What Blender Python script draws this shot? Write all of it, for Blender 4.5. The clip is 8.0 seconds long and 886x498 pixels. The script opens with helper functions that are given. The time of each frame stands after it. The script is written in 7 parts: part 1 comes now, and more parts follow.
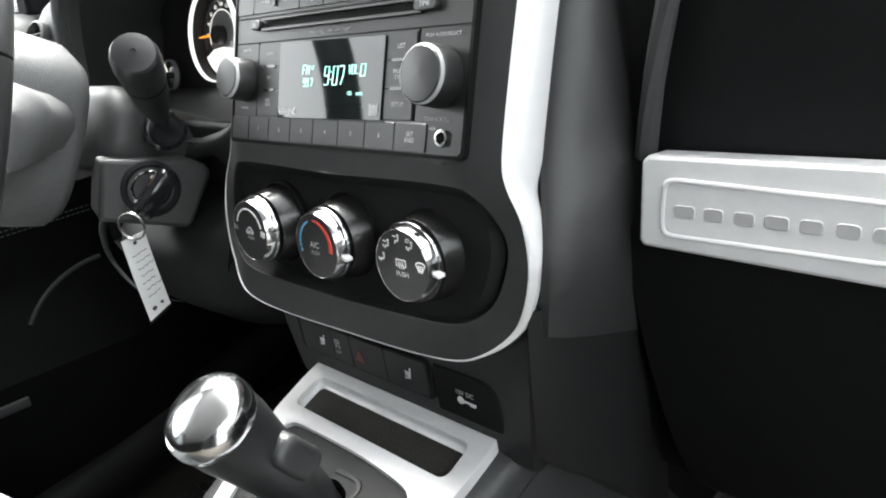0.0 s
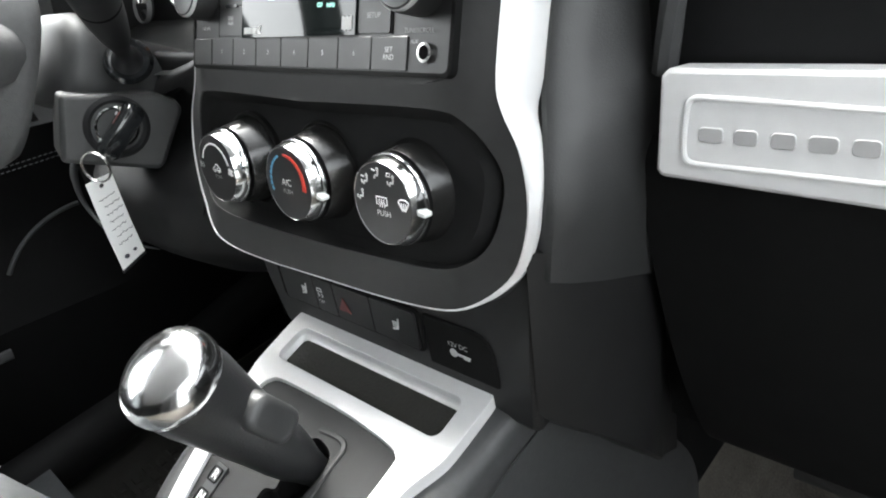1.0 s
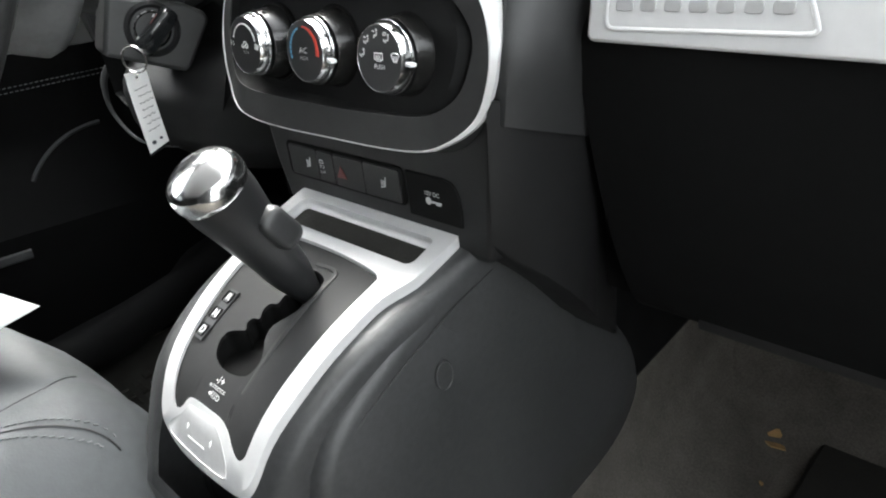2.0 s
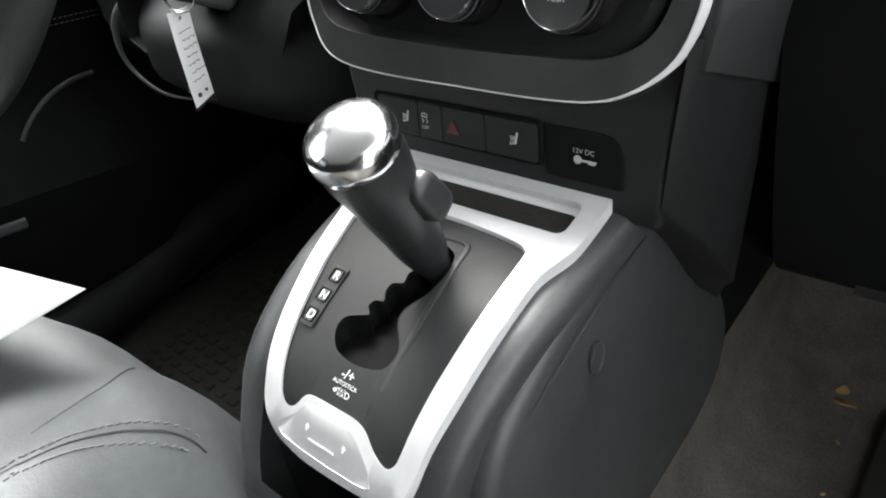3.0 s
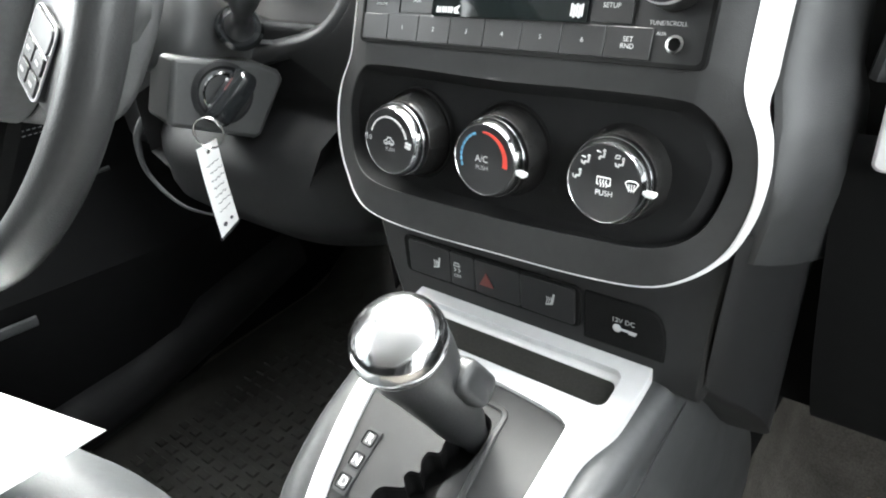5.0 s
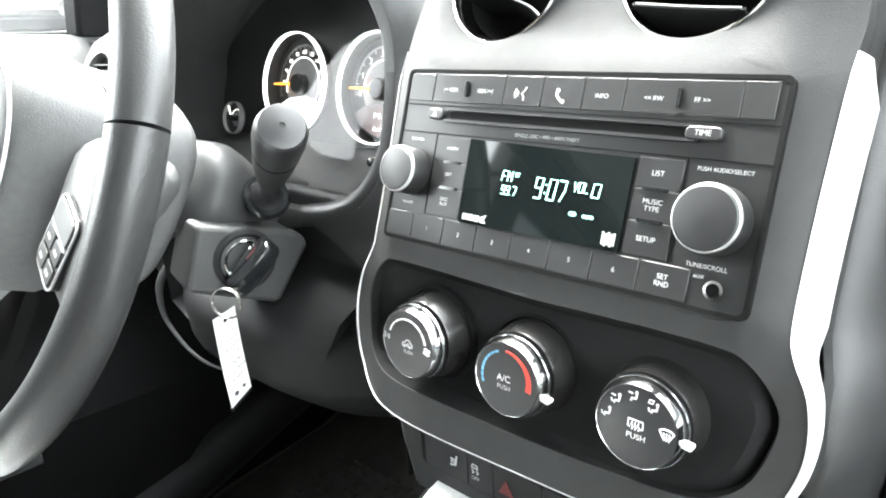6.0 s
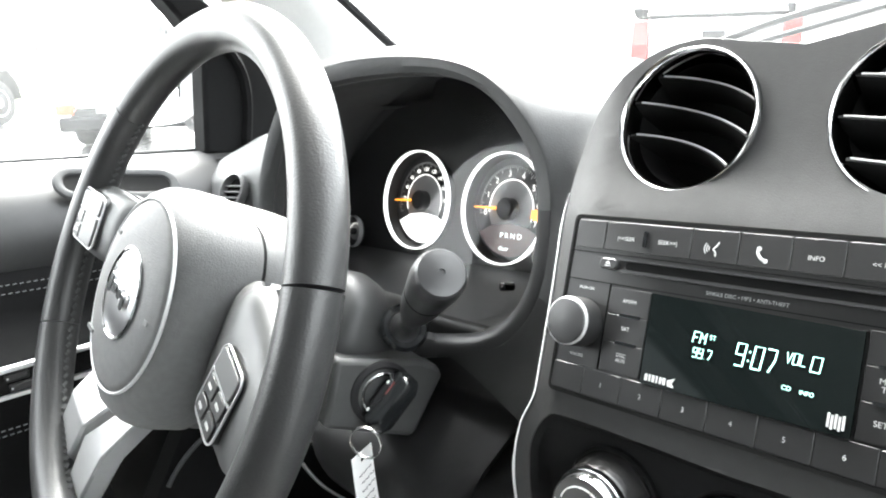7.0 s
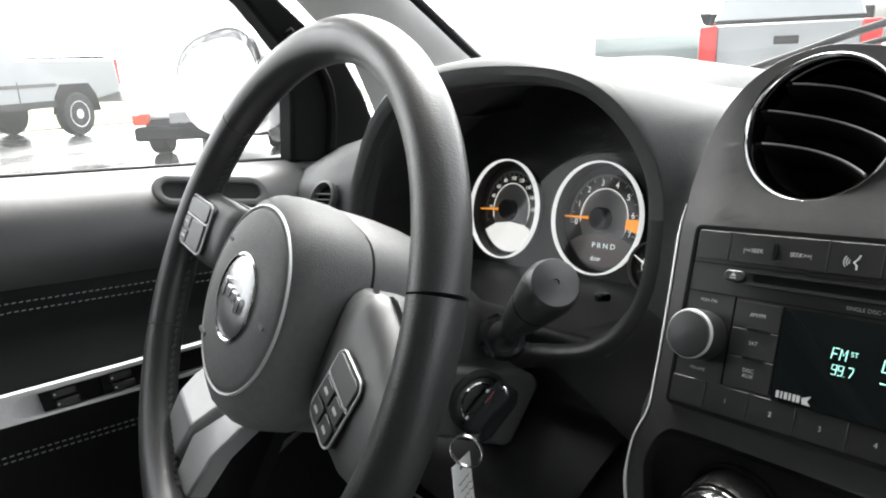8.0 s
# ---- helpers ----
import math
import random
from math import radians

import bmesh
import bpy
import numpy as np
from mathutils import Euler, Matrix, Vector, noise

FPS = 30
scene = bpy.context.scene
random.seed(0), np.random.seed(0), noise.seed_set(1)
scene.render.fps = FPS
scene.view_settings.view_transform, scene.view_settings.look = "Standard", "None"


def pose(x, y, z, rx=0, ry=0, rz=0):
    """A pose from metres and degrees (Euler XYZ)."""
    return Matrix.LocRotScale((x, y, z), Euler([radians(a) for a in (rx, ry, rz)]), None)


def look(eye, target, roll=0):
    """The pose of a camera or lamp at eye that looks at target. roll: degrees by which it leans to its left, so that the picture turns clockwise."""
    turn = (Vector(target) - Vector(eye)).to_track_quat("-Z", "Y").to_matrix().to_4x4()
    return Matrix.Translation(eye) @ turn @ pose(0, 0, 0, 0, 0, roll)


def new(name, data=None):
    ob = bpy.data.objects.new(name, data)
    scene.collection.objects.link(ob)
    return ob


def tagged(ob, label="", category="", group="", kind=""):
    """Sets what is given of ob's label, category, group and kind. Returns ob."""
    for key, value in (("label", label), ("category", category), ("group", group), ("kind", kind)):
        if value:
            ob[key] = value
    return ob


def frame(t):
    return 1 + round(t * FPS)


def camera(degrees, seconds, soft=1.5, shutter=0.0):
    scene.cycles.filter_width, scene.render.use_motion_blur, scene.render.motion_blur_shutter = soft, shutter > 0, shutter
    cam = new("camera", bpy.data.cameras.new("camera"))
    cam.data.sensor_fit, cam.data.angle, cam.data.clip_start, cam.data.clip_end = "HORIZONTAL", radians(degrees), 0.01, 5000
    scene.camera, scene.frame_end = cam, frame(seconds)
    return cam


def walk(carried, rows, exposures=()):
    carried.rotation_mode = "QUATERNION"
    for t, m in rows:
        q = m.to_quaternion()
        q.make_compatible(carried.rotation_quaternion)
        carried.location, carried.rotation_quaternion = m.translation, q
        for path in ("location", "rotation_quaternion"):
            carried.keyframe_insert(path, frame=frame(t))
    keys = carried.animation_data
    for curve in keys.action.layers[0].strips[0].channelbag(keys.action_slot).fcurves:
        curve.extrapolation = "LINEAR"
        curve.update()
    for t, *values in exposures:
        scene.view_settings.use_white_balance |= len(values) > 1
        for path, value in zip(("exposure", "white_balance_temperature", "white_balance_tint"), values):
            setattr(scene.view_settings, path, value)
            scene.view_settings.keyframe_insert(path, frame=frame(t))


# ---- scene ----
cam = camera(65.2, 8.0, soft=2.0)
PATH = [
    (0, (0.317, -0.217, 0.715), (-1.036, 1.006, -0.108), -12.7),
    (0.2, (0.291, -0.194, 0.691), (-1.046, 1.025, -0.162), -14.5),
    (0.5, (0.283, -0.18, 0.681), (-1.037, 0.988, -0.264), -13.6),
    (0.8, (0.285, -0.184, 0.682), (-1.036, 0.976, -0.273), -14.3),
    (1, (0.293, -0.189, 0.692), (-1.033, 0.96, -0.266), -13.9),
    (1.2, (0.322, -0.211, 0.703), (-1.0, 0.959, -0.237), -14.6),
    (1.5, (0.392, -0.239, 0.704), (-0.956, 0.881, -0.259), -13.3),
    (1.7, (0.406, -0.263, 0.686), (-0.947, 0.864, -0.264), -10.8),
    (2.8, (0.245, -0.286, 0.648), (-0.921, 0.927, -0.433), -10.7),
    (3, (0.248, -0.309, 0.657), (-0.912, 0.878, -0.459), -9.4),
    (3.5, (0.249, -0.308, 0.674), (-0.863, 0.862, -0.507), -9.7),
    (4, (0.244, -0.3, 0.667), (-0.844, 0.916, -0.489), -8.6),
    (4.2, (0.244, -0.295, 0.669), (-0.86, 0.912, -0.481), -9.0),
    (5.3, (0.198, -0.273, 0.735), (-1.024, 0.99, -0.22), -7.8),
    (5.5, (0.196, -0.264, 0.741), (-1.054, 1.01, -0.162), -7.1),
    (5.8, (0.187, -0.265, 0.745), (-1.063, 1.085, -0.039), -5.0),
    (6, (0.186, -0.246, 0.76), (-1.112, 1.074, 0.003), -6.7),
    (6.2, (0.175, -0.239, 0.768), (-1.154, 1.097, 0.1), -6.5),
    (6.5, (0.157, -0.242, 0.785), (-1.235, 1.071, 0.205), -7.3),
    (7, (0.132, -0.256, 0.796), (-1.351, 0.985, 0.284), -8.4),
    (7.5, (0.117, -0.271, 0.802), (-1.431, 0.902, 0.326), -8.5),
    (8, (0.112, -0.28, 0.801), (-1.478, 0.842, 0.336), -8.9),
]
walk(cam, [(t, look(eye, target, roll)) for t, eye, target, roll in PATH], [(0, 3.98, 6450, 6), (1.0, 4.22, 6450, 6), (1.7, 4.12, 6450, 6), (3.5, 4.1, 6450, 6), (4.2, 4.15, 6450, 6), (5.5, 5.5, 6400, 4), (6.1, 5.6, 6400, 4), (6.5, 5.46, 6400, 4), (7.2, 4.5, 6450, 6), (7.5, 4.06, 6475, 6), (8, 3.14, 6500, 7)])

# ---- light ----
world = bpy.data.worlds.new("overcast_sky")
scene.world = world
world.use_nodes = True
wn = world.node_tree.nodes
sky = wn.new("ShaderNodeTexSky")
sky.sky_type, sky.sun_disc = "NISHITA", False
sky.sun_elevation, sky.sun_rotation = radians(49), radians(-50)
sky.dust_density, sky.air_density = 6.0, 1.0
grey = wn.new("ShaderNodeHueSaturation")
grey.inputs["Saturation"].default_value = 0.12
world.node_tree.links.new(sky.outputs[0], grey.inputs["Color"])
world.node_tree.links.new(grey.outputs[0], wn["Background"].inputs[0])
wn["Background"].inputs[1].default_value = 0.15
sun = new("sun", bpy.data.lights.new("sun", "SUN"))
sun.data.energy, sun.data.angle, sun.data.color = 1.0, radians(40), (1, 0.98, 0.95)
sun.matrix_world = look((-6, 5, 9), (0, 0, 0))


# ---- materials ----
def mat(name, col, rough=0.5, metal=0.0, var=0.12, vscale=9.0, grain=0.0, bump=0.0, rvar=0.12, coat=0.0, emit=None, power=0.0, trans=0.0, spec=0.5):
    m = bpy.data.materials.new(name)
    m.use_nodes = True
    n, l = m.node_tree.nodes, m.node_tree.links
    b = n["Principled BSDF"]
    b.inputs["Metallic"].default_value = metal
    b.inputs["Coat Weight"].default_value = coat
    b.inputs["Coat Roughness"].default_value = 0.08
    b.inputs["Transmission Weight"].default_value = trans
    b.inputs["Specular IOR Level"].default_value = spec
    b.inputs["Base Color"].default_value = (*col, 1)
    b.inputs["Roughness"].default_value = rough
    if emit:
        b.inputs["Emission Color"].default_value = (*emit, 1)
        b.inputs["Emission Strength"].default_value = power
    tc = n.new("ShaderNodeTexCoord")
    if var or rvar:
        big = n.new("ShaderNodeTexNoise")
        big.inputs["Scale"].default_value, big.inputs["Detail"].default_value = vscale, 5
        l.new(tc.outputs["Object"], big.inputs["Vector"])
        fine = n.new("ShaderNodeTexNoise")
        fine.inputs["Scale"].default_value, fine.inputs["Detail"].default_value = vscale * 17, 3
        l.new(tc.outputs["Object"], fine.inputs["Vector"])
        both = n.new("ShaderNodeMath")
        both.operation = "ADD"
        l.new(big.outputs["Fac"], both.inputs[0])
        l.new(fine.outputs["Fac"], both.inputs[1])
        mr = n.new("ShaderNodeMapRange")
        mr.inputs[1].default_value, mr.inputs[2].default_value = 0.6, 1.4
        mr.inputs[3].default_value, mr.inputs[4].default_value = 1 - var, 1 + var
        l.new(both.outputs[0], mr.inputs[0])
        mul = n.new("ShaderNodeVectorMath")
        mul.operation = "SCALE"
        mul.inputs[0].default_value = col
        l.new(mr.outputs[0], mul.inputs["Scale"])
        l.new(mul.outputs[0], b.inputs["Base Color"])
        rr = n.new("ShaderNodeMapRange")
        rr.inputs[1].default_value, rr.inputs[2].default_value = 0.35, 0.65
        rr.inputs[3].default_value, rr.inputs[4].default_value = max(0.02, rough - rvar * rough), min(1, rough + rvar * rough)
        l.new(big.outputs["Fac"], rr.inputs[0])
        l.new(rr.outputs[0], b.inputs["Roughness"])
    if bump:
        g = n.new("ShaderNodeTexNoise")
        g.inputs["Scale"].default_value, g.inputs["Detail"].default_value = grain, 2
        l.new(tc.outputs["Object"], g.inputs["Vector"])
        bp = n.new("ShaderNodeBump")
        bp.inputs["Strength"].default_value, bp.inputs["Distance"].default_value = bump, 0.0006
        l.new(g.outputs["Fac"], bp.inputs["Height"])
        l.new(bp.outputs[0], b.inputs["Normal"])
    return m


M_PLASTIC = mat("grained_black_plastic", (0.026, 0.0265, 0.027), 0.46, grain=1400, bump=0.25)
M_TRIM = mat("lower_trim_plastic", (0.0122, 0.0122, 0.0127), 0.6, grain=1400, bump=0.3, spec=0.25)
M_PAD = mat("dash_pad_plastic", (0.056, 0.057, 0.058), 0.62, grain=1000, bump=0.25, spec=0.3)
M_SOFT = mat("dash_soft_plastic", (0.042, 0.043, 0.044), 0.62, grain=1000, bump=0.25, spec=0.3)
M_FACE = mat("stack_face_plastic", (0.030, 0.030, 0.0302), 0.46, grain=1800, bump=0.2, spec=0.3)
M_RADIO = mat("radio_black_plastic", (0.0122, 0.0122, 0.0125), 0.38, grain=2000, bump=0.08, spec=0.5)
M_LOWER = mat("lower_stack_and_shade_plastic", (0.012, 0.012, 0.0125), 0.48, grain=1400, bump=0.2, spec=0.35)
M_PANEL = mat("black_upper_panel", (0.006, 0.006, 0.0065), 0.55, spec=0.2)
M_BUTTON = mat("button_black_plastic", (0.0128, 0.0128, 0.0131), 0.38, grain=2000, bump=0.08, spec=0.5)
M_PIT = mat("dark_recess_plastic", (0.006, 0.006, 0.006), 0.7, spec=0.1)
M_KNOB = mat("satin_black_knob", (0.02, 0.02, 0.021), 0.36, grain=2200, bump=0.08)
M_SKIRT = mat("scuffed_black_plastic", (0.045, 0.046, 0.047), 0.42, var=0.25, vscale=14, grain=1400, bump=0.25)
M_GLOSS = mat("gloss_black_plastic", (0.012, 0.013, 0.014), 0.12, var=0.05)
M_SILVER = mat("satin_silver_paint", (0.70, 0.70, 0.705), 0.38, metal=0.15, var=0.04, grain=2500, bump=0.05)
M_SILVER_DULL = mat("brushed_silver_plastic", (0.5, 0.5, 0.505), 0.42, metal=0.4, var=0.06)
M_BRIGHT = mat("bright_silver", (0.9, 0.9, 0.9), 0.3, metal=0.1, var=0.02)
M_CAP = mat("worn_chrome_cap", (0.9, 0.905, 0.91), 0.17, metal=1.0, var=0.03, rvar=0.3)
M_CHROME = mat("chrome", (0.88, 0.89, 0.9), 0.09, metal=1.0, var=0.02, rvar=0.3)
M_STEEL = mat("steel_wire", (0.62, 0.61, 0.6), 0.22, metal=1.0, var=0.06)
M_LEATHER = mat("black_leather", (0.027, 0.0271, 0.0274), 0.37, grain=700, bump=0.35, vscale=14, spec=0.45)
M_SEAT = mat("seat_leather", (0.10, 0.105, 0.109), 0.55, grain=500, bump=0.25, vscale=7)
M_THREAD = mat("grey_thread", (0.20, 0.204, 0.208), 0.8, var=0.2)
M_CARPET = mat("charcoal_carpet", (0.110, 0.101, 0.090), 0.95, var=0.45, vscale=25, grain=900, bump=1.0, spec=0.1)
M_MAT = mat("rubber_floor_mat", (0.020, 0.019, 0.016), 0.8, var=0.3, vscale=30, grain=500, bump=0.8)
M_WHITE_INK = mat("white_print", (0.50, 0.505, 0.505), 0.6, var=0.03)
M_GREY_INK = mat("grey_print", (0.42, 0.42, 0.42), 0.6, var=0.03)
M_BLUE_INK = mat("blue_print", (0.12, 0.35, 0.55), 0.5, var=0.03)
M_RED_INK = mat("red_print", (0.65, 0.06, 0.04), 0.5, var=0.03)
M_DARK_RED = mat("dim_red_triangle", (0.12, 0.022, 0.02), 0.5, var=0.05)
M_PAPER = mat("white_paper", (0.86, 0.86, 0.85), 0.85, var=0.02)
M_INK = mat("dark_pen_ink", (0.06, 0.06, 0.07), 0.7, var=0.1)
M_LCD = mat("display_glass", (0.006, 0.008, 0.008), 0.05, var=0.0, rvar=0.0, spec=0.38)
M_GLOW = mat("display_glow", (0.1, 0.3, 0.28), 0.5, var=0.0, rvar=0.0, emit=(0.5, 1.0, 0.88), power=0.17)
M_DIAL = mat("dial_grey", (0.3, 0.3, 0.305), 0.6, var=0.06)
M_RING = mat("lit_dial_ring", (0.85, 0.85, 0.85), 0.35, var=0.0, rvar=0.0, emit=(1, 1, 1), power=0.085)
M_BADGE = mat("dark_grey_badge", (0.06, 0.06, 0.062), 0.4, var=0.05)
M_HUB = mat("airbag_cover_plastic", (0.120, 0.1205, 0.121), 0.60, grain=900, bump=0.5, vscale=12, spec=0.22)
M_SPOKE = mat("satin_silver_spoke", (0.27, 0.272, 0.275), 0.42, metal=0.2, var=0.05, grain=2200, bump=0.05)
M_SPOKE_DARK = mat("dark_satin_spoke", (0.060, 0.0605, 0.061), 0.44, var=0.06, grain=1500, bump=0.12)
M_SKIRT_GLOSS = mat("glossy_knob_skirt", (0.013, 0.0127, 0.0124), 0.20, var=0.1, grain=1200, bump=0.1)
M_RIM = mat("smoked_chrome", (0.62, 0.625, 0.63), 0.14, metal=1.0, var=0.03, rvar=0.3)
M_VENT = mat("dark_chrome", (0.36, 0.36, 0.36), 0.12, metal=1.0, var=0.03, rvar=0.3)
M_SHROUD = mat("column_shroud_plastic", (0.050, 0.0505, 0.051), 0.45, grain=1200, bump=0.25)
M_GRIP = mat("shift_grip_leather", (0.016, 0.0163, 0.017), 0.36, grain=800, bump=0.2)
M_EMBLEM = mat("grey_emblem", (0.30, 0.30, 0.305), 0.30, metal=0.75, var=0.04)
M_LETTER = mat("letter_window_grey", (0.085, 0.085, 0.086), 0.5, var=0.04, spec=0.3)
M_HOUSING = mat("grey_black_plastic", (0.042, 0.043, 0.043), 0.5, grain=1500, bump=0.15)
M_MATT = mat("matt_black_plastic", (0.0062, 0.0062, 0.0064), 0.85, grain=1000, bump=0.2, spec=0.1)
M_GATE = mat("shift_gate_plastic", (0.018, 0.018, 0.0183), 0.60, grain=1500, bump=0.15, spec=0.35)
# Darker than the stack face, so colour carries the recess shade.
M_POCKET = mat("shaded_pocket_plastic", (0.011, 0.011, 0.0113), 0.72, grain=1500, bump=0.15, spec=0.12)
M_DIAL_FACE = mat("dial_face_black", (0.03, 0.03, 0.031), 0.45, var=0.06)
M_LIT = mat("lit_dial_print", (0.75, 0.75, 0.75), 0.6, var=0.0, rvar=0.0, emit=(1, 0.97, 0.92), power=0.10)
M_LIT_ORANGE = mat("lit_orange_needle", (0.9, 0.35, 0.04), 0.5, var=0.0, rvar=0.0, emit=(1, 0.35, 0.03), power=0.09)
M_DIAL_DARK = mat("dial_black", (0.022, 0.022, 0.023), 0.5, var=0.06)
M_DIAL_PALE = mat("pale_dial_screen", (0.42, 0.42, 0.42), 0.25, var=0.03, emit=(1, 0.98, 0.96), power=0.09)
M_DIAL_LCD = mat("dial_screen", (0.10, 0.06, 0.06), 0.2, var=0.0)
M_HEADLINER = mat("light_grey_headliner", (0.42, 0.425, 0.43), 0.9, var=0.05, grain=1500, bump=0.4)
M_PILLAR = mat("light_grey_pillar_trim", (0.52, 0.52, 0.51), 0.7, var=0.05, grain=1500, bump=0.3)
M_RUBBER = mat("black_rubber", (0.015, 0.015, 0.016), 0.7, spec=0.2)


def pane(name, haze, base, tint=(1, 1, 1)):
    """Thin clear pane: see-through, mirror-like at a slant, with veiling glare mixed in as translucency."""
    m = bpy.data.materials.new(name)
    m.use_nodes = True
    n, l = m.node_tree.nodes, m.node_tree.links
    thru, gloss, slant, power, mix, veil, out = [n.new("ShaderNode" + k) for k in ("BsdfTransparent", "BsdfGlossy", "LayerWeight", "Math", "MixShader", "BsdfTranslucent", "MixShader")]
    gloss.inputs["Roughness"].default_value = 0.02
    thru.inputs["Color"].default_value = (*tint, 1)
    slant.inputs["Blend"].default_value = 0.5
    power.operation, power.inputs[1].default_value = "POWER", 4.0
    scale = n.new("ShaderNodeMath")
    scale.operation, scale.inputs[1].default_value, scale.inputs[2].default_value = "MULTIPLY_ADD", 0.9 * min(1, base / 0.04), base
    l.new(slant.outputs["Facing"], power.inputs[0])
    l.new(power.outputs[0], scale.inputs[0])
    l.new(scale.outputs[0], mix.inputs[0])
    l.new(thru.outputs[0], mix.inputs[1])
    l.new(gloss.outputs[0], mix.inputs[2])
    veil.inputs["Color"].default_value = (0.9, 0.92, 0.92, 1)
    out.inputs[0].default_value = haze
    l.new(mix.outputs[0], out.inputs[1])
    l.new(veil.outputs[0], out.inputs[2])
    l.new(out.outputs[0], n["Material Output"].inputs["Surface"])
    return m


M_CLEAR = pane("clear_lens", 0.0, 0.018)
# Small translucent share paints veiling glare over the view outside.
M_GLARE_PANE = pane("glare_veiled_glass", 0.009, 0.04)
M_TINTED = pane("tinted_glass", 0.0, 0.04, (0.30, 0.31, 0.31))
M_ASPHALT = mat("wet_asphalt", (0.07, 0.07, 0.07), 0.28, var=0.4, vscale=0.6, grain=60, bump=0.4, rvar=0.6)
M_GRASS = mat("lawn", (0.09, 0.12, 0.04), 0.9, var=0.4, vscale=2)
M_WHITE_CAR = mat("white_car_paint", (0.78, 0.79, 0.8), 0.3, coat=0.7, var=0.005, rvar=0.02)
M_SILVER_CAR = mat("silver_car_paint", (0.25, 0.26, 0.265), 0.4, metal=0.1, coat=0.7, var=0.005, rvar=0.02)
# Dark green lightened so the paint itself carries the washed-out glare.
M_DARK_CAR = mat("glare_paled_green_paint", (0.24, 0.275, 0.265), 0.35, coat=0.7, var=0.005, rvar=0.02)
M_TYRE = mat("tyre_rubber", (0.025, 0.025, 0.025), 0.8)
M_WINDOW = mat("tinted_car_glass", (0.02, 0.025, 0.03), 0.10, var=0.0, spec=0.15)
M_TAIL = mat("red_tail_lamp", (0.5, 0.02, 0.02), 0.2, var=0.05)
M_LEAF = mat("dry_leaf", (0.45, 0.28, 0.12), 0.8, var=0.4, vscale=90)
M_AMBER = mat("amber_lamp", (0.5, 0.07, 0.03), 0.25, var=0.05)


# ---- building helpers ----
def finish(bm, name, material, parent, smooth=38):
    bmesh.ops.recalc_face_normals(bm, faces=bm.faces)
    me = bpy.data.meshes.new(name)
    bm.to_mesh(me)
    bm.free()
    me.materials.append(material)
    me.shade_smooth()
    me.set_sharp_from_angle(angle=radians(smooth))
    ob = new(name, me)
    if parent:
        ob.parent = parent
    return ob


def part(name, bm, material, parent, label="", bevel=0.0, seg=2, smooth=38):
    """One mesh under a thing or under a part of it."""
    ob = finish(bm, name, material, parent, smooth)
    if label:
        ob["label"] = label
    if bevel:
        mod = ob.modifiers.new("edge", "BEVEL")
        mod.width, mod.segments, mod.limit_method, mod.angle_limit = bevel, seg, "ANGLE", radians(40)
    return ob


def thing(name, m, label, category, group="", kind=""):
    ob = new(name)
    ob.empty_display_size = 0.02
    ob.matrix_world = m
    return tagged(ob, label, category, group, kind)


def solo(name, bm, material, label, category, group="", kind="", bevel=0.0, smooth=38):
    ob = finish(bm, name, material, None, smooth)
    if bevel:
        mod = ob.modifiers.new("edge", "BEVEL")
        mod.width, mod.segments, mod.limit_method, mod.angle_limit = bevel, 2, "ANGLE", radians(40)
    return tagged(ob, label, category, group, kind)


def B():
    return bmesh.new()


def box(bm, c, d, m=Matrix()):
    bmesh.ops.create_cube(bm, size=1, matrix=m @ Matrix.Translation(c) @ Matrix.Diagonal((*d, 1)))
    return bm


def rrect(w, h, r, n=5, cx=0.0, cy=0.0):
    pts = []
    for k, (sx, sy) in enumerate(((1, 1), (-1, 1), (-1, -1), (1, -1))):
        for i in range(n + 1):
            a = math.pi / 2 * (k + i / n)
            pts.append((cx + sx * (w / 2 - r) + r * math.cos(a), cy + sy * (h / 2 - r) + r * math.sin(a)))
    return pts


def circle(r, n=32, cx=0.0, cy=0.0, ry=None):
    ry = r if ry is None else ry
    return [(cx + r * math.cos(math.tau * i / n), cy + ry * math.sin(math.tau * i / n)) for i in range(n)]


def curve(pts, n=6, closed=False):
    """A smooth line through the given points."""
    out, q = [], [Vector(p) for p in pts]
    last = len(q) if closed else len(q) - 1
    for i in range(last):
        p0 = q[(i - 1) % len(q)] if closed or i else q[0]
        p1, p2 = q[i], q[(i + 1) % len(q)]
        p3 = q[(i + 2) % len(q)] if closed or i + 2 < len(q) else q[-1]
        for k in range(n):
            t = k / n
            out.append(0.5 * ((2 * p1) + (p2 - p0) * t + (2 * p0 - 5 * p1 + 4 * p2 - p3) * t * t + (3 * p1 - p0 - 3 * p2 + p3) * t ** 3))
    if not closed:
        out.append(q[-1])
    return out


def loft(bm, rings, closed=True, cap0=True, cap1=True):
    rows = [[bm.verts.new(p) for p in r] for r in rings]
    n = len(rows[0])
    for a, b in zip(rows, rows[1:]):
        for i in range(n if closed else n - 1):
            bm.faces.new((a[i], a[(i + 1) % n], b[(i + 1) % n], b[i]))
    if closed and cap0:
        bm.faces.new(rows[0])
    if closed and cap1:
        bm.faces.new(rows[-1])
    return bm


def prism(bm, pts, z0, z1, m=Matrix(), taper=0.0):
    c = sum((Vector((p[0], p[1], 0)) for p in pts), Vector()) / len(pts)
    low = [m @ Vector((p[0], p[1], z0)) for p in pts]
    top = [m @ Vector((c.x + (p[0] - c.x) * (1 - taper), c.y + (p[1] - c.y) * (1 - taper), z1)) for p in pts]
    return loft(bm, [low, top])


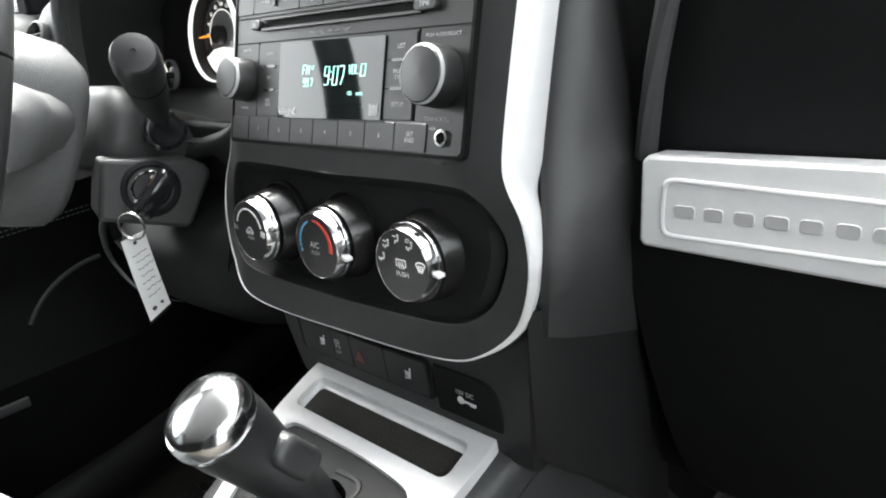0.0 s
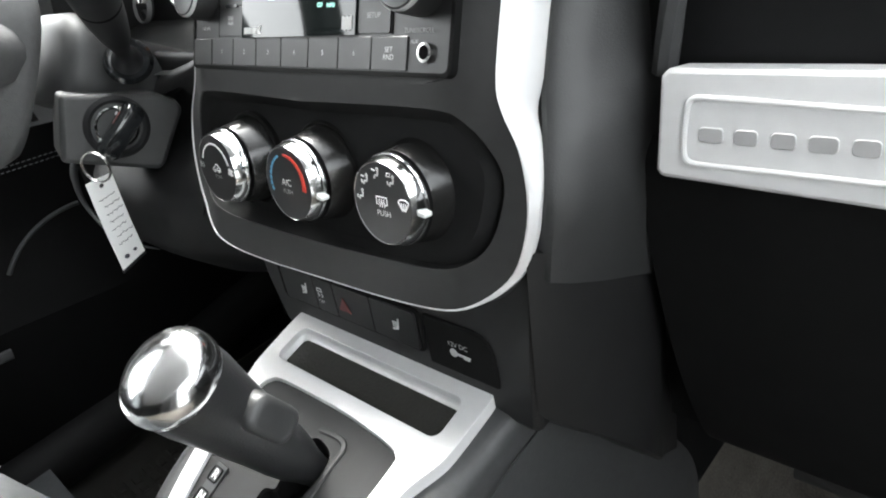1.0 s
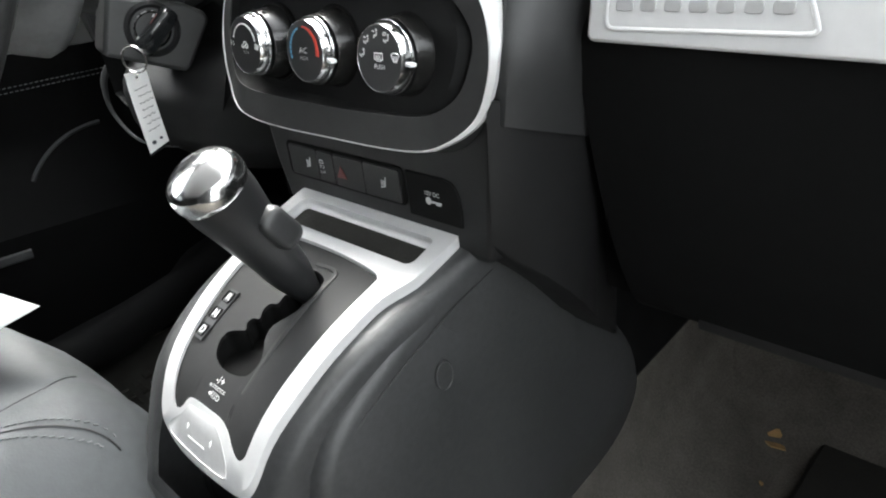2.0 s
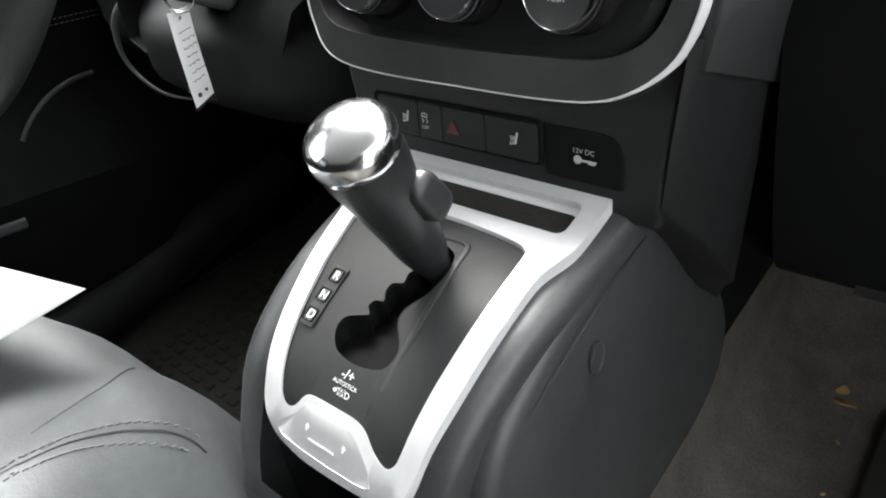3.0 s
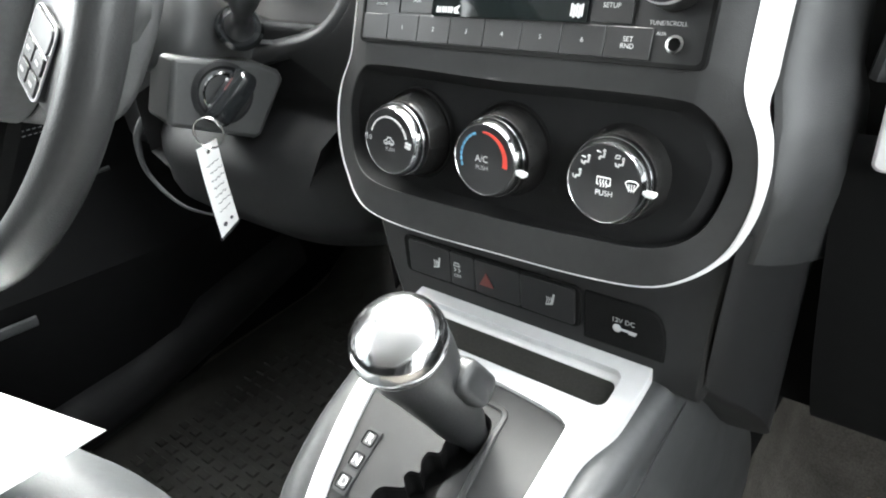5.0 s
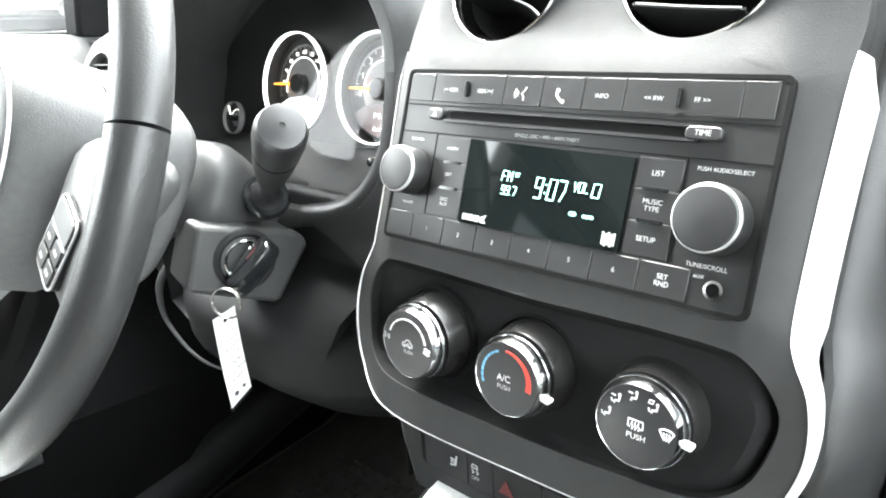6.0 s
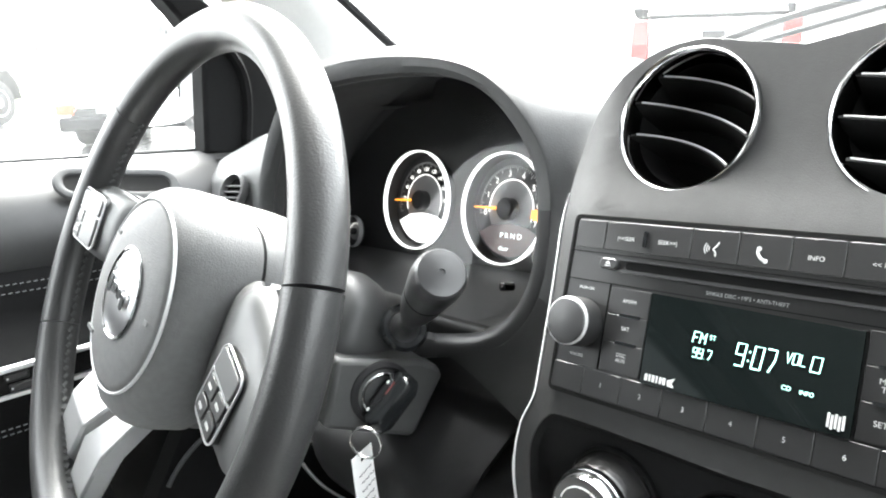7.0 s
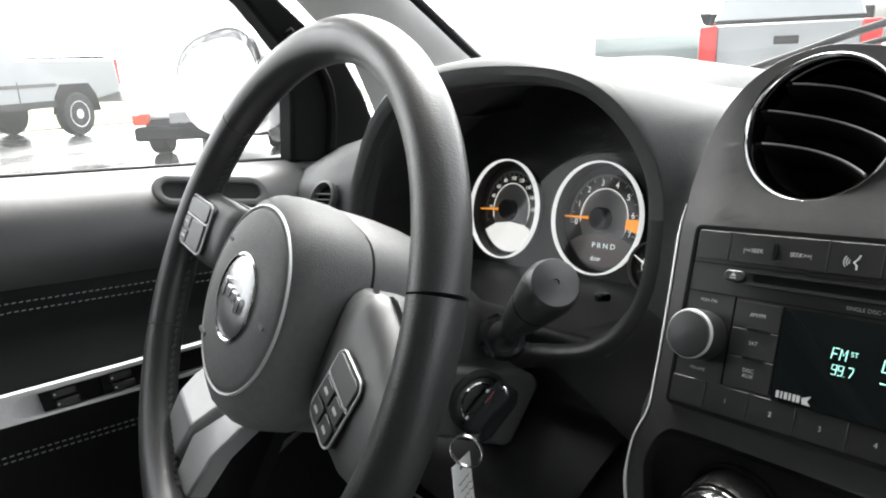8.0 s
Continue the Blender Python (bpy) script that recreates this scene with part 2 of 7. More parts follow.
def lathe(bm, prof, seg=40, m=Matrix(), cap=True):
    rings = [[m @ Vector((r * math.cos(math.tau * i / seg), r * math.sin(math.tau * i / seg), z)) for i in range(seg)] for r, z in prof]
    return loft(bm, rings, True, cap, cap)


def sweep(bm, path, ra, rb=None, seg=12, closed=False, up=(0, 0, 1), m=Matrix()):
    """A tube along a path; ra, rb: half width sideways and along up, numbers or functions of 0..1."""
    rb = ra if rb is None else rb
    path = [Vector(p) for p in path]
    rings, n = [], len(path)
    for i, p in enumerate(path):
        a = path[(i - 1) % n] if closed or i else p
        b = path[(i + 1) % n] if closed or i + 1 < n else p
        t = (b - a).normalized()
        side = t.cross(Vector(up))
        side = side.normalized() if side.length > 1e-6 else Vector((1, 0, 0))
        nrm = side.cross(t)
        u = i / max(1, n - 1)
        x, y = (ra(u) if callable(ra) else ra), (rb(u) if callable(rb) else rb)
        rings.append([m @ (p + side * x * math.cos(math.tau * k / seg) + nrm * y * math.sin(math.tau * k / seg)) for k in range(seg)])
    if closed:
        rings.append(rings[0])
        rows = [[bm.verts.new(v) for v in r] for r in rings[:-1]]
        for a, b in zip(rows, rows[1:] + rows[:1]):
            for i in range(seg):
                bm.faces.new((a[i], a[(i + 1) % seg], b[(i + 1) % seg], b[i]))
        return bm
    return loft(bm, rings)


def plate(bm, outer, holes, shape, down, fine=0.012):
    """A sheet with holes: outline and holes in the plane, bent by shape(x, y), thickened along down."""
    for loop in (outer, *holes):
        vs = [bm.verts.new((p[0], p[1], 0)) for p in loop]
        for a, b in zip(vs, vs[1:] + vs[:1]):
            bm.edges.new((a, b))
    bmesh.ops.triangle_fill(bm, edges=bm.edges[:], use_beauty=True, use_dissolve=False)
    for _ in range(3):
        long = [e for e in bm.edges if e.calc_length() > fine]
        if not long:
            break
        bmesh.ops.subdivide_edges(bm, edges=long, cuts=1)
        bmesh.ops.triangulate(bm, faces=bm.faces[:])
    for v in bm.verts:
        v.co = Vector(shape(v.co.x, v.co.y))
    bmesh.ops.recalc_face_normals(bm, faces=bm.faces[:])
    got = bmesh.ops.extrude_face_region(bm, geom=bm.faces[:])
    for v in got["geom"]:
        if isinstance(v, bmesh.types.BMVert):
            v.co += Vector(down)
    return bm


def sheet(bm, fn, us, vs):
    rows = [[bm.verts.new(fn(u, v)) for v in vs] for u in us]
    for a, b in zip(rows, rows[1:]):
        for i in range(len(vs) - 1):
            bm.faces.new((a[i], a[i + 1], b[i + 1], b[i]))
    return bm


def steps(a, b, n):
    return [a + (b - a) * i / (n - 1) for i in range(n)]


def lerp(x, xs, ys):
    return float(np.interp(x, xs, ys))


def write(parent, body, x, y, z, size, material, m=Matrix(), name="lettering", wide=1.0):
    """Printed words, centred on x, y of the parent's plane."""
    cu = bpy.data.curves.new("words", "FONT")
    cu.body, cu.size, cu.align_x, cu.align_y = body, size, "CENTER", "CENTER"
    cu.space_line = 0.95
    ob = bpy.data.objects.new("words", cu)
    me = bpy.data.meshes.new_from_object(ob)
    bpy.data.objects.remove(ob)
    me.transform(m @ Matrix.Translation((x, y, z)) @ Matrix.Diagonal((wide, 1, 1, 1)))
    me.materials.clear()
    me.materials.append(material)
    out = new(name, me)
    out.parent = parent
    return out


def arc_band(bm, r0, r1, a0, a1, z, cx=0.0, cy=0.0, n=20, th=0.0003):
    """A flat curved band in the plane, angles in degrees."""
    out = [(cx + r1 * math.cos(radians(a)), cy + r1 * math.sin(radians(a))) for a in steps(a0, a1, n)]
    inn = [(cx + r0 * math.cos(radians(a)), cy + r0 * math.sin(radians(a))) for a in steps(a1, a0, n)]
    for i in range(n - 1):
        q = [out[i], out[i + 1], inn[n - 2 - i], inn[n - 1 - i]]
        prism(bm, q, z, z + th)
    return bm


def frame_of(origin, tilt):
    """A plane that faces the rear of the car and leans back by tilt: local x right, y up, z out of it."""
    s, c = math.sin(tilt), math.cos(tilt)
    return Matrix(((1, 0, 0, origin[0]), (0, s, -c, origin[1]), (0, c, s, origin[2]), (0, 0, 0, 1)))


STACK = frame_of((0, 0, 0.62), math.atan2(0.038, 0.086))


# ---- ground and shell of the car ----
SLOPE, FALL = 0.097, 0.065


def ground_z(x, y=0.0):
    return -0.38 - SLOPE * x - FALL * y


bm = B()
sheet(bm, lambda u, v: (u, v, ground_z(u, v)), (-400, -60, -20, -8, 0, 8, 30, 200), (-400, -60, -20, -5, 5, 20, 60, 400))
solo("ground", bm, M_ASPHALT, "wet dark asphalt of a parking lot with puddle sheen", "ground", kind="structure")
bm = B()
sheet(bm, lambda u, v: (u, v, ground_z(u, v) + 0.02), (-60, -35, -16.2), (-6, -2, 2, 6, 14))
solo("lawn", bm, M_GRASS, "strip of green lawn behind the parked pickup", "grass", kind="structure")

bm = B()
sheet(bm, lambda u, v: (u, v, 0.03 + 0.30 * max(0, (v - 0.33) / 0.3) ** 1.5), steps(-0.80, 0.80, 30), steps(-2.0, 0.62, 44))
solo("floor", bm, M_CARPET, "dark charcoal carpet on the car floor, damp and worn", "floor", kind="structure")
bm = B()
box(bm, (0, 0.66, 0.33), (1.7, 0.04, 0.70))
solo("wall_front", bm, M_PIT, "black firewall under the dashboard", "wall", kind="structure")
bm = B()
sheet(bm, lambda u, v: (u, v, 1.235 - 0.03 * (abs(u) / 0.62) ** 3 - 0.02 * max(0, (v + 0.2) / 0.3)), steps(-0.62, 0.62, 14), steps(-2.0, 0.02, 12))
ob = solo("ceiling", bm, M_HEADLINER, "light grey woven headliner", "ceiling", kind="structure")
ob.modifiers.new("thick", "SOLIDIFY").thickness = 0.03
# Solid black wall added out of view to stop light from behind.
bm = B()
box(bm, (0, -2.05, 0.62), (1.7, 0.05, 1.25))
solo("wall_back", bm, M_PIT, "plain dark wall out of view, closing the rear against light", "wall", kind="structure")
bm = B()
box(bm, (-0.84, -1.50, 0.375), (0.06, 1.15, 0.75))
box(bm, (-0.84, -1.90, 0.94), (0.06, 0.35, 0.40))
box(bm, (-0.84, -0.985, 0.94), (0.06, 0.12, 0.40))
box(bm, (-0.84, -1.50, 1.19), (0.06, 1.15, 0.12))
box(bm, (-0.70, -0.7, 1.19), (0.10, 2.6, 0.07))
solo("wall_left", bm, M_PIT, "dark rear door trim and pillars behind the driver", "wall", kind="structure")
bm = B()
box(bm, (-0.845, -1.385, 0.94), (0.004, 0.70, 0.40))
ob = solo("window_3", bm, M_TINTED, "dark tinted rear door window", "window", kind="structure")
ob.visible_shadow = False
# Unseen boxes; their edges set how much light reaches the footwell.
bm = B()
for (c, d) in (((0.80, -0.7, 0.02), (0.14, 2.6, 0.14)), ((0.70, -0.7, 1.19), (0.08, 2.6, 0.07)), ((0.78, -0.98, 0.62), (0.07, 0.13, 1.1)), ((0.80, -1.50, 0.62), (0.07, 1.1, 1.2)), ((0.80, 0.245, 0.40), (0.07, 0.95, 0.7)), ((0.80, -0.76, 0.62), (0.06, 0.32, 1.10))):
    box(bm, c, d)
solo("wall_right", bm, M_PLASTIC, "plain unseen walls on the passenger side, spaced to shape the light", "wall", kind="structure")


# ---- driver door, window and pillar ----
def sill_z(y):
    return 0.748 - 0.125 * (max(y, -0.25) + 0.05)


door = thing("door_1", Matrix(), "closed driver door with black padded trim and grey stitching", "door", kind="structure")
bm = B()


def door_section(y):
    s = sill_z(y)
    return [(-0.845, s), (-0.825, s + 0.002), (-0.79, s - 0.004), (-0.755, s - 0.018), (-0.735, s - 0.045), (-0.722, s - 0.075), (-0.728, s - 0.10), (-0.735, s - 0.115)]


loft(bm, [[(x, y, z) for x, z in door_section(y)] for y in steps(-1.2, 0.42, 40)], closed=False)
part("top_pad", bm, M_PLASTIC, door, "smooth black sill pad")
bm = B()


def pad_x(y, z):
    """Door pad that swells out towards the arm rest."""
    s = sill_z(y) - 0.112
    return -0.735 + 0.075 * lerp(s - z, (0, 0.012, 0.05, 0.085, 0.10), (0, 0.18, 0.3, 0.9, 1.0))


loft(bm, [[(pad_x(y, sill_z(y) - 0.112 - d), y, sill_z(y) - 0.112 - d) for d in steps(0, 0.10, 16)] for y in steps(-1.2, 0.05, 34)], closed=False)
part("arm_pad", bm, M_MATT, door, "black leather arm pad")
for k, d in enumerate((0.013, 0.022)):
    bm = B()
    for i in range(150):
        y = -0.75 + i * 0.0066
        z = sill_z(y) - 0.112 - d
        box(bm, (pad_x(y, z) + 0.0008, y, z), (0.0012, 0.0038, 0.0008))
    part("stitching", bm, M_THREAD, door, "grey double stitching")
bm = B()


def low_x(z):
    return lerp(z, (0.05, 0.25, 0.30, 0.40, 0.46, 0.53), (-0.70, -0.66, -0.645, -0.69, -0.675, -0.655))


loft(bm, [[(low_x(z) - (0.02 if y > 0.1 else 0), y, z - 0.125 * (y + 0.05)) for z in steps(0.05, 0.532, 26)] for y in steps(-1.2, 0.5, 36)], closed=False)
part("lower_trim", bm, M_MATT, door)
for k, d in enumerate((0.0, 0.008)):
    bm = B()
    for i in range(130):
        y = -0.70 + i * 0.0066
        z = 0.5095 - 0.8 * d - 0.081 * (y + 0.295)
        box(bm, (low_x(z + 0.125 * (y + 0.05)) + 0.0012, y, z), (0.0012, 0.0040, 0.0008))
    part("stitching", bm, M_THREAD, door, "grey double stitching")
bm = B()
loft(bm, [[(-0.626, y, 0.5735 - 0.067 * (y + 0.2)), (-0.626, y, 0.5765 - 0.067 * (y + 0.2)), (-0.6285, y, 0.5783 - 0.067 * (y + 0.2)), (-0.631, y, 0.5755 - 0.067 * (y + 0.2))] for y in steps(-0.40, -0.08, 14)])
part("bright_strip", bm, M_SILVER_DULL, door, "satin silver strip")
bm = B()
def sw_top(y):
    return 0.5738 - 0.055 * (y + 0.2505)


def sw_low(y):
    return 0.5520 - 0.070 * (y + 0.2477)


plate(bm, [(-0.40, sw_low(-0.40) - 0.001), (-0.075, sw_low(-0.075) - 0.0045), (-0.075, sw_top(-0.075) + 0.004), (-0.40, sw_top(-0.40) + 0.004)],
      [[(-0.274, 0.5640), (-0.2725, 0.5590), (-0.266, 0.5550), (-0.2477, sw_low(-0.2477)), (-0.085, sw_low(-0.085)), (-0.085, sw_top(-0.085)), (-0.262, sw_top(-0.262)), (-0.2705, 0.5715)]],
      lambda y, z: (-0.6285, y, z), (-0.010, 0, 0), 0.012)
bezel = part("switch_bezel", bm, M_SILVER_DULL, door, "brushed silver switch bezel")
bm = B()
loft(bm, [[(x, y, sw_top(y) + 0.002), (x, y, sw_low(y) - 0.002)] for y, x in ((-0.278, -0.6300), (-0.270, -0.6305), (-0.262, -0.6325), (-0.255, -0.6355), (-0.248, -0.640))], closed=False)
part("grip_cup", bm, M_SILVER_DULL, door, "brushed silver finger scoop", smooth=80)
SW = Matrix.Translation((-0.6335, -0.235, 0.560)) @ pose(0, 0, 0, -3.3, 0, 0)
bm = B()
plate(bm, [(-0.0155, 0.0140), (-0.0125, -0.0095), (0.152, -0.0090), (0.152, 0.0155)], [rrect(0.020, 0.019, 0.002, 3, 0.031, 0.0015)], lambda y, z: SW @ Vector((0, y, z)), (-0.006, 0, 0), 0.012)
panel = part("switch_panel", bm, M_PIT, door, "black window switch panel")
bm = B()
box(bm, (-0.0075, 0.031, 0.0015), (0.002, 0.026, 0.026), SW)
part("panel_recess", bm, M_PIT, panel)
for yy in (0.006, 0.058):
    for zz in (0.0066, -0.0040):
        bm = B()
        box(bm, (0.001, yy + 0.002 - zz * 0.2, zz), (0.004, 0.021, 0.0085), SW)
        part("window_switch", bm, M_RADIO, panel, "black rocker switch", bevel=0.0015)
        bm = B()
        prism(bm, circle(0.0010, 10), 0.0, 0.0006, SW @ Matrix.Translation((0.0031, yy - 0.0065 - zz * 0.2, zz)) @ pose(0, 0, 0, 0, 90, 0))
        part("mark", bm, M_WHITE_INK, panel)
bm = B()
box(bm, (-0.849, -0.4, 0.0), (0.014, 1.7, 0.012), Matrix(((1, 0, 0, 0), (0, 1, 0, 0), (0, -0.125, 1, 0.748 - 0.00625), (0, 0, 0, 1))))
part("window_seal", bm, M_RUBBER, door, "black rubber window seal", bevel=0.003)
bm = B()
box(bm, (-0.885, -0.35, 0.30), (0.06, 1.75, 0.86))
part("outer_skin", bm, M_WHITE_CAR, door)
bm = B()
sweep(bm, curve([(-0.685, -0.6, 0.075), (-0.69, -0.13, 0.085), (-0.695, 0.02, 0.095), (-0.70, 0.30, 0.15)], 5), 0.035, 0.045, 14)
part("sill_trim", bm, M_TRIM, door, "rounded black sill trim")
# oval tweeter opening at the front of the sill
ex = Vector((0, 0.975, -0.22))
en = Vector((0.80, 0.13, 0.585)).normalized()
ex = (ex - en * ex.dot(en)).normalized()
ey = en.cross(ex)
TW = Matrix(((ex.x, ey.x, en.x, -0.7385), (ex.y, ey.y, en.y, -0.008), (ex.z, ey.z, en.z, 0.7140), (0, 0, 0, 1)))
bm = B()
sweep(bm, [(p[0], p[1], 0) for p in rrect(0.130, 0.034, 0.016, 8)], 0.006, 0.004, 8, True, m=TW)
tw = part("pull_cup_rim", bm, M_SOFT, door)
bm = B()
prism(bm, rrect(0.124, 0.029, 0.014, 8), -0.003, 0.0008, TW)
part("pull_cup", bm, M_PIT, door, "dark oval cup")
bm = B()
sweep(bm, [(-0.652, 0.03 + 0.12 * math.cos(a), 0.30 + 0.115 * math.sin(a)) for a in steps(1.45, 2.5, 14)], 0.003, 0.003, 8)
part("speaker_rim", bm, M_SOFT, door, "curved edge of a speaker surround")
bm = B()
sweep(bm, [(-0.636, -0.30, 0.305), (-0.633, -0.20, 0.296), (-0.634, -0.11, 0.284)], 0.004, 0.007, 8)
part("pocket_lip", bm, M_SOFT, door)

bm = B()
loft(bm, [[(-0.853, y, z) for y, z in ((-0.75, sill_z(-0.75)), (0.17, 0.716), (0.05, 0.96), (-0.12, 1.10), (-0.75, 1.14))],
          [(-0.857, y, z) for y, z in ((-0.75, sill_z(-0.75)), (0.17, 0.716), (0.05, 0.96), (-0.12, 1.10), (-0.75, 1.14))]])
ob = solo("window_1", bm, M_GLARE_PANE, "clear driver door window pane", "window", kind="structure")
ob.visible_shadow = False
bm = B()
loft(bm, [[(-0.63, y, z) for y, z in ((0.66, 0.73), (-0.02, 1.19))], [(0.63, y, z) for y, z in ((0.66, 0.73), (-0.02, 1.19))]], closed=False)
ob = solo("window_2", bm, M_GLARE_PANE, "raked windscreen with veiling glare mixed into its glass", "window", kind="structure")
ob.visible_shadow = False
# front pillar: black door frame with mirror sail, light trim, black windscreen gasket
pillar = thing("front_pillar", Matrix(), "light grey trimmed windscreen pillar with black door frame", "pillar", kind="structure")
bm = B()
FLAT = Matrix(((0, 0, 1, -0.80), (1, 0, 0, 0), (0, 1, 0, 0), (0, 0, 0, 1)))
prism(bm, [(0.130, 0.722), (0.154, 0.842), (0.155, 0.872), (0.111, 0.942), (-0.02, 1.085), (-0.12, 1.15), (-0.12, 1.20), (0.02, 1.10), (0.164, 0.938), (0.209, 0.889), (0.246, 0.85), (0.265, 0.803), (0.274, 0.765), (0.29, 0.70), (0.23, 0.700)], -0.045, 0.0, FLAT)
part("door_frame", bm, M_MATT, pillar, "black door frame with mirror sail", bevel=0.006)
bm = B()
sweep(bm, curve([(-0.795, 0.19, 0.728), (-0.795, 0.205, 0.79), (-0.795, 0.2, 0.84), (-0.795, 0.16, 0.90)], 5), 0.006, 0.012, 8, up=(1, 0, 0))
part("sail_fold", bm, M_MATT, pillar)
bm = B()
rows = []
for k, (a, b) in enumerate((((-0.79, 0.275, 0.755), (-0.70, 0.46, 0.775)), ((-0.785, 0.262, 0.80), (-0.70, 0.44, 0.812)), ((-0.775, 0.240, 0.85), (-0.70, 0.40, 0.842)), ((-0.76, 0.160, 0.936), (-0.70, 0.325, 0.908)), ((-0.70, 0.02, 1.08), (-0.66, 0.16, 1.03)), ((-0.62, -0.12, 1.20), (-0.60, 0.0, 1.17)))):
    a, b = Vector(a), Vector(b)
    rows.append([a, a.lerp(b, 0.25) + Vector((0.022, -0.006, 0)), a.lerp(b, 0.5) + Vector((0.028, -0.008, 0)), a.lerp(b, 0.8) + Vector((0.018, 0, 0)), b, b + Vector((-0.05, 0.03, 0)), a + Vector((-0.02, 0.03, 0))])
loft(bm, rows)
part("trim", bm, M_PILLAR, pillar, "light grey trim", smooth=60)
bm = B()
sweep(bm, curve([(-0.675, 0.40, 0.815), (-0.675, 0.375, 0.836), (-0.665, 0.285, 0.912), (-0.65, 0.17, 1.0), (-0.62, 0.0, 1.14)], 4), 0.0075, 0.006, 8)
part("gasket", bm, M_RUBBER, pillar, "black windscreen gasket")
mirror = thing("door_mirror", Matrix.Translation((-1.060, 0.175, 0.850)) @ pose(0, 0, 0, 0, 0, 6), "white housing door mirror with a dark rim, outside the window", "mirror")
bm = B()
out = [(0.155 * math.copysign(abs(math.cos(a)) ** (0.92 if math.cos(a) < 0 else 0.55), math.cos(a)), 0.084 * math.copysign(abs(math.sin(a)) ** (0.85 if math.cos(a) < 0 else 0.55), math.sin(a))) for a in steps(0, math.tau, 49)[:-1]]
loft(bm, [[(x * k, d, z * k) for x, z in out] for k, d in ((1.0, -0.03), (1.02, -0.01), (0.98, 0.04), (0.8, 0.085), (0.45, 0.105))])
part("housing", bm, M_WHITE_CAR, mirror)
bm = B()
arc = sorted((math.atan2(z / 0.084, x / 0.155), x, z) for x, z in out if z > 0.012)
for k in range(len(arc) - 1):
    a, b = arc[k], arc[k + 1]
    w0, w1 = (lerp(q[0], (0.3, 0.8, 2.2, 2.95), (0.010, 0.014, 0.013, 0.002)) for q in (a, b))
    loft(bm, [[(x, -0.036, z), (x, -0.026, z), (x * (1 - w / 0.155), -0.026, z - w), (x * (1 - w / 0.155), -0.036, z - w)] for (_, x, z), w in ((a, w0), (b, w1))])
part("rim", bm, M_SKIRT, mirror, "dark upper edge")
bm = B()
prism(bm, [(x * 0.975, z * 0.955) for x, z in out], -0.002, 0.002, Matrix(((1, 0, 0, 0), (0, 0, -1, -0.034), (0, 1, 0, 0), (0, 0, 0, 1))))
part("mirror_glass", bm, M_CHROME, mirror, "bright mirror glass")
bm = B()
box(bm, (0.16, 0.02, -0.085), (0.16, 0.05, 0.035))
part("arm", bm, M_PLASTIC, mirror, bevel=0.01)


# ---- dashboard ----
dash = thing("dashboard", Matrix(), "black soft plastic dashboard with an arched instrument hood", "dashboard", kind="structure")


def dash_top(x, y):
    hump = 0.048 * math.exp(-((x + 0.36) / 0.175) ** 4)
    fall = 0.095 * max(0, (y - 0.18) / 0.42) ** 1.15
    return 0.752 - 0.035 * lerp(x, (-0.62, -0.50), (1, 0)) + hump - fall + 0.02 * lerp(x, (0.10, 0.17), (0, 1))


def pad_point(x, v):
    """Top pad; beside the stack it starts further back, under the shoulder."""
    near = lerp(x, (-0.80, -0.225, -0.195, 0.14, 0.165, 0.80), (0, 0, 1, 1, 0, 0))
    y0 = 0.13 + 0.10 * near
    y = y0 + (0.62 - y0) * v
    return (x, y, dash_top(x, y) - 0.006 * near * math.exp(-((y - 0.23) / 0.06) ** 2))


bm = B()
sheet(bm, pad_point, steps(-0.80, 0.80, 120), [t ** 1.6 for t in steps(0, 1, 30)])
part("top_pad", bm, M_SOFT, dash, "matt black top pad")
# instrument hood: rings from the dial wall out over the lip and back into the pad
HOOD = [(-0.149, 0.70), (-0.155, 0.737), (-0.183, 0.771), (-0.221, 0.790), (-0.28, 0.799), (-0.36, 0.801), (-0.425, 0.793), (-0.472, 0.765), (-0.512, 0.715), (-0.535, 0.66), (-0.54, 0.615),
        (-0.50, 0.585), (-0.43, 0.575), (-0.34, 0.572), (-0.265, 0.585), (-0.200, 0.605), (-0.162, 0.645)]
hood_line = curve([(x, z, 0) for x, z in HOOD], 8, True)
HC = Vector((-0.35, 0.69, 0))


def hood_ring(grow, y, drop=0.0, lean=0.0, tuck=0.0):
    ring = []
    for p in hood_line:
        d = p - HC
        q = HC + d + d.normalized() * (grow - tuck * lerp(p.x, (-0.26, -0.20), (0, 1)))
        ring.append((q.x, y + lean * (q.y - 0.69), q.y - drop))
    return ring


hood = [[(x - 0.075 * max(0.0, min(1.0, (-0.44 - x) / 0.08)), y, z) for x, y, z in hood_ring(-0.008, 0.215)], [(x - 0.042 * max(0.0, min(1.0, (-0.44 - x) / 0.08)), y, z) for x, y, z in hood_ring(-0.008, 0.12, 0, 0.10)], hood_ring(-0.010, 0.085, 0, 0.10), hood_ring(-0.009, 0.072, 0, 0.10), hood_ring(-0.006, 0.065, 0, 0.10), hood_ring(0.0, 0.0615, 0, 0.10), hood_ring(0.007, 0.0618, 0, 0.10), hood_ring(0.010, 0.068, 0, 0.10),
          hood_ring(0.006, 0.09, 0, 0.10), [(x - 0.046 * max(0.0, min(1.0, (-0.44 - x) / 0.08)), y, z) for x, y, z in hood_ring(-0.004, 0.12, 0, 0.10)], [(x - 0.08 * max(0.0, min(1.0, (-0.44 - x) / 0.08)), y, z) for x, y, z in hood_ring(-0.002, 0.22)], hood_ring(-0.01, 0.42, 0.03)]
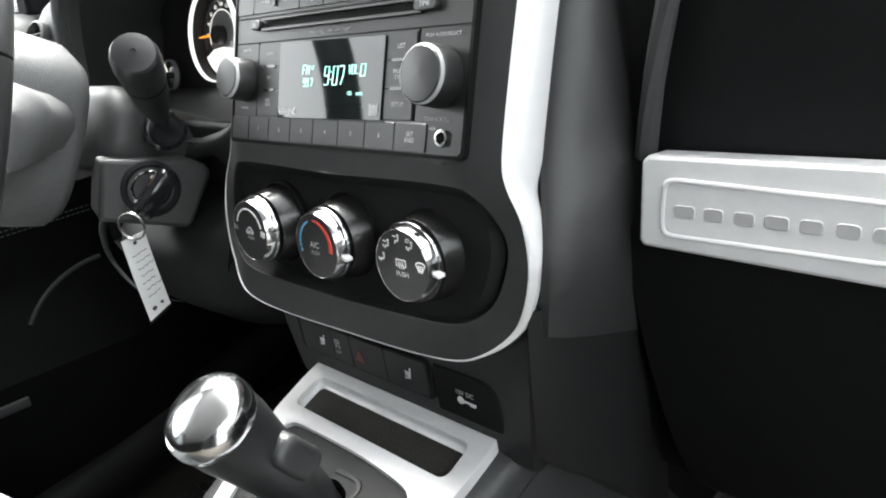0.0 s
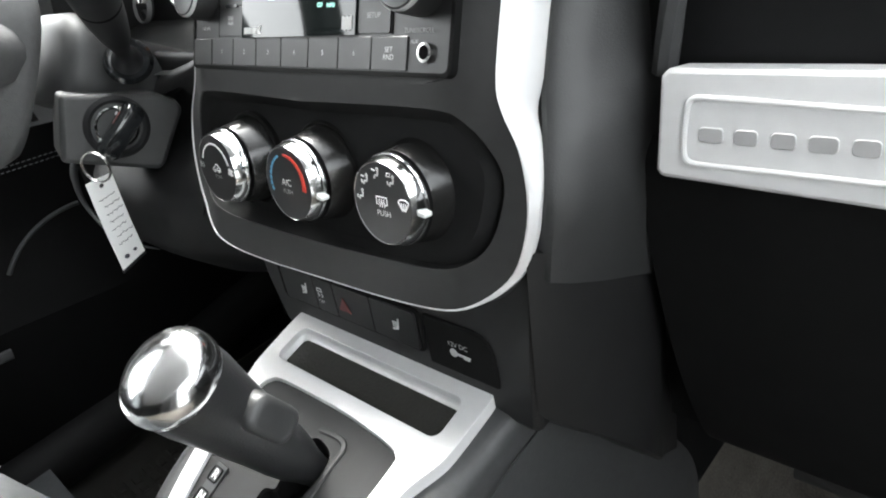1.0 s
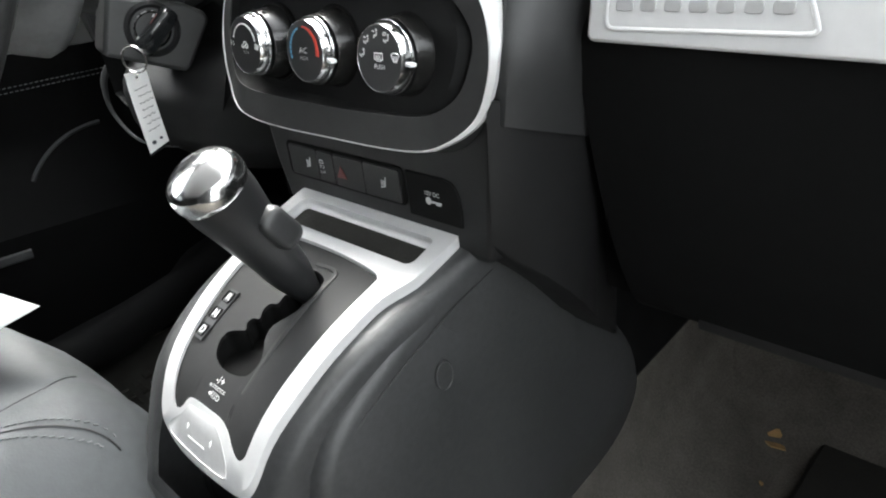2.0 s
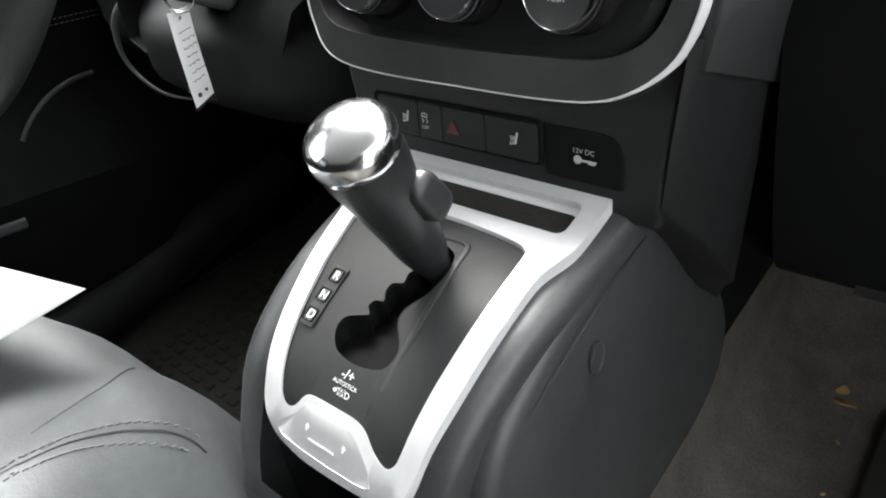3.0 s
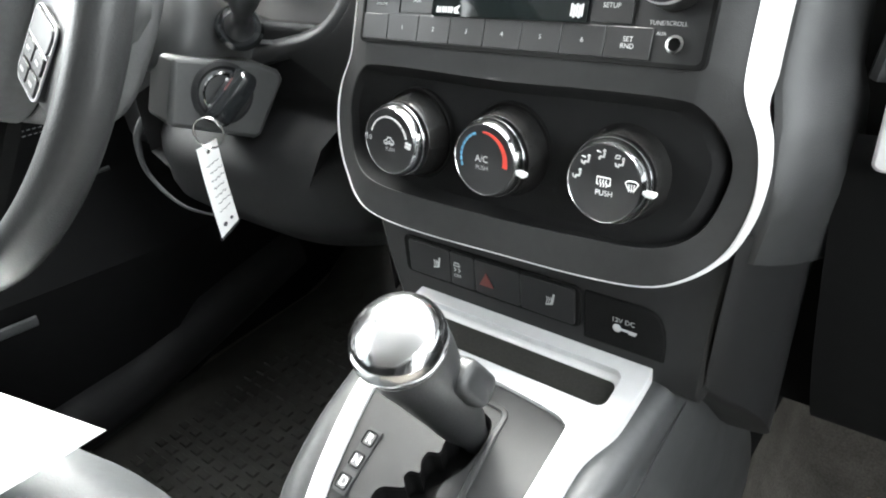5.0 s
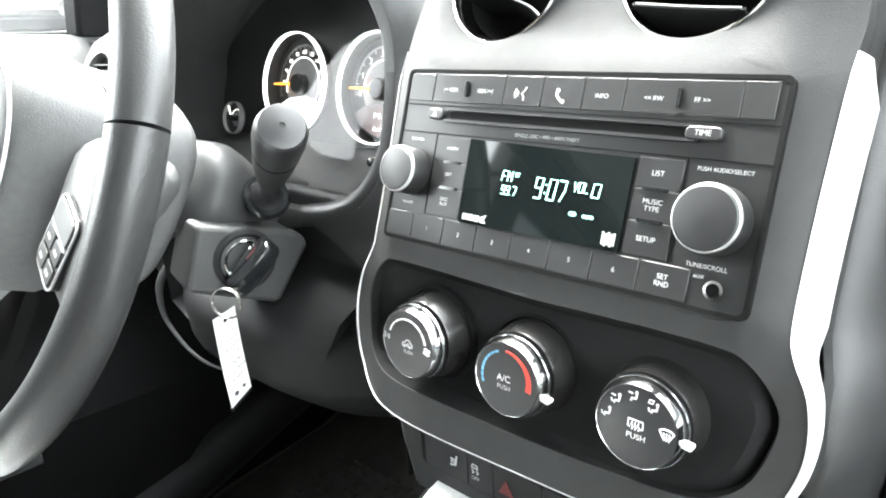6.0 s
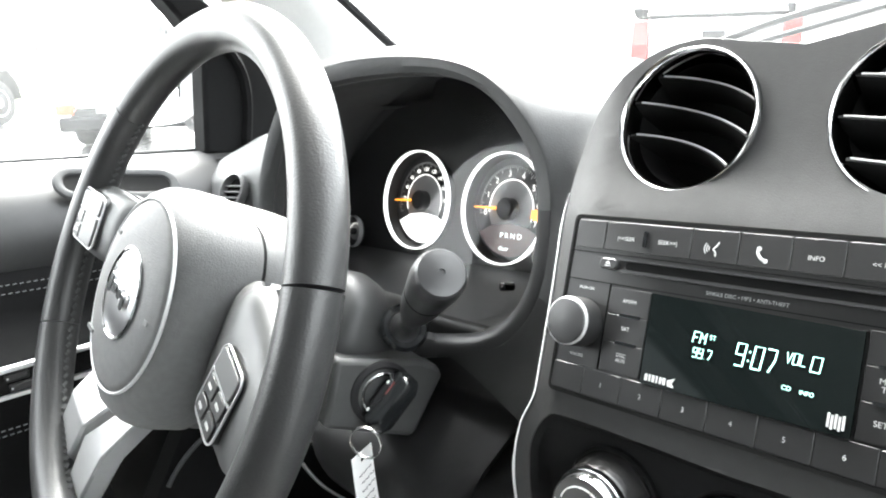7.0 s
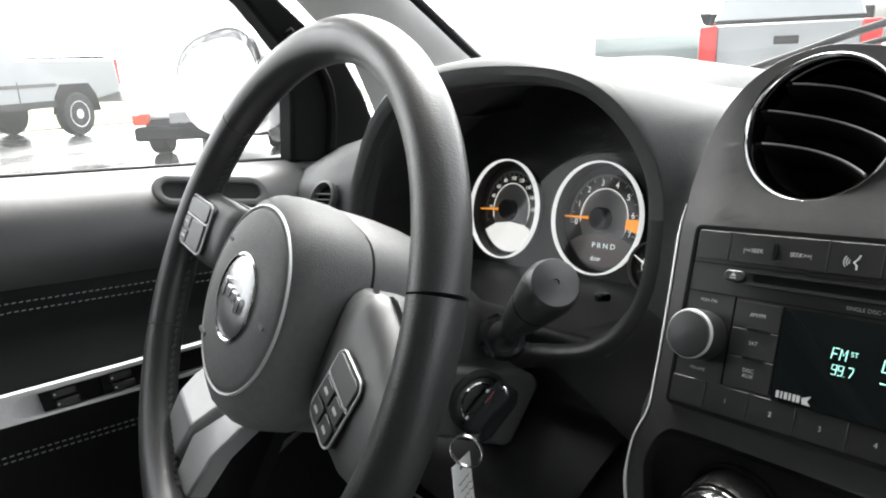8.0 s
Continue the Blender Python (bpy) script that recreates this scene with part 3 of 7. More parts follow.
# One hood cut in two: its lower part gets shade as darker colour.
for a, b, name, material, label in ((0, 92, "instrument_hood", M_PAD, "arched black instrument hood"), (92, len(hood_line), "hood_floor", M_LOWER, "lower edge of the hood, darkened as shade")):
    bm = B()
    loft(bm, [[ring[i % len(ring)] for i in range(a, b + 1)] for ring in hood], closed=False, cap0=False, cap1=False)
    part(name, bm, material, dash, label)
# Thin added strip stands in for the lit line along the lip.
bm = B()
rim = hood_ring(-0.0095, 0.0735, 0, 0.10)
sweep(bm, [rim[i] for i in range(2, 86)], 0.0008, 0.0008, 6)
part("hood_light_line", bm, M_SHROUD, dash, "added strip drawing the light line inside the hood")
# skin from the hood lip back over the pad and down to the crease beside the stack
lip = hood_ring(0.0075, 0.0615, 0, 0.10)
LIPS = [Vector(lip[i]) for i in (*range(60, -13, -2), -15, -18, -21, -24)]
BACK = [Vector((x, y, dash_top(x, y) + 0.002)) for x, y in ((-0.52, 0.27), (-0.50, 0.29), (-0.47, 0.31), (-0.44, 0.33), (-0.41, 0.34), (-0.38, 0.35), (-0.34, 0.36), (-0.30, 0.36), (-0.255, 0.36), (-0.215, 0.34), (-0.185, 0.31))]
CREASE = BACK + [Vector(p) for p in ((-0.150, 0.25, 0.754), (-0.1255, 0.15, 0.757), (-0.1255, 0.1125, 0.749), (-0.1255, 0.085, 0.733), (-0.1262, 0.068, 0.71), (-0.127, 0.058, 0.67), (-0.128, 0.054, 0.63), (-0.130, 0.050, 0.60), (-0.132, 0.049, 0.565), (-0.136, 0.052, 0.525))]
CREASE = curve(CREASE, 2)


def skin(a, b, u):
    """From the hood lip a to the crease b, with a soft swell between."""
    swell = lerp(a.x, (-0.27, -0.18), (0.012, 0.005)) * math.sin(math.pi * min(1, u * 1.15) ** 0.7)
    return a.lerp(b, u ** 1.4) + Vector((0, 0, swell * min(1, (b - a).length / 0.12)))


bm = B()
loft(bm, [[skin(a, b, u) for a, b in zip(LIPS[:35], CREASE[:35])] for u in steps(0, 1, 18)], closed=False)
part("hood_skin", bm, M_SOFT, dash, "smooth hood top falling to the stack", smooth=70)
# Lower end of the same skin, its shade put into a darker plastic.
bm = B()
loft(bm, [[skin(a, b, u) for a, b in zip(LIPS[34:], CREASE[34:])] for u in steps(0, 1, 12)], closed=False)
part("lower_skin", bm, M_LOWER, dash, "lower dash beside the stack, darkened as shade", smooth=70)
# wing of the dash, left of the hood to the door
def wing(u, v):
    """u from the hood to the door, v from the bottom edge up over the shoulder to the windscreen."""
    y = lerp(v, (0, 0.25, 0.4, 0.5, 0.6, 0.72, 1.0), (0.085, 0.068, 0.066, 0.074, 0.095, 0.16, 0.42)) + 0.05 * u ** 2
    z = lerp(v, (0, 0.25, 0.4, 0.5, 0.6, 0.72, 1.0), (0.46, 0.60, 0.68, 0.715, 0.745, 0.766, 0.735)) - 0.034 * u * lerp(v, (0.2, 0.6), (0, 1))
    x0 = lerp(z, (0.46, 0.60, 0.66, 0.715, 0.765, 0.80), (-0.56, -0.552, -0.545, -0.522, -0.478, -0.45))
    return (x0 + (-0.80 - x0) * u, y, z)


bm = B()
sheet(bm, wing, steps(0, 1, 16), steps(0, 1, 50))
part("left_wing", bm, M_PAD, dash, "smooth black dash end", smooth=80)
SV = Matrix.Translation((-0.584, 0.060, 0.695)) @ pose(0, 0, 0, 60, 0, 8) @ Matrix.Scale(0.66, 4)
bm = B()
lathe(bm, [(0.030, -0.01), (0.033, 0.0), (0.033, 0.004), (0.029, 0.006), (0.026, 0.002), (0.024, -0.012)], 32, SV, cap=False)
vent_s = part("side_vent", bm, M_SHROUD, dash, "round side vent")
bm = B()
lathe(bm, [(0.001, -0.006), (0.026, -0.006)], 24, SV)
part("vent_back", bm, M_PIT, vent_s)
for k in (-0.010, 0.0, 0.010):
    bm = B()
    box(bm, (0, k, -0.001), (2 * math.sqrt(0.0245 ** 2 - k * k), 0.0016, 0.006), SV)
    part("slat", bm, M_PLASTIC, vent_s)
# wall with the dials
CL = frame_of((-0.35, 0.195, 0.655), radians(17))
cluster = thing("instrument_cluster", CL, "black instrument cluster with chrome ringed dials and orange needles", "instrument cluster")
bm = B()
prism(bm, rrect(0.47, 0.20, 0.05, 6, -0.03, 0.015), -0.034, -0.0165)
prism(bm, rrect(0.21, 0.07, 0.03, 5, 0.005, 0.110), -0.030, -0.0168)
part("backing", bm, M_DIAL_DARK, cluster)
bm = B()
loft(bm, [[(x, -0.058 - 0.046 * k + 0.012 * max(0.0, x / 0.17) ** 3, 0.0 + 0.115 * k) for x in steps(-0.225, 0.185, 28)] for k in (-0.1, 0.0, 0.15, 0.4, 0.7, 0.9, 1.0)], closed=False)
part("lower_ledge", bm, M_SHROUD, cluster)


def dial(cx, cy, r, numerals, a0, a1, needle, screen=True, redline=None):
    """A dial with a chrome ring, scale, figures, needle and a small screen."""
    bm = B()
    w = 0.0015 if screen else 0.0012
    zf = -0.014 if screen else -0.006
    lathe(bm, [(r - w, -0.003), (r - w * 0.95, -0.001), (r - w * 0.7, 0.0018), (r - w * 0.3, 0.002), (r, 0.0003), (r, -0.004)], 56, Matrix.Translation((cx, cy, 0)), cap=False)
    ring = part("dial_ring", bm, M_RING if screen else M_SILVER_DULL, cluster, "bright white dial ring" if screen else "thin silver dial ring")
    bm = B()
    lathe(bm, [(r - 0.0012, -0.002), (r * 0.93, zf - 0.001), (r * 0.90, zf), (0.0005, zf)], 48, Matrix.Translation((cx, cy, 0)), cap=False)
    part("dial_face", bm, M_DIAL_FACE, cluster, "deep black dial well")
    bm = B()
    prism(bm, circle(r * 0.54, 40, cx, cy), zf - 0.0005, zf + 0.0006)
    part("dial_centre", bm, M_DIAL, cluster, "grey dial centre")
    bm = B()
    arc_band(bm, r * 0.525, r * 0.54, a0, a1, zf + 0.0007, cx, cy, 40)
    part("scale_line", bm, M_LIT, cluster)
    bm = B()
    n = 8 * (len(numerals) - 1) if screen else 8
    for i in range(n + 1):
        a = radians(a0 + (a1 - a0) * i / n)
        l = 0.10 if i % 4 == 0 else 0.05
        m = Matrix.Translation((cx, cy, zf + 0.0004)) @ Matrix.Rotation(a, 4, "Z")
        box(bm, (r * (0.79 - l / 2), 0, 0), (r * l, r * 0.012, 0.0004), m)
    part("scale_marks", bm, M_GREY_INK, cluster)
    for i, s in enumerate(numerals):
        if s:
            a = radians(a0 + (a1 - a0) * i / (len(numerals) - 1))
            write(cluster, s, cx + r * 0.635 * math.cos(a), cy + r * 0.635 * math.sin(a), zf + 0.0005, r * (0.105 if len(s) > 1 else 0.15), M_LIT, name="figure")
    if redline:
        bm = B()
        arc_band(bm, r * 0.50, r * 0.80, redline[0], redline[1], zf + 0.0008, cx, cy, 8)
        part("redline", bm, M_LIT_ORANGE, cluster, "orange band")
    bm = B()
    m = Matrix.Translation((cx, cy, 0)) @ Matrix.Rotation(radians(needle), 4, "Z")
    prism(bm, [(r * 0.15, r * 0.03), (r * 0.15, -r * 0.03), (r * 0.80, -r * 0.012), (r * 0.80, r * 0.012)], zf + 0.007, zf + 0.008, m)
    part("needle", bm, M_LIT_ORANGE if screen else M_LIT, cluster, "orange needle" if screen else "white needle")
    bm = B()
    lathe(bm, [(r * 0.20, zf), (r * 0.20, zf + 0.009), (r * 0.17, zf + 0.011)], 28, Matrix.Translation((cx, cy, 0)))
    part("hub", bm, M_DIAL_DARK, cluster)
    if screen:
        bm = B()
        pts = [(cx + r * 0.86 * math.cos(radians(a)), cy + r * 0.86 * math.sin(radians(a))) for a in steps(212, 328, 18)]
        prism(bm, pts + [(cx + r * 0.42, cy - r * 0.30), (cx, cy - r * 0.25), (cx - r * 0.42, cy - r * 0.30)], zf - 0.0005, zf + 0.0010)
        part("screen", bm, M_DIAL_LCD if redline else M_DIAL_PALE, cluster, "small glossy screen")


dial(0.034, 0.004, 0.053, ["0", "1", "2", "3", "4", "5", "6", "7"], 188, -22, 180, redline=(2, -16))
dial(-0.094, 0.006, 0.053, ["", "20", "40", "60", "80", "100", "120", "140", "160", "180", ""], 200, -20, 182)
dial(-0.2084, -0.0370, 0.019, ["", ""], 200, -20, 120, screen=False)
dial(0.100, -0.034, 0.022, ["", ""], 200, -20, 150, screen=False)
write(cluster, "P R N D", 0.038, -0.0215, -0.0120, 0.0070, M_LIT, wide=1.15)
write(cluster, "door", 0.030, -0.034, -0.0120, 0.0062, M_LIT)
bm = B()
lathe(bm, [(0.004, 0.0), (0.004, 0.012), (0.0028, 0.0125)], 16, Matrix.Translation((0.083, -0.062, 0.03)))
part("trip_button", bm, M_GLOSS, cluster, "small black trip button")

bm = B()
loft(bm, [[(x, y, 0.046 - 0.10 * (y + 0.06) - 0.012 * (x / 0.17) ** 2) for x in steps(-0.175, 0.175, 16)] for y in (-0.062, 0.0, 0.06, 0.115)], closed=False)
ob = part("lens", bm, M_CLEAR, cluster, "clear cluster lens")
ob.visible_shadow = False

# lower dash on the driver side
bm = B()


def knee(u, v):
    x = -0.60 + u * 0.475
    z = 0.605 - v * 0.175
    bulge = max(0.0, min(1.0, (0.545 - z) / 0.05))
    bulge = bulge * bulge * (3 - 2 * bulge)
    y = 0.072 - 0.07 * bulge * math.exp(-((x + 0.31) / 0.15) ** 4) + 0.03 * max(0, (0.46 - z) / 0.03)
    return (x, y, z)


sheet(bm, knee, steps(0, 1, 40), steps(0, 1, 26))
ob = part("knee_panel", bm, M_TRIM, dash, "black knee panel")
ob.modifiers.new("thick", "SOLIDIFY").thickness = 0.008
# Paler tube stands for the lit edge and thins where it fades.
bm = B()
sweep(bm, curve([(-0.435, 0.06, 0.55), (-0.447, 0.012, 0.515), (-0.449, 0.0, 0.489), (-0.438, -0.002, 0.462), (-0.383, -0.004, 0.443), (-0.305, 0.002, 0.4465)], 6), lambda u: 0.0045 * (1 - 0.85 * u), lambda u: 0.005 * (1 - 0.85 * u), 10)
part("knee_edge_light", bm, M_SOFT, dash)
bm = B()
loft(bm, [[(-0.430, 0.006, 0.545), (-0.432, 0.004, 0.49), (-0.35, -0.002, 0.46), (-0.275, 0.0, 0.458), (-0.215, 0.008, 0.475), (-0.18, 0.012, 0.53)],
          [(-0.430, 0.06, 0.56), (-0.432, 0.08, 0.50), (-0.35, 0.09, 0.47), (-0.275, 0.09, 0.465), (-0.215, 0.08, 0.48), (-0.18, 0.06, 0.55)]], closed=False)
part("knee_panel_edge", bm, M_TRIM, dash)
bm = B()
box(bm, (-0.37, 0.36, 0.435), (0.50, 0.50, 0.012))
part("under_panel", bm, M_MATT, dash, "black panel over the pedals")

# passenger side: dark upper panel, silver strip and glove box
bm = B()
DR = [(0.13, 0.772), (0.095, 0.76), (0.078, 0.735), (0.074, 0.70), (0.072, 0.62), (0.070, 0.57)]
loft(bm, [[(x, p[0], p[1]) for p in curve([(a, b, 0) for a, b in DR], 5)] for x in steps(0.150, 0.80, 12)], closed=False)
part("upper_panel", bm, M_PANEL, dash, "dark upper passenger panel")
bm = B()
# Profile runs low and deep, near-black, to stand for footwell shade.
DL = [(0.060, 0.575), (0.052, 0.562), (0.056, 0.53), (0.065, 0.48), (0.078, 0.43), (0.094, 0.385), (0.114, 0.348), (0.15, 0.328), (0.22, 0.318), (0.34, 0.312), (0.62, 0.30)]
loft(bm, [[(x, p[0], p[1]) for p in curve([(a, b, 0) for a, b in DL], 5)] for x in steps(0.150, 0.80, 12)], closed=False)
part("glove_box", bm, M_MATT, dash, "black glove box door carried low in place of footwell shade")
# Added black block puts shade in the gap and hides the floor.
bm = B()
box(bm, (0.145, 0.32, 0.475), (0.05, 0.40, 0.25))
part("gap_shade_block", bm, M_MATT, dash)
bm = B()
sweep(bm, curve([(0.20, 0.112, 0.350), (0.30, 0.112, 0.350), (0.70, 0.112, 0.350)], 5), 0.004, 0.006, 8)
part("glove_box_lip", bm, M_LOWER, dash)
bm = B()
sweep(bm, curve([(0.158, 0.066, 0.60), (0.166, 0.066, 0.64), (0.175, 0.07, 0.68), (0.183, 0.08, 0.73)], 5), 0.006, 0.005, 8)
part("panel_edge", bm, M_SOFT, dash)

trim = thing("dash_trim", frame_of((0.165, 0.045, 0.586), radians(12)), "satin silver strip with a raised badge plate across the passenger dash", "dash trim")
bm = B()
TO = [(0.0, 0.019), (0.003, 0.0215), (0.20, 0.0235), (0.62, 0.022), (0.62, -0.028), (0.20, -0.024), (0.002, -0.0205), (-0.0005, -0.018)]
prism(bm, TO, -0.02, 0.0)
part("strip", bm, M_SILVER, trim, bevel=0.003)
bm = B()
PO = [(0.0118, 0.006), (0.0125, 0.0095), (0.0155, 0.0113), (0.025, 0.0113), (0.060, 0.0104), (0.096, 0.0096), (0.1035, 0.0085), (0.1065, 0.0055), (0.1125, -0.0085), (0.1125, -0.0115), (0.1095, -0.0127), (0.095, -0.0130), (0.060, -0.0133), (0.025, -0.0136), (0.0155, -0.0135), (0.0123, -0.0120), (0.0113, -0.0085), (0.0113, -0.001)]
sweep(bm, curve([(x, y, 0.0004) for x, y in PO], 6, True), 0.0012, 0.0010, 8, True)
part("badge_rim", bm, M_SILVER, trim)
bm = B()
prism(bm, [(x * 0.985 + 0.001, y * 0.9) for x, y in PO], 0.0, 0.0006)
part("badge_plate", bm, M_SILVER, trim)
for k in range(7):
    x = 0.0215 + k * 0.0128
    bm = B()
    prism(bm, rrect(0.0086 if k % 3 else 0.0096, 0.0058, 0.0018, 3, x, -0.002), 0.0004, 0.0012)
    part("badge_bar", bm, M_SILVER_DULL, trim, "raised grey badge mark", bevel=0.0004)
bm = B()
sweep(bm, curve([(0.138, 0.013, 0.0), (0.143, 0.000, 0.0008), (0.149, -0.0095, 0.0012), (0.158, -0.0150, 0.0014), (0.172, -0.0172, 0.0014), (0.20, -0.0176, 0.0014), (0.30, -0.0176, 0.0014), (0.55, -0.0176, 0.0014)], 6), 0.0022, 0.0016, 8)
part("grip_edge", bm, M_SILVER, trim)

# ---- centre stack ----
stack = thing("centre_stack", STACK, "charcoal plastic centre stack with silver surround and round vents", "centre stack")
HALF = [(0.0, -0.1078), (0.05, -0.1076), (0.085, -0.1045), (0.105, -0.0955), (0.1190, -0.0800), (0.1262, -0.0620), (0.1285, -0.045), (0.1262, -0.027), (0.1195, -0.012), (0.1172, 0.002), (0.1172, 0.05), (0.1185, 0.10), (0.119, 0.125), (0.113, 0.15),
        (0.099, 0.170), (0.080, 0.1845), (0.0545, 0.1905), (0.028, 0.1865), (0.0, 0.1815)]
half = [(p.x, p.y) for p in curve([(x, y, 0) for x, y in HALF], 4)]
FACE = half + [(-x, y) for x, y in half[-2:0:-1]]
POCKET_H = [(0.0, -0.015), (0.085, -0.0135), (0.105, -0.018), (0.1165, -0.034), (0.1165, -0.05), (0.108, -0.072), (0.088, -0.084), (0.05, -0.087), (0.0, -0.088)]
ph = [(p.x, p.y) for p in curve([(x, y, 0) for x, y in POCKET_H], 4)]
POCKET = ph + [(-x, y) for x, y in ph[-2:0:-1]]
VENTS = (-0.0525, 0.0525)
VY = 0.1480


def face_z(x, y):
    """Front of the panel: flat in the middle, rolling back at the edges, leaning back over the radio, then upright round the vents."""
    t = max(0.0, (abs(x) - 0.094) / 0.0232)
    low = max(0.0, 0.002 - y)
    side = max(-1.0, min(1.0, x / 0.12))
    bend = 0.20 * (1 + 0.5 * side) * low * low / (low + 0.012)
    roll = min(t, 1.0) ** 1.5 + 0.3 * max(0.0, t - 1.0)
    return -0.0022 - (0.0082 + 0.0014 * side) * roll - 0.0088 * (1 - math.exp(-(max(0.0, y - 0.095) / 0.026) ** 1.3)) - bend


bm = B()
plate(bm, FACE, [POCKET, rrect(0.2062, 0.0962, 0.004, 3, 0, 0.047), circle(0.0365, 40, VENTS[0], VY), circle(0.0365, 40, VENTS[1], VY)], lambda x, y: (x, y, face_z(x, y)), (0, 0, -0.035), 0.014)
part("panel", bm, M_FACE, stack, bevel=0.003, seg=3)
bm = B()
loft(bm, [[(x, y, face_z(x, y) - 0.001) for x, y in POCKET], [(x * 0.985, -0.05 + (y + 0.05) * 0.96, face_z(x, y) - 0.006) for x, y in POCKET], [(x * 0.93, -0.048 + (y + 0.048) * 0.86, face_z(0, -0.048 + (y + 0.048) * 0.86) - 0.0105) for x, y in POCKET]], cap0=False)
part("control_pocket", bm, M_POCKET, stack, "recessed pocket for the climate knobs")
# upper cowl behind the vents
bm = B()
top = [p for p in FACE if p[1] > 0.095]
loft(bm, [[(x * k, y * j, face_z(x, y) - d) for x, y in top] for k, j, d in ((0.995, 0.998, 0.006), (1.01, 1.0, 0.02), (1.03, 1.0, 0.05), (1.06, 0.98, 0.10), (1.1, 0.94, 0.18))], closed=False)
part("cowl", bm, M_FACE, stack)


INN = [(x, y) for x, y in half if y < 0.112]
OUT, DROP = [], []
for x, y in INN:
    w = lerp(y, (-0.104, -0.098, -0.085, -0.06, -0.03, -0.012, 0.0, 0.09, 0.112), (0.0009, 0.0010, 0.0018, 0.0036, 0.0046, 0.0062, 0.0090, 0.0090, 0.002))
    OUT.append((x + w * min(1, max(0.0, (x - 0.02) / 0.08)) ** 0.6 * (1 if y > -0.08 else 0.75), y - (w if y < -0.085 else w * max(0, (-0.045 - y) / 0.04))))
    DROP.append(lerp(y, (-0.10, -0.05, -0.025, 0.0, 0.09, 0.112), (0.0008, 0.0022, 0.008, 0.0165, 0.0165, 0.010)))
bm = B()
both_i = [(x, y) for x, y in INN[::-1]] + [(-x, y) for x, y in INN[1:]]
both_o = [(x, y) for x, y in OUT[::-1]] + [(-x, y) for x, y in OUT[1:]]
rows = []
for (a, b), (c, d), h in zip(both_i, both_o, DROP[::-1] + DROP[1:]):
    z = face_z(a, b)
    rows.append([(a, b, z - 0.006), (a, b, z + 0.0008), (a + (c - a) * 0.25, b + (d - b) * 0.25, z + 0.0010 - h * 0.12), (a + (c - a) * 0.7, b + (d - b) * 0.7, z - h * 0.5), (c, d, z - h), (c - 0.001 * (1 if c > 0 else -1), d, z - h - 0.004)])
loft(bm, rows)
part("surround", bm, M_SILVER, stack, "satin silver surround")
# flanks of the stack
for sgn in (1, -1):
    bm = B()
    rows = []
    for y in steps(-0.0835, 0.125, 24):
        xo = lerp(y, (-0.09, -0.07, -0.05, -0.02, 0.0, 0.125), (0.126, 0.130, 0.1345, 0.1325, 0.1275, 0.1265))
        zf = face_z(0.12, y) - lerp(y, (-0.05, -0.025, 0.0), (0.003, 0.008, 0.0165))
        d0 = 0.006 * max(0.0, min(1.0, (-0.05 - y) / 0.032))
        row = []
        for dx, d in ((-0.004, 0.003), (0.0, 0.001), (0.004, 0.003), (0.012, 0.015), (0.020, 0.037), (0.026, 0.072), (0.03, 0.13)):
            d = max(d, d0 + d * 0.3)
            fx = lerp(y, (-0.0835, -0.05, 0.0), (0.72, 0.9, 1.0)) if dx > 0 else 1.0
            fall = 0.40 * max(0.0, min(1.0, (-0.03 - y) / 0.0535))
            row.append((sgn * (xo + dx * fx), y + (0.404 - fall) * d, zf - 0.001 - 0.915 * d))
        rows.append(row)
    loft(bm, rows, closed=False)
    part("flank", bm, M_PLASTIC, stack)


def round_vent(cx, drop, slats, turn, bulge, arch):
    bm = B()
    m = Matrix.Translation((cx, VY - drop, face_z(0.05, VY))) @ pose(0, 0, 0, 0, 0, turn)
    lathe(bm, [(0.0328, -0.0105), (0.0334, -0.0075), (0.0343, -0.001), (0.0350, 0.0016), (0.0358, 0.0032), (0.0366, 0.0038), (0.0374, 0.0030), (0.0379, 0.0012), (0.0382, -0.002), (0.0383, -0.009)], 72, m, cap=False)
    v = part("vent", bm, M_VENT, stack, "round chrome ringed air vent")
    bm = B()
    lathe(bm, [(0.001, -0.03), (0.03, -0.03), (0.0332, -0.014), (0.0332, -0.0095)], 48, m, cap=False)
    part("vent_bowl", bm, M_PIT, v)
    for k0 in slats:
        h = math.sqrt(0.0335 ** 2 - k0 * k0)
        bm = B()
        rows = []
        for u in steps(-1, 1, 15):
            x = u * h
            k = k0 + arch * (1 - u * u)
            zf = 0.001 + bulge * (1 - (x / 0.036) ** 2)
            rows.append([m @ Vector((x, k + 0.0009, zf)), m @ Vector((x, k - 0.0004, zf + 0.0006)), m @ Vector((x, k - 0.0012, zf - 0.001)), m @ Vector((x, k - 0.009, zf - 0.024)), m @ Vector((x, k - 0.007, zf - 0.024))])
        loft(bm, rows)
        part("slat", bm, M_PIT, v, "black louvre with a bright edge")
        bm = B()
        sweep(bm, [m @ Vector((u * h * 0.93, k0 + arch * (1 - (u * 0.93) ** 2) + 0.0008, 0.0012 + bulge * (1 - (u * h * 0.93 / 0.036) ** 2))) for u in steps(-1, 1, 15)], 0.0005, 0.0006, 6)
        part("slat_edge", bm, M_SILVER_DULL, v, "thin bright edge")


round_vent(VENTS[0], 0.0, (0.0175, 0.001, -0.0155), -17, -0.014, 0.0055)
round_vent(VENTS[1], 0.0012, (0.0145, -0.0035, -0.0215), -5, 0.003, -0.001)


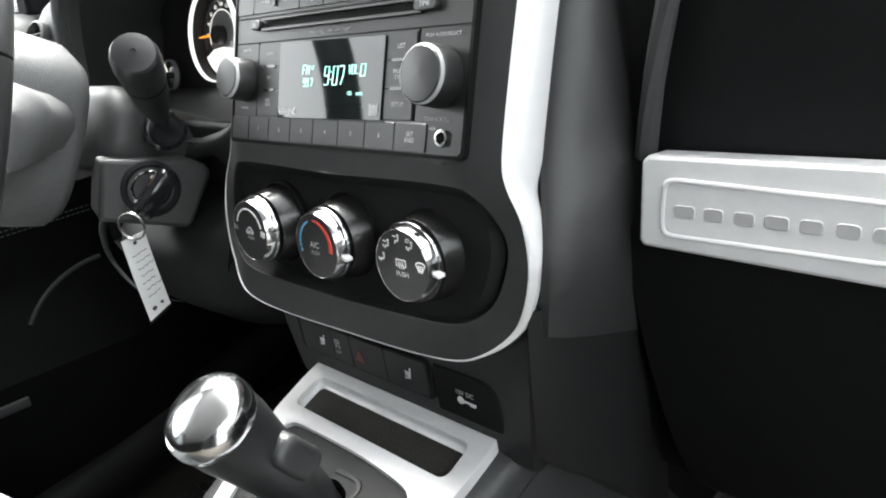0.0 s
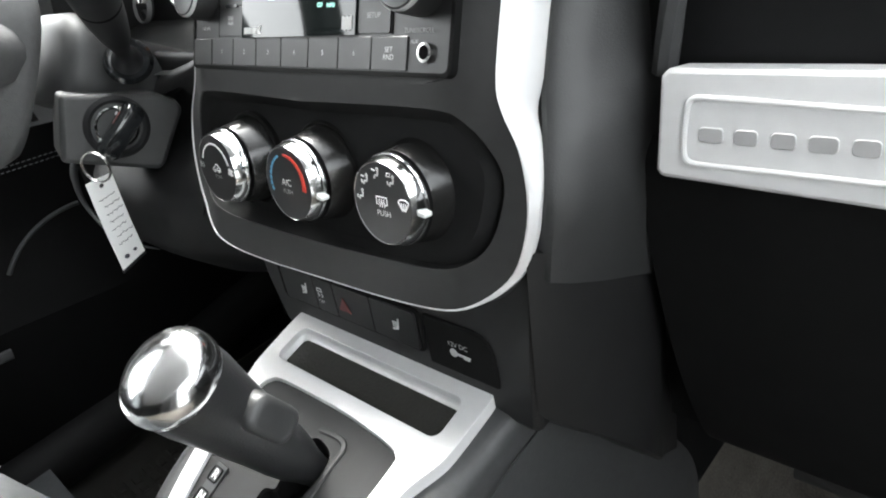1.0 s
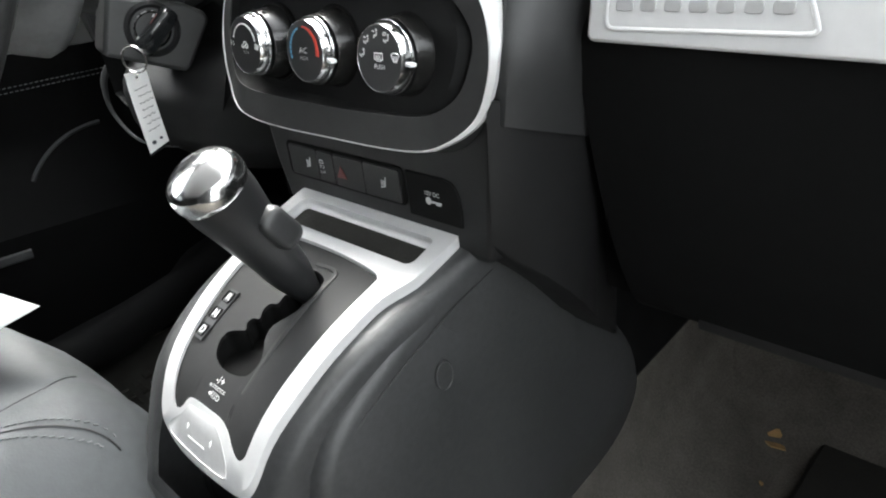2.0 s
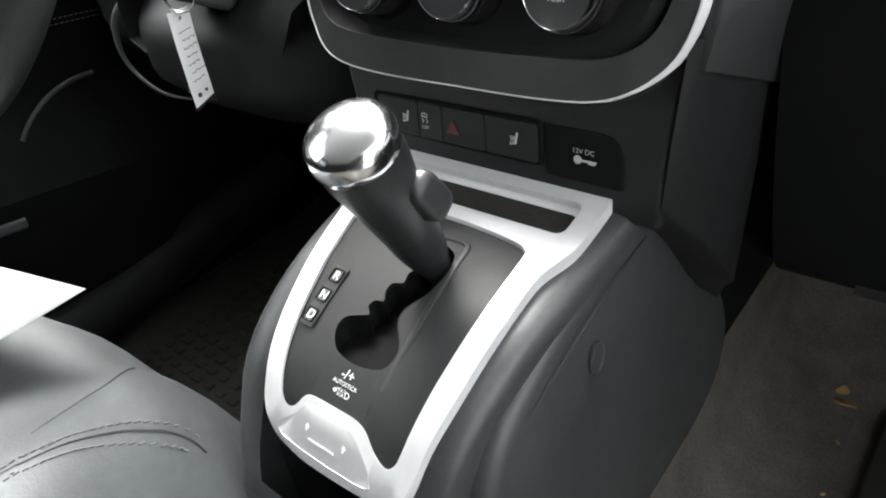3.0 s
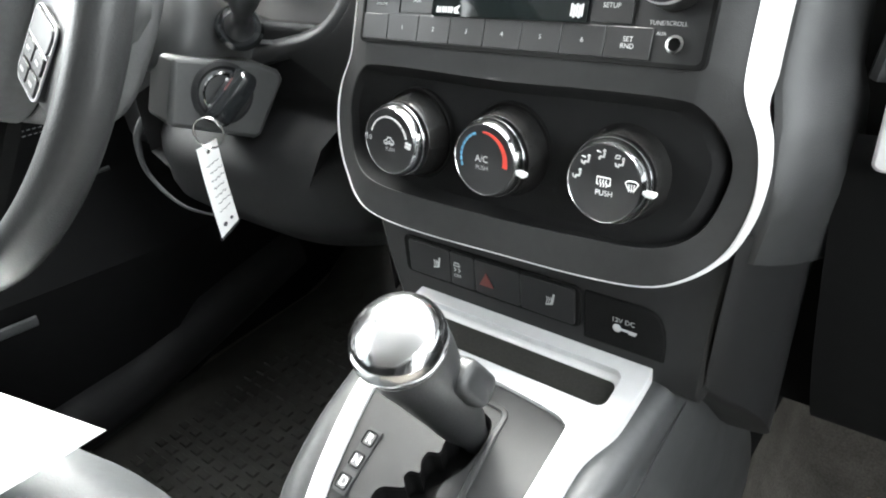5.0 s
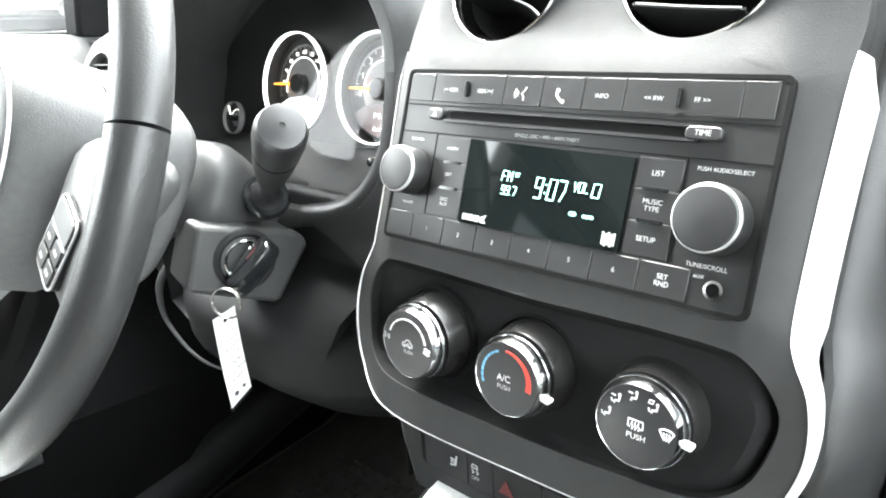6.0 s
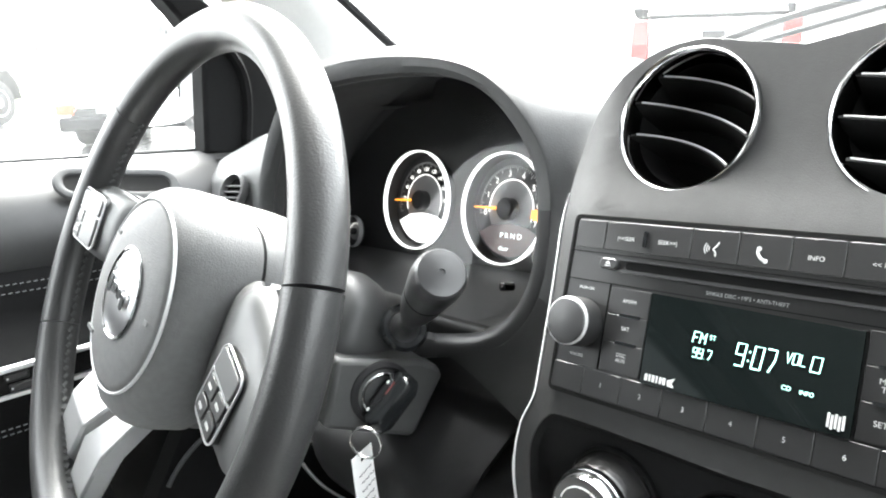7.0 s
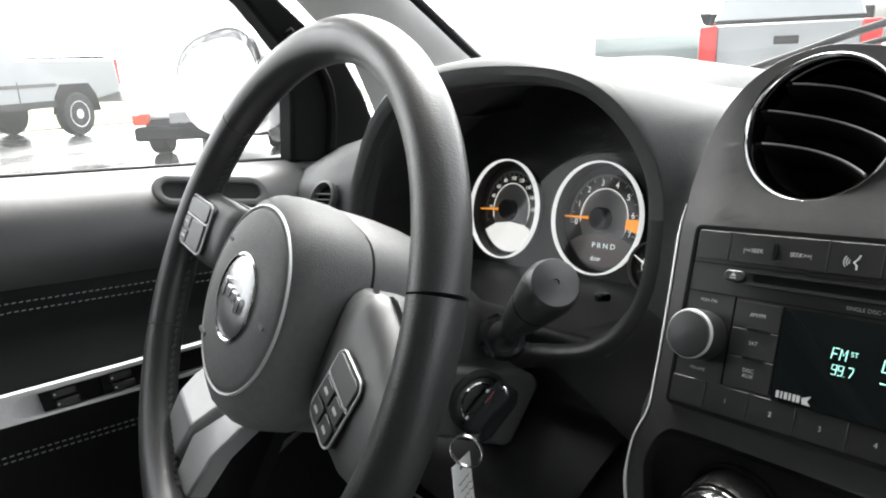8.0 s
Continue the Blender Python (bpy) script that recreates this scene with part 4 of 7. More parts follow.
def seat_figure(bm, px, py, z, k, flow):
    """A seated figure mark with arrows of air: flow 0 to the face, 1 to the feet, 2 to both, 3 to the screen and the feet."""
    lathe(bm, [(0.00085 * k, z), (0.00085 * k, z + 0.0003)], 10, Matrix.Translation((px + 0.0012 * k, py + 0.0022 * k, 0)))
    sweep(bm, [(px + 0.0013 * k, py + 0.0012 * k, z), (px + 0.0009 * k, py - 0.0010 * k, z), (px - 0.0010 * k, py - 0.0011 * k, z), (px - 0.0016 * k, py - 0.0026 * k, z)], 0.00062 * k, 0.0003, 6)
    if flow in (0, 2):
        sweep(bm, [(px - 0.0030 * k, py + 0.0016 * k, z), (px - 0.0008 * k, py + 0.0012 * k, z)], 0.00045 * k, 0.0003, 6)
    if flow in (1, 2, 3):
        sweep(bm, [(px - 0.0030 * k, py - 0.0004 * k, z), (px - 0.0026 * k, py - 0.0022 * k, z)], 0.00045 * k, 0.0003, 6)
    if flow == 3:
        sweep(bm, [(px - 0.0034 * k, py + 0.0020 * k, z), (px - 0.0028 * k, py + 0.0036 * k, z), (px - 0.0006 * k, py + 0.0036 * k, z), (px - 0.0012 * k, py + 0.0020 * k, z)], 0.0004 * k, 0.0003, 6, True)
    return bm


def climate_knob(cx, kind, sunk, point):
    """A knob with a dark skirt that leans up to its well, a broad chrome bevel and a flat marked face."""
    place = Matrix.Translation((cx, -0.0545, -sunk)) @ pose(0, 0, 0, 13, 0, 0)
    cx = cy = 0.0
    r = 0.0215

    def rings(prof, seg=56):
        return [[(cx + q * math.cos(math.tau * i / seg), cy + q * math.sin(math.tau * i / seg), z) for i in range(seg)] for q, z in prof]

    bm = B()
    loft(bm, rings([(0.0272, -0.030), (0.0272, -0.0195), (0.0262, -0.0185), (0.0252, -0.0195)]), cap1=False)
    knob = part("climate_knob", bm, M_PIT, stack, "round black climate knob with a chrome rim")
    bm = B()
    loft(bm, rings([(0.0250, -0.028), (0.0250, -0.0175), (0.0243, -0.0160), (0.0222, -0.0060), (0.0212, -0.0040)]))
    part("skirt", bm, M_SKIRT_GLOSS, knob, "glossy black skirt")
    bm = B()
    loft(bm, rings([(r * 0.975, -0.0055), (r * 1.005, -0.0045), (r * 1.01, -0.0015), (r * 0.985, -0.0003), (r * 0.975, -0.0006), (r * 0.965, 0.0010), (r * 0.915, 0.0042), (r * 0.885, 0.0056), (r * 0.870, 0.0052)], 96), cap0=False, cap1=False)
    part("rim", bm, M_RIM, knob, "chrome rim")
    bm = B()
    loft(bm, rings([(r * 0.88, 0.001), (r * 0.875, 0.0050), (r * 0.855, 0.0056)], 64))
    part("face", bm, M_KNOB, knob)
    if kind != "fan":
        bm = B()
        box(bm, (r * 1.00, 0, 0.0010), (0.0052, 0.0022, 0.0048), Matrix.Rotation(radians(point), 4, "Z"))
        part("pointer", bm, M_BRIGHT, knob, "white pointer", bevel=0.0005)
    z, rt = 0.0057, 0.0145
    if kind == "fan":
        bm = B()
        for k in range(5):
            w = 0.0007 + 0.00016 * k
            arc_band(bm, rt - w, rt, 160 - k * 30, 132.5 - k * 30, z, cx, cy, 8)
        part("scale", bm, M_BRIGHT, knob)
        write(knob, "0", cx - 0.0146, cy + 0.0006, z, 0.0042, M_BRIGHT)
        bm = B()
        box(bm, (cx - 0.0172, cy + 0.0012, z), (0.0005, 0.0036, 0.0003))
        part("stop_mark", bm, M_WHITE_INK, knob)
        write(knob, "PUSH", cx + 0.0008, cy - 0.0046, z, 0.0030, M_WHITE_INK)
        bm = B()
        sweep(bm, [(cx + p * 0.8, cy + 0.0008 + q * 0.8, z) for p, q in ((-0.0048, -0.0026), (-0.0044, -0.0008), (-0.0022, -0.0002), (-0.0008, 0.0018), (0.002, 0.0018), (0.0034, -0.0002), (0.0048, -0.0008), (0.0048, -0.0026))], 0.0004, 0.0003, 6, True)
        for q in (-0.0026, 0.0026):
            lathe(bm, [(0.0009, z - 0.0002), (0.0009, z + 0.0003)], 10, Matrix.Translation((cx + q * 0.8, cy - 0.0014, 0)))
        sweep(bm, [(cx - 0.0012, cy - 0.0004, z), (cx + 0.0012, cy - 0.0002, z), (cx + 0.0006, cy + 0.0008, z)], 0.0003, 0.0003, 6)
        part("recirculation_mark", bm, M_WHITE_INK, knob)
        bm = B()
        for k in range(4):
            prism(bm, circle(0.0014, 8, cx + 0.0148 + 0.0014 * math.cos(0.5 + k * 1.57), cy - 0.0005 + 0.0014 * math.sin(0.5 + k * 1.57), 0.0010), z, z + 0.0003)
        part("fan_mark", bm, M_BRIGHT, knob)
    elif kind == "heat":
        bm = B()
        for k in range(8):
            arc_band(bm, rt - 0.0006, rt + 0.0006, 200 - k * 11.5, 191 - k * 11.5, z, cx, cy, 4)
        part("cold_scale", bm, M_BLUE_INK, knob, "blue scale")
        bm = B()
        for k in range(10):
            w = 0.0010 + 0.00022 * k
            arc_band(bm, rt + 0.0007 - w, rt + 0.0007, 92 - k * 10.2, 81.6 - k * 10.2, z, cx, cy, 4)
        part("hot_scale", bm, M_RED_INK, knob, "red scale")
        write(knob, "A/C", cx - 0.0012, cy + 0.0003, z, 0.0050, M_BRIGHT)
        write(knob, "PUSH", cx - 0.0010, cy - 0.0044, z, 0.0034, M_WHITE_INK)
    else:
        write(knob, "PUSH", cx + 0.0006, cy - 0.0046, z, 0.0038, M_BRIGHT)
        bm = B()
        for q in (-0.0015, 0, 0.0015):
            sweep(bm, [(cx + q, cy - 0.0016, z), (cx + q + 0.0004, cy - 0.0004, z), (cx + q - 0.0004, cy + 0.0008, z), (cx + q, cy + 0.0020, z)], 0.00032, 0.0002, 6)
        sweep(bm, [(cx - 0.0024, cy - 0.0006, z), (cx - 0.0034, cy - 0.0004, z), (cx - 0.0034, cy + 0.0030, z), (cx + 0.0034, cy + 0.0030, z), (cx + 0.0034, cy - 0.0004, z), (cx + 0.0024, cy - 0.0006, z)], 0.00035, 0.0002, 6)
        part("rear_defrost_mark", bm, M_BRIGHT, knob)
        for a, flow in ((169, 1), (133, 2), (97, 0), (55, 3)):
            part("airflow_mark", seat_figure(B(), cx + rt * 0.95 * math.cos(radians(a)), cy + rt * 0.95 * math.sin(radians(a)), z, 0.9, flow), M_WHITE_INK, knob)
        px, py = cx + rt * 0.97, cy + 0.0010
        bm = B()
        sweep(bm, curve([(px - 0.0032, py + 0.0016, z), (px - 0.0016, py + 0.0026, z), (px + 0.0016, py + 0.0026, z), (px + 0.0032, py + 0.0016, z)], 3) + [Vector((px + 0.0014, py - 0.0016, z)), Vector((px - 0.0014, py - 0.0016, z))], 0.00035, 0.0003, 6, True)
        for q in (-0.0011, 0, 0.0011):
            sweep(bm, [(px + q, py - 0.0024, z), (px + q * 1.2, py + 0.0012, z)], 0.0003, 0.0003, 6)
        part("defrost_mark", bm, M_BRIGHT, knob)
    knob.matrix_basis = place


climate_knob(-0.0645, "fan", 0.0, 0)
climate_knob(0.0006, "heat", 0.003, -13)
climate_knob(0.0680, "mode", 0.006, -6)

# ---- radio ----
radio = thing("car_radio", STACK, "black car radio with a lit display, two knobs and key rows", "car radio")
bm = B()
prism(bm, rrect(0.2045, 0.0945, 0.003, 3, 0, 0.047), -0.03, -0.0012)
part("body", bm, M_RADIO, radio, bevel=0.0008)
bm = B()
plate(bm, rrect(0.2066, 0.0966, 0.0036, 4, 0, 0.047), [rrect(0.2028, 0.0928, 0.003, 4, 0, 0.047)], lambda x, y: (x, y, -0.0006), (0, 0, -0.006), 0.03)
part("gap", bm, M_PIT, radio, "dark gap around the radio")


def key(name, x0, x1, y0, y1, z=-0.0004, label="", material=None):
    bm = B()
    prism(bm, rrect(x1 - x0 - 0.0005, y1 - y0 - 0.0005, 0.0006, 2, (x0 + x1) / 2, (y0 + y1) / 2), -0.002, z)
    return part(name, bm, material or M_BUTTON, radio, label, bevel=0.0002, seg=1)


xs = [-0.1015, -0.0816, -0.0588, -0.036, -0.0132, 0.0096, 0.0324, 0.0555, 0.0782]
for i in range(8):
    k = key("key", xs[i], xs[i + 1], 0.0008, 0.0152)
    if 1 <= i <= 6:
        write(k, str(i), (xs[i] + xs[i + 1]) / 2, 0.0080, -0.0003, 0.0033, M_WHITE_INK)
    elif i == 7:
        write(k, "SET\nRND", (xs[i] + xs[i + 1]) / 2, 0.0080, -0.0003, 0.0032, M_WHITE_INK)
for y0, y1, s, t in ((0.0455, 0.0592, "AM/FM", "LIST"), (0.0315, 0.0455, "SAT", "MUSIC\nTYPE"), (0.0160, 0.0315, "DISC\nAUX", "SETUP")):
    k = key("key", -0.0735, -0.0495, y0, y1)
    write(k, s, -0.0612, (y0 + y1) / 2 + 0.0004, -0.0003, 0.0027, M_WHITE_INK)
    k = key("key", 0.0458, 0.0672, y0, y1)
    write(k, t, 0.0562, (y0 + y1) / 2, -0.0003, 0.0032, M_WHITE_INK)
for y in (0.0455, 0.0315):
    for x in (-0.0595, 0.0565):
        bm = B()
        prism(bm, rrect(0.0115, 0.0016, 0.0007, 3, x, y), -0.001, 0.0006)
        part("key_gap", bm, M_GLOSS, radio)
bm = B()
prism(bm, [(-0.049, 0.0590), (0.0448, 0.0580), (0.0448, 0.0158), (-0.0482, 0.0152)], -0.003, 0.0004)
lcd = part("display", bm, M_LCD, radio, "glossy black display")
STROKES = {"9": [[(1, 0.5), (0, 0.5), (0, 1), (1, 1), (1, 0), (0.1, 0)]], "0": [[(0, 0), (0, 1), (1, 1), (1, 0), (0, 0)]], "7": [[(0, 1), (1, 1), (1, 0.55), (0.55, 0)]], ":": [[(0.5, 0.26), (0.5, 0.34)], [(0.5, 0.66), (0.5, 0.74)]], ".": [[(0.45, 0.0), (0.55, 0.0)]],
           "F": [[(0, 0), (0, 1), (1, 1)], [(0, 0.5), (0.8, 0.5)]], "M": [[(0, 0), (0, 1), (0.5, 0.45), (1, 1), (1, 0)]], "V": [[(0, 1), (0.5, 0), (1, 1)]], "O": [[(0, 0), (0, 1), (1, 1), (1, 0), (0, 0)]], "L": [[(0, 1), (0, 0), (1, 0)]]}


def lcd_text(body, x, y, size, width, stroke):
    """Thin slanted display characters, centred on x, y."""
    bm = B()
    cell = width / sum(0.45 if c in ":." else 1 for c in body)
    px = x - width / 2
    for c in body:
        adv = cell * (0.45 if c in ":." else 1)
        for line in STROKES[c]:
            sweep(bm, [(px + adv * (0.12 + 0.72 * u) + 0.10 * size * (v - 0.5), y + size * (v - 0.5), 0.0006) for u, v in line], stroke, 0.0002, 6)
        px += adv
    part("lettering", bm, M_GLOW, lcd)


lcd_text("9:07", 0.0047, 0.0388, 0.0098, 0.0182, 0.00036)
lcd_text("FM", -0.0213, 0.0424, 0.0050, 0.0070, 0.00024)
write(lcd, "ST", -0.0152, 0.0434, 0.0006, 0.0030, M_GLOW)
lcd_text("99.7", -0.0192, 0.0354, 0.0043, 0.0094, 0.00022)
lcd_text("VOL", 0.0213, 0.0418, 0.0046, 0.0086, 0.00022)
lcd_text("0", 0.0293, 0.0412, 0.0062, 0.0050, 0.00026)
write(lcd, "CD", 0.0190, 0.0292, 0.0006, 0.0027, M_GLOW)
write(lcd, "INFO", 0.0272, 0.0288, 0.0006, 0.0025, M_GLOW)
bm = B()
for k, w in ((0, 0.0014), (1, 0.0009), (2, 0.0014), (3, 0.0009), (4, 0.0012), (5, 0.0014)):
    box(bm, (-0.045 + k * 0.0019, 0.0186, 0.0006), (w, 0.0032, 0.0003))
prism(bm, [(-0.0335, 0.0168), (-0.030, 0.0168), (-0.0315, 0.0185), (-0.030, 0.0212), (-0.034, 0.0195)], 0.0005, 0.0008)
part("maker_mark", bm, M_WHITE_INK, lcd, "white maker mark")
bm = B()
for k in range(5):
    box(bm, (0.0365 + k * 0.0014, 0.0210 - 0.0006 * (k % 2), 0.0006), (0.0010, 0.0058, 0.0003))
part("disc_mark", bm, M_GREY_INK, lcd)
for x0, x1 in ((-0.1005, -0.0819), (-0.0819, -0.0335), (-0.0335, -0.0105), (-0.0105, 0.0124), (0.0124, 0.0335), (0.0335, 0.0850), (0.0850, 0.0985)):
    key("key", x0, x1, 0.0775, 0.0928)
TEXTS = (("|<<SEEK", -0.0692), ("SEEK>>|", -0.0458), ("INFO", 0.0224), ("<< RW", 0.0475), ("FF >>", 0.0690))
for s, x in TEXTS:
    write(radio, s, x, 0.0842, -0.0003, 0.0029, M_WHITE_INK)
for x in (-0.0578, 0.0592):
    bm = B()
    prism(bm, rrect(0.0016, 0.0080, 0.0007, 3, x, 0.0848), -0.001, 0.0010)
    part("key_gap", bm, M_GLOSS, radio)
bm = B()
for k, h in enumerate((0.0028, 0.0042, 0.0056)):
    arc_band(bm, 0.0012 + k * 0.0011, 0.0016 + k * 0.0011, 140, 220, -0.0003, -0.0230, 0.0838, 6)
sweep(bm, [(-0.0210, 0.0804, -0.0003), (-0.0210, 0.0822, -0.0003), (-0.0224, 0.0836, -0.0003), (-0.0208, 0.0852, -0.0003), (-0.0198, 0.0871, -0.0003)], 0.0004, 0.0002, 6)
part("voice_mark", bm, M_WHITE_INK, radio)
bm = B()
sweep(bm, curve([(-0.0015, 0.0862, -0.0003), (-0.0018, 0.0842, -0.0003), (-0.0002, 0.0818, -0.0003), (0.0020, 0.0806, -0.0003)], 4), 0.0007, 0.0002, 6)
for p in ((-0.0014, 0.0860), (0.0018, 0.0808)):
    lathe(bm, [(0.0011, -0.0005), (0.0011, -0.0002)], 8, Matrix.Translation((*p, 0)))
part("phone_mark", bm, M_WHITE_INK, radio)
bm = B()
prism(bm, rrect(0.134, 0.0042, 0.0018, 3, 0, 0.0706), -0.0008, -0.0004)
part("disc_slot", bm, M_PIT, radio, "dark disc slot")
bm = B()
prism(bm, rrect(0.140, 0.0014, 0.0006, 3, 0.0, 0.0676), -0.001, 0.0012)
prism(bm, rrect(0.140, 0.0010, 0.0005, 3, 0.0, 0.0735), -0.001, 0.0010)
part("slot_lip", bm, M_KNOB, radio)
for x, w, s in ((-0.0758, 0.0105, ""), (0.0730, 0.0155, "TIME")):
    bm = B()
    prism(bm, rrect(w, 0.0056, 0.0026, 5, x, 0.0705), -0.001, 0.0024)
    k = part("key", bm, M_KNOB, radio, "rounded key", bevel=0.0006)
    if s:
        write(k, s, x, 0.0705, 0.0026, 0.00336, M_WHITE_INK)
    else:
        bm = B()
        prism(bm, [(x - 0.0016, 0.0703), (x + 0.0016, 0.0703), (x, 0.0719)], 0.0025, 0.0027)
        box(bm, (x, 0.0694, 0.0026), (0.0032, 0.0006, 0.0002))
        part("eject_mark", bm, M_WHITE_INK, k)
write(radio, "SINGLE DISC • MP3 • ANTI-THEFT", -0.004, 0.0632, -0.001, 0.00252, M_WHITE_INK)
bm = B()
for y0, x0, x1 in ((0.0604, -0.1015, 0.1015), (0.0756, -0.1015, 0.1015)):
    box(bm, ((x0 + x1) / 2, y0, -0.001), (x1 - x0, 0.0005, 0.0006))
box(bm, (-0.0742, 0.038, -0.001), (0.0005, 0.044, 0.0006))
box(bm, (0.0680, 0.038, -0.001), (0.0005, 0.044, 0.0006))
part("joint_line", bm, M_PIT, radio)


def dial_knob(cx, cy, r, h):
    m = Matrix.Translation((cx, cy, 0))
    bm = B()
    rings = []
    for q, z in ((r * 1.04, -0.001), (r * 1.04, h * 0.7), (r, h * 0.8)):
        rings.append([m @ Vector((q * (1 + 0.012 * (i % 2)) * math.cos(math.tau * i / 96), q * (1 + 0.012 * (i % 2)) * math.sin(math.tau * i / 96), z)) for i in range(96)])
    loft(bm, rings)
    kn = part("radio_knob", bm, M_BUTTON, radio, "round black radio knob")
    bm = B()
    lathe(bm, [(r * 1.02, h * 0.84), (r * 1.022, h * 0.92), (r * 1.0, h * 0.985), (r * 0.97, h * 1.0)], 56, m, cap=False)
    part("ring", bm, M_SILVER_DULL, kn, "silver ring")
    bm = B()
    lathe(bm, [(r * 0.97, h * 0.96), (r * 0.91, h * 1.03), (r * 0.5, h * 1.08), (r * 0.01, h * 1.10)], 48, m, cap=False)
    part("cap", bm, M_KNOB, kn)


dial_knob(-0.0883, 0.0378, 0.0124, 0.0130)
dial_knob(0.0845, 0.0365, 0.0136, 0.0130)
write(radio, "PUSH ON", -0.0885, 0.0562, -0.001, 0.00218, M_WHITE_INK)
write(radio, "VOLUME", -0.0885, 0.0205, -0.001, 0.00218, M_GREY_INK)
write(radio, "PUSH AUDIO/SELECT", 0.0838, 0.0565, -0.001, 0.00244, M_WHITE_INK)
write(radio, "TUNE/SCROLL", 0.0838, 0.0172, -0.001, 0.00269, M_GREY_INK)
write(radio, "AUX", 0.0815, 0.0128, -0.001, 0.00218, M_WHITE_INK)
bm = B()
lathe(bm, [(0.0040, -0.001), (0.0040, 0.0006), (0.0028, 0.0008), (0.0026, -0.001)], 28, Matrix.Translation((0.0888, 0.0085, 0)), cap=False)
part("socket_ring", bm, M_STEEL, radio, "metal aux socket")
bm = B()
prism(bm, circle(0.0029, 16, 0.0888, 0.0085), -0.0012, -0.0006)
part("socket_hole", bm, M_PIT, radio)

# ---- switch row under the stack ----
lower = thing("lower_stack", frame_of((0, 0.002, 0.472), radians(4)), "black lower stack panel with seat heater switches and a power socket", "switch panel")
bm = B()
LO = [(-0.126, 0.058), (-0.118, -0.005), (-0.108, -0.04), (0.114, -0.04), (0.1165, 0.0), (0.124, 0.058)]
loft(bm, [[(x, y, 0.0) for x, y in LO], [(x * 1.0, y, -0.02) for x, y in LO], [(x * 1.04, y, -0.25) for x, y in LO]])
part("panel", bm, M_LOWER, lower, bevel=0.004)
bm = B()
TO_LOWER = frame_of((0, 0.002, 0.472), radians(4)).inverted()
rows = []
for y, x0, z0, x1, z1 in ((0.001, 0.1145, 0.448, 0.1245, 0.5420), (0.004, 0.1170, 0.4440, 0.1275, 0.5415), (0.016, 0.1235, 0.4290, 0.1345, 0.538), (0.034, 0.1290, 0.410, 0.1395, 0.533), (0.052, 0.1330, 0.389, 0.1435, 0.526), (0.066, 0.1345, 0.371, 0.1445, 0.521), (0.082, 0.133, 0.350, 0.143, 0.516), (0.105, 0.120, 0.325, 0.130, 0.51), (0.16, 0.100, 0.27, 0.11, 0.50)):
    rows.append([TO_LOWER @ Vector((x, y, z)) for x, z in ((0.095, z0 - 0.006), (x0 - 0.003, z0 - 0.003), (x0, z0), ((x0 * 0.55 + x1 * 0.45), (z0 + z1) / 2), (x1, z1), (x1 - 0.012, z1 + 0.003))])
loft(bm, rows, closed=False)
part("side_cheek", bm, M_LOWER, lower, "smooth black side cheek")
bm = B()
loft(bm, [[(-0.118 - 0.01 * k, -0.04, -0.004 - 0.05 * k), (-0.119 - 0.01 * k, 0.0, -0.003 - 0.05 * k), (-0.128 - 0.01 * k, 0.060, -0.002 - 0.05 * k)] for k in (0, 0.3, 1.0, 3.0)], closed=False)
part("side_cheek", bm, M_LOWER, lower)
bm = B()
prism(bm, rrect(0.138, 0.029, 0.005, 4, -0.0285, 0.0), 0.0, 0.0016)
bank = part("switch_bank", bm, M_PIT, lower, "dark switch bank", bevel=0.001)
for x0, x1 in ((-0.0920, -0.0562), (-0.0556, -0.0360), (-0.0354, -0.0010), (-0.0004, 0.0372)):
    bm = B()
    prism(bm, rrect(x1 - x0, 0.0245, 0.002, 3, (x0 + x1) / 2, 0), 0.001, 0.0028)
    part("switch", bm, M_LOWER, bank, bevel=0.0004)
for cx in (-0.067, 0.021):
    bm = B()
    sweep(bm, [(cx + 0.0028, 0.005, 0.0035), (cx + 0.0015, -0.002, 0.0035), (cx - 0.0028, -0.003, 0.0035)], 0.0007, 0.0003, 6)
    for q in (-0.0022, -0.0008, 0.0006):
        sweep(bm, [(cx + q, -0.0015, 0.0035), (cx + q + 0.0005, 0.0005, 0.0035), (cx + q, 0.0025, 0.0035)], 0.0003, 0.0003, 6)
    part("seat_heater_mark", bm, M_WHITE_INK, bank)
bm = B()
sweep(bm, [(-0.0515, 0.0052, 0.0035), (-0.0480, 0.0052, 0.0035), (-0.0472, 0.003, 0.0035), (-0.0523, 0.003, 0.0035)], 0.0005, 0.0003, 6, True)
sweep(bm, [(-0.052, 0.0015, 0.0035), (-0.0505, 0.0, 0.0035), (-0.0518, -0.0012, 0.0035)], 0.0004, 0.0003, 6)
sweep(bm, [(-0.0485, 0.0015, 0.0035), (-0.0470, 0.0, 0.0035), (-0.0483, -0.0012, 0.0035)], 0.0004, 0.0003, 6)
part("traction_mark", bm, M_WHITE_INK, bank)
write(bank, "OFF", -0.0495, -0.0045, 0.0035, 0.0036, M_WHITE_INK)
bm = B()
prism(bm, [(-0.0315, -0.005), (-0.0205, -0.005), (-0.026, 0.0045)], 0.0033, 0.0038)
part("hazard_mark", bm, M_DARK_RED, bank, "dull red hazard triangle")
bm = B()
prism(bm, [(0.0425, -0.019), (0.0425, 0.0135), (0.078, 0.0135), (0.0845, 0.0122), (0.0890, 0.0085), (0.0915, 0.002), (0.0925, -0.008), (0.0920, -0.019)], -0.001, 0.0016)
soc = part("socket_cover", bm, M_PIT, lower, "black power socket cover", bevel=0.0012)
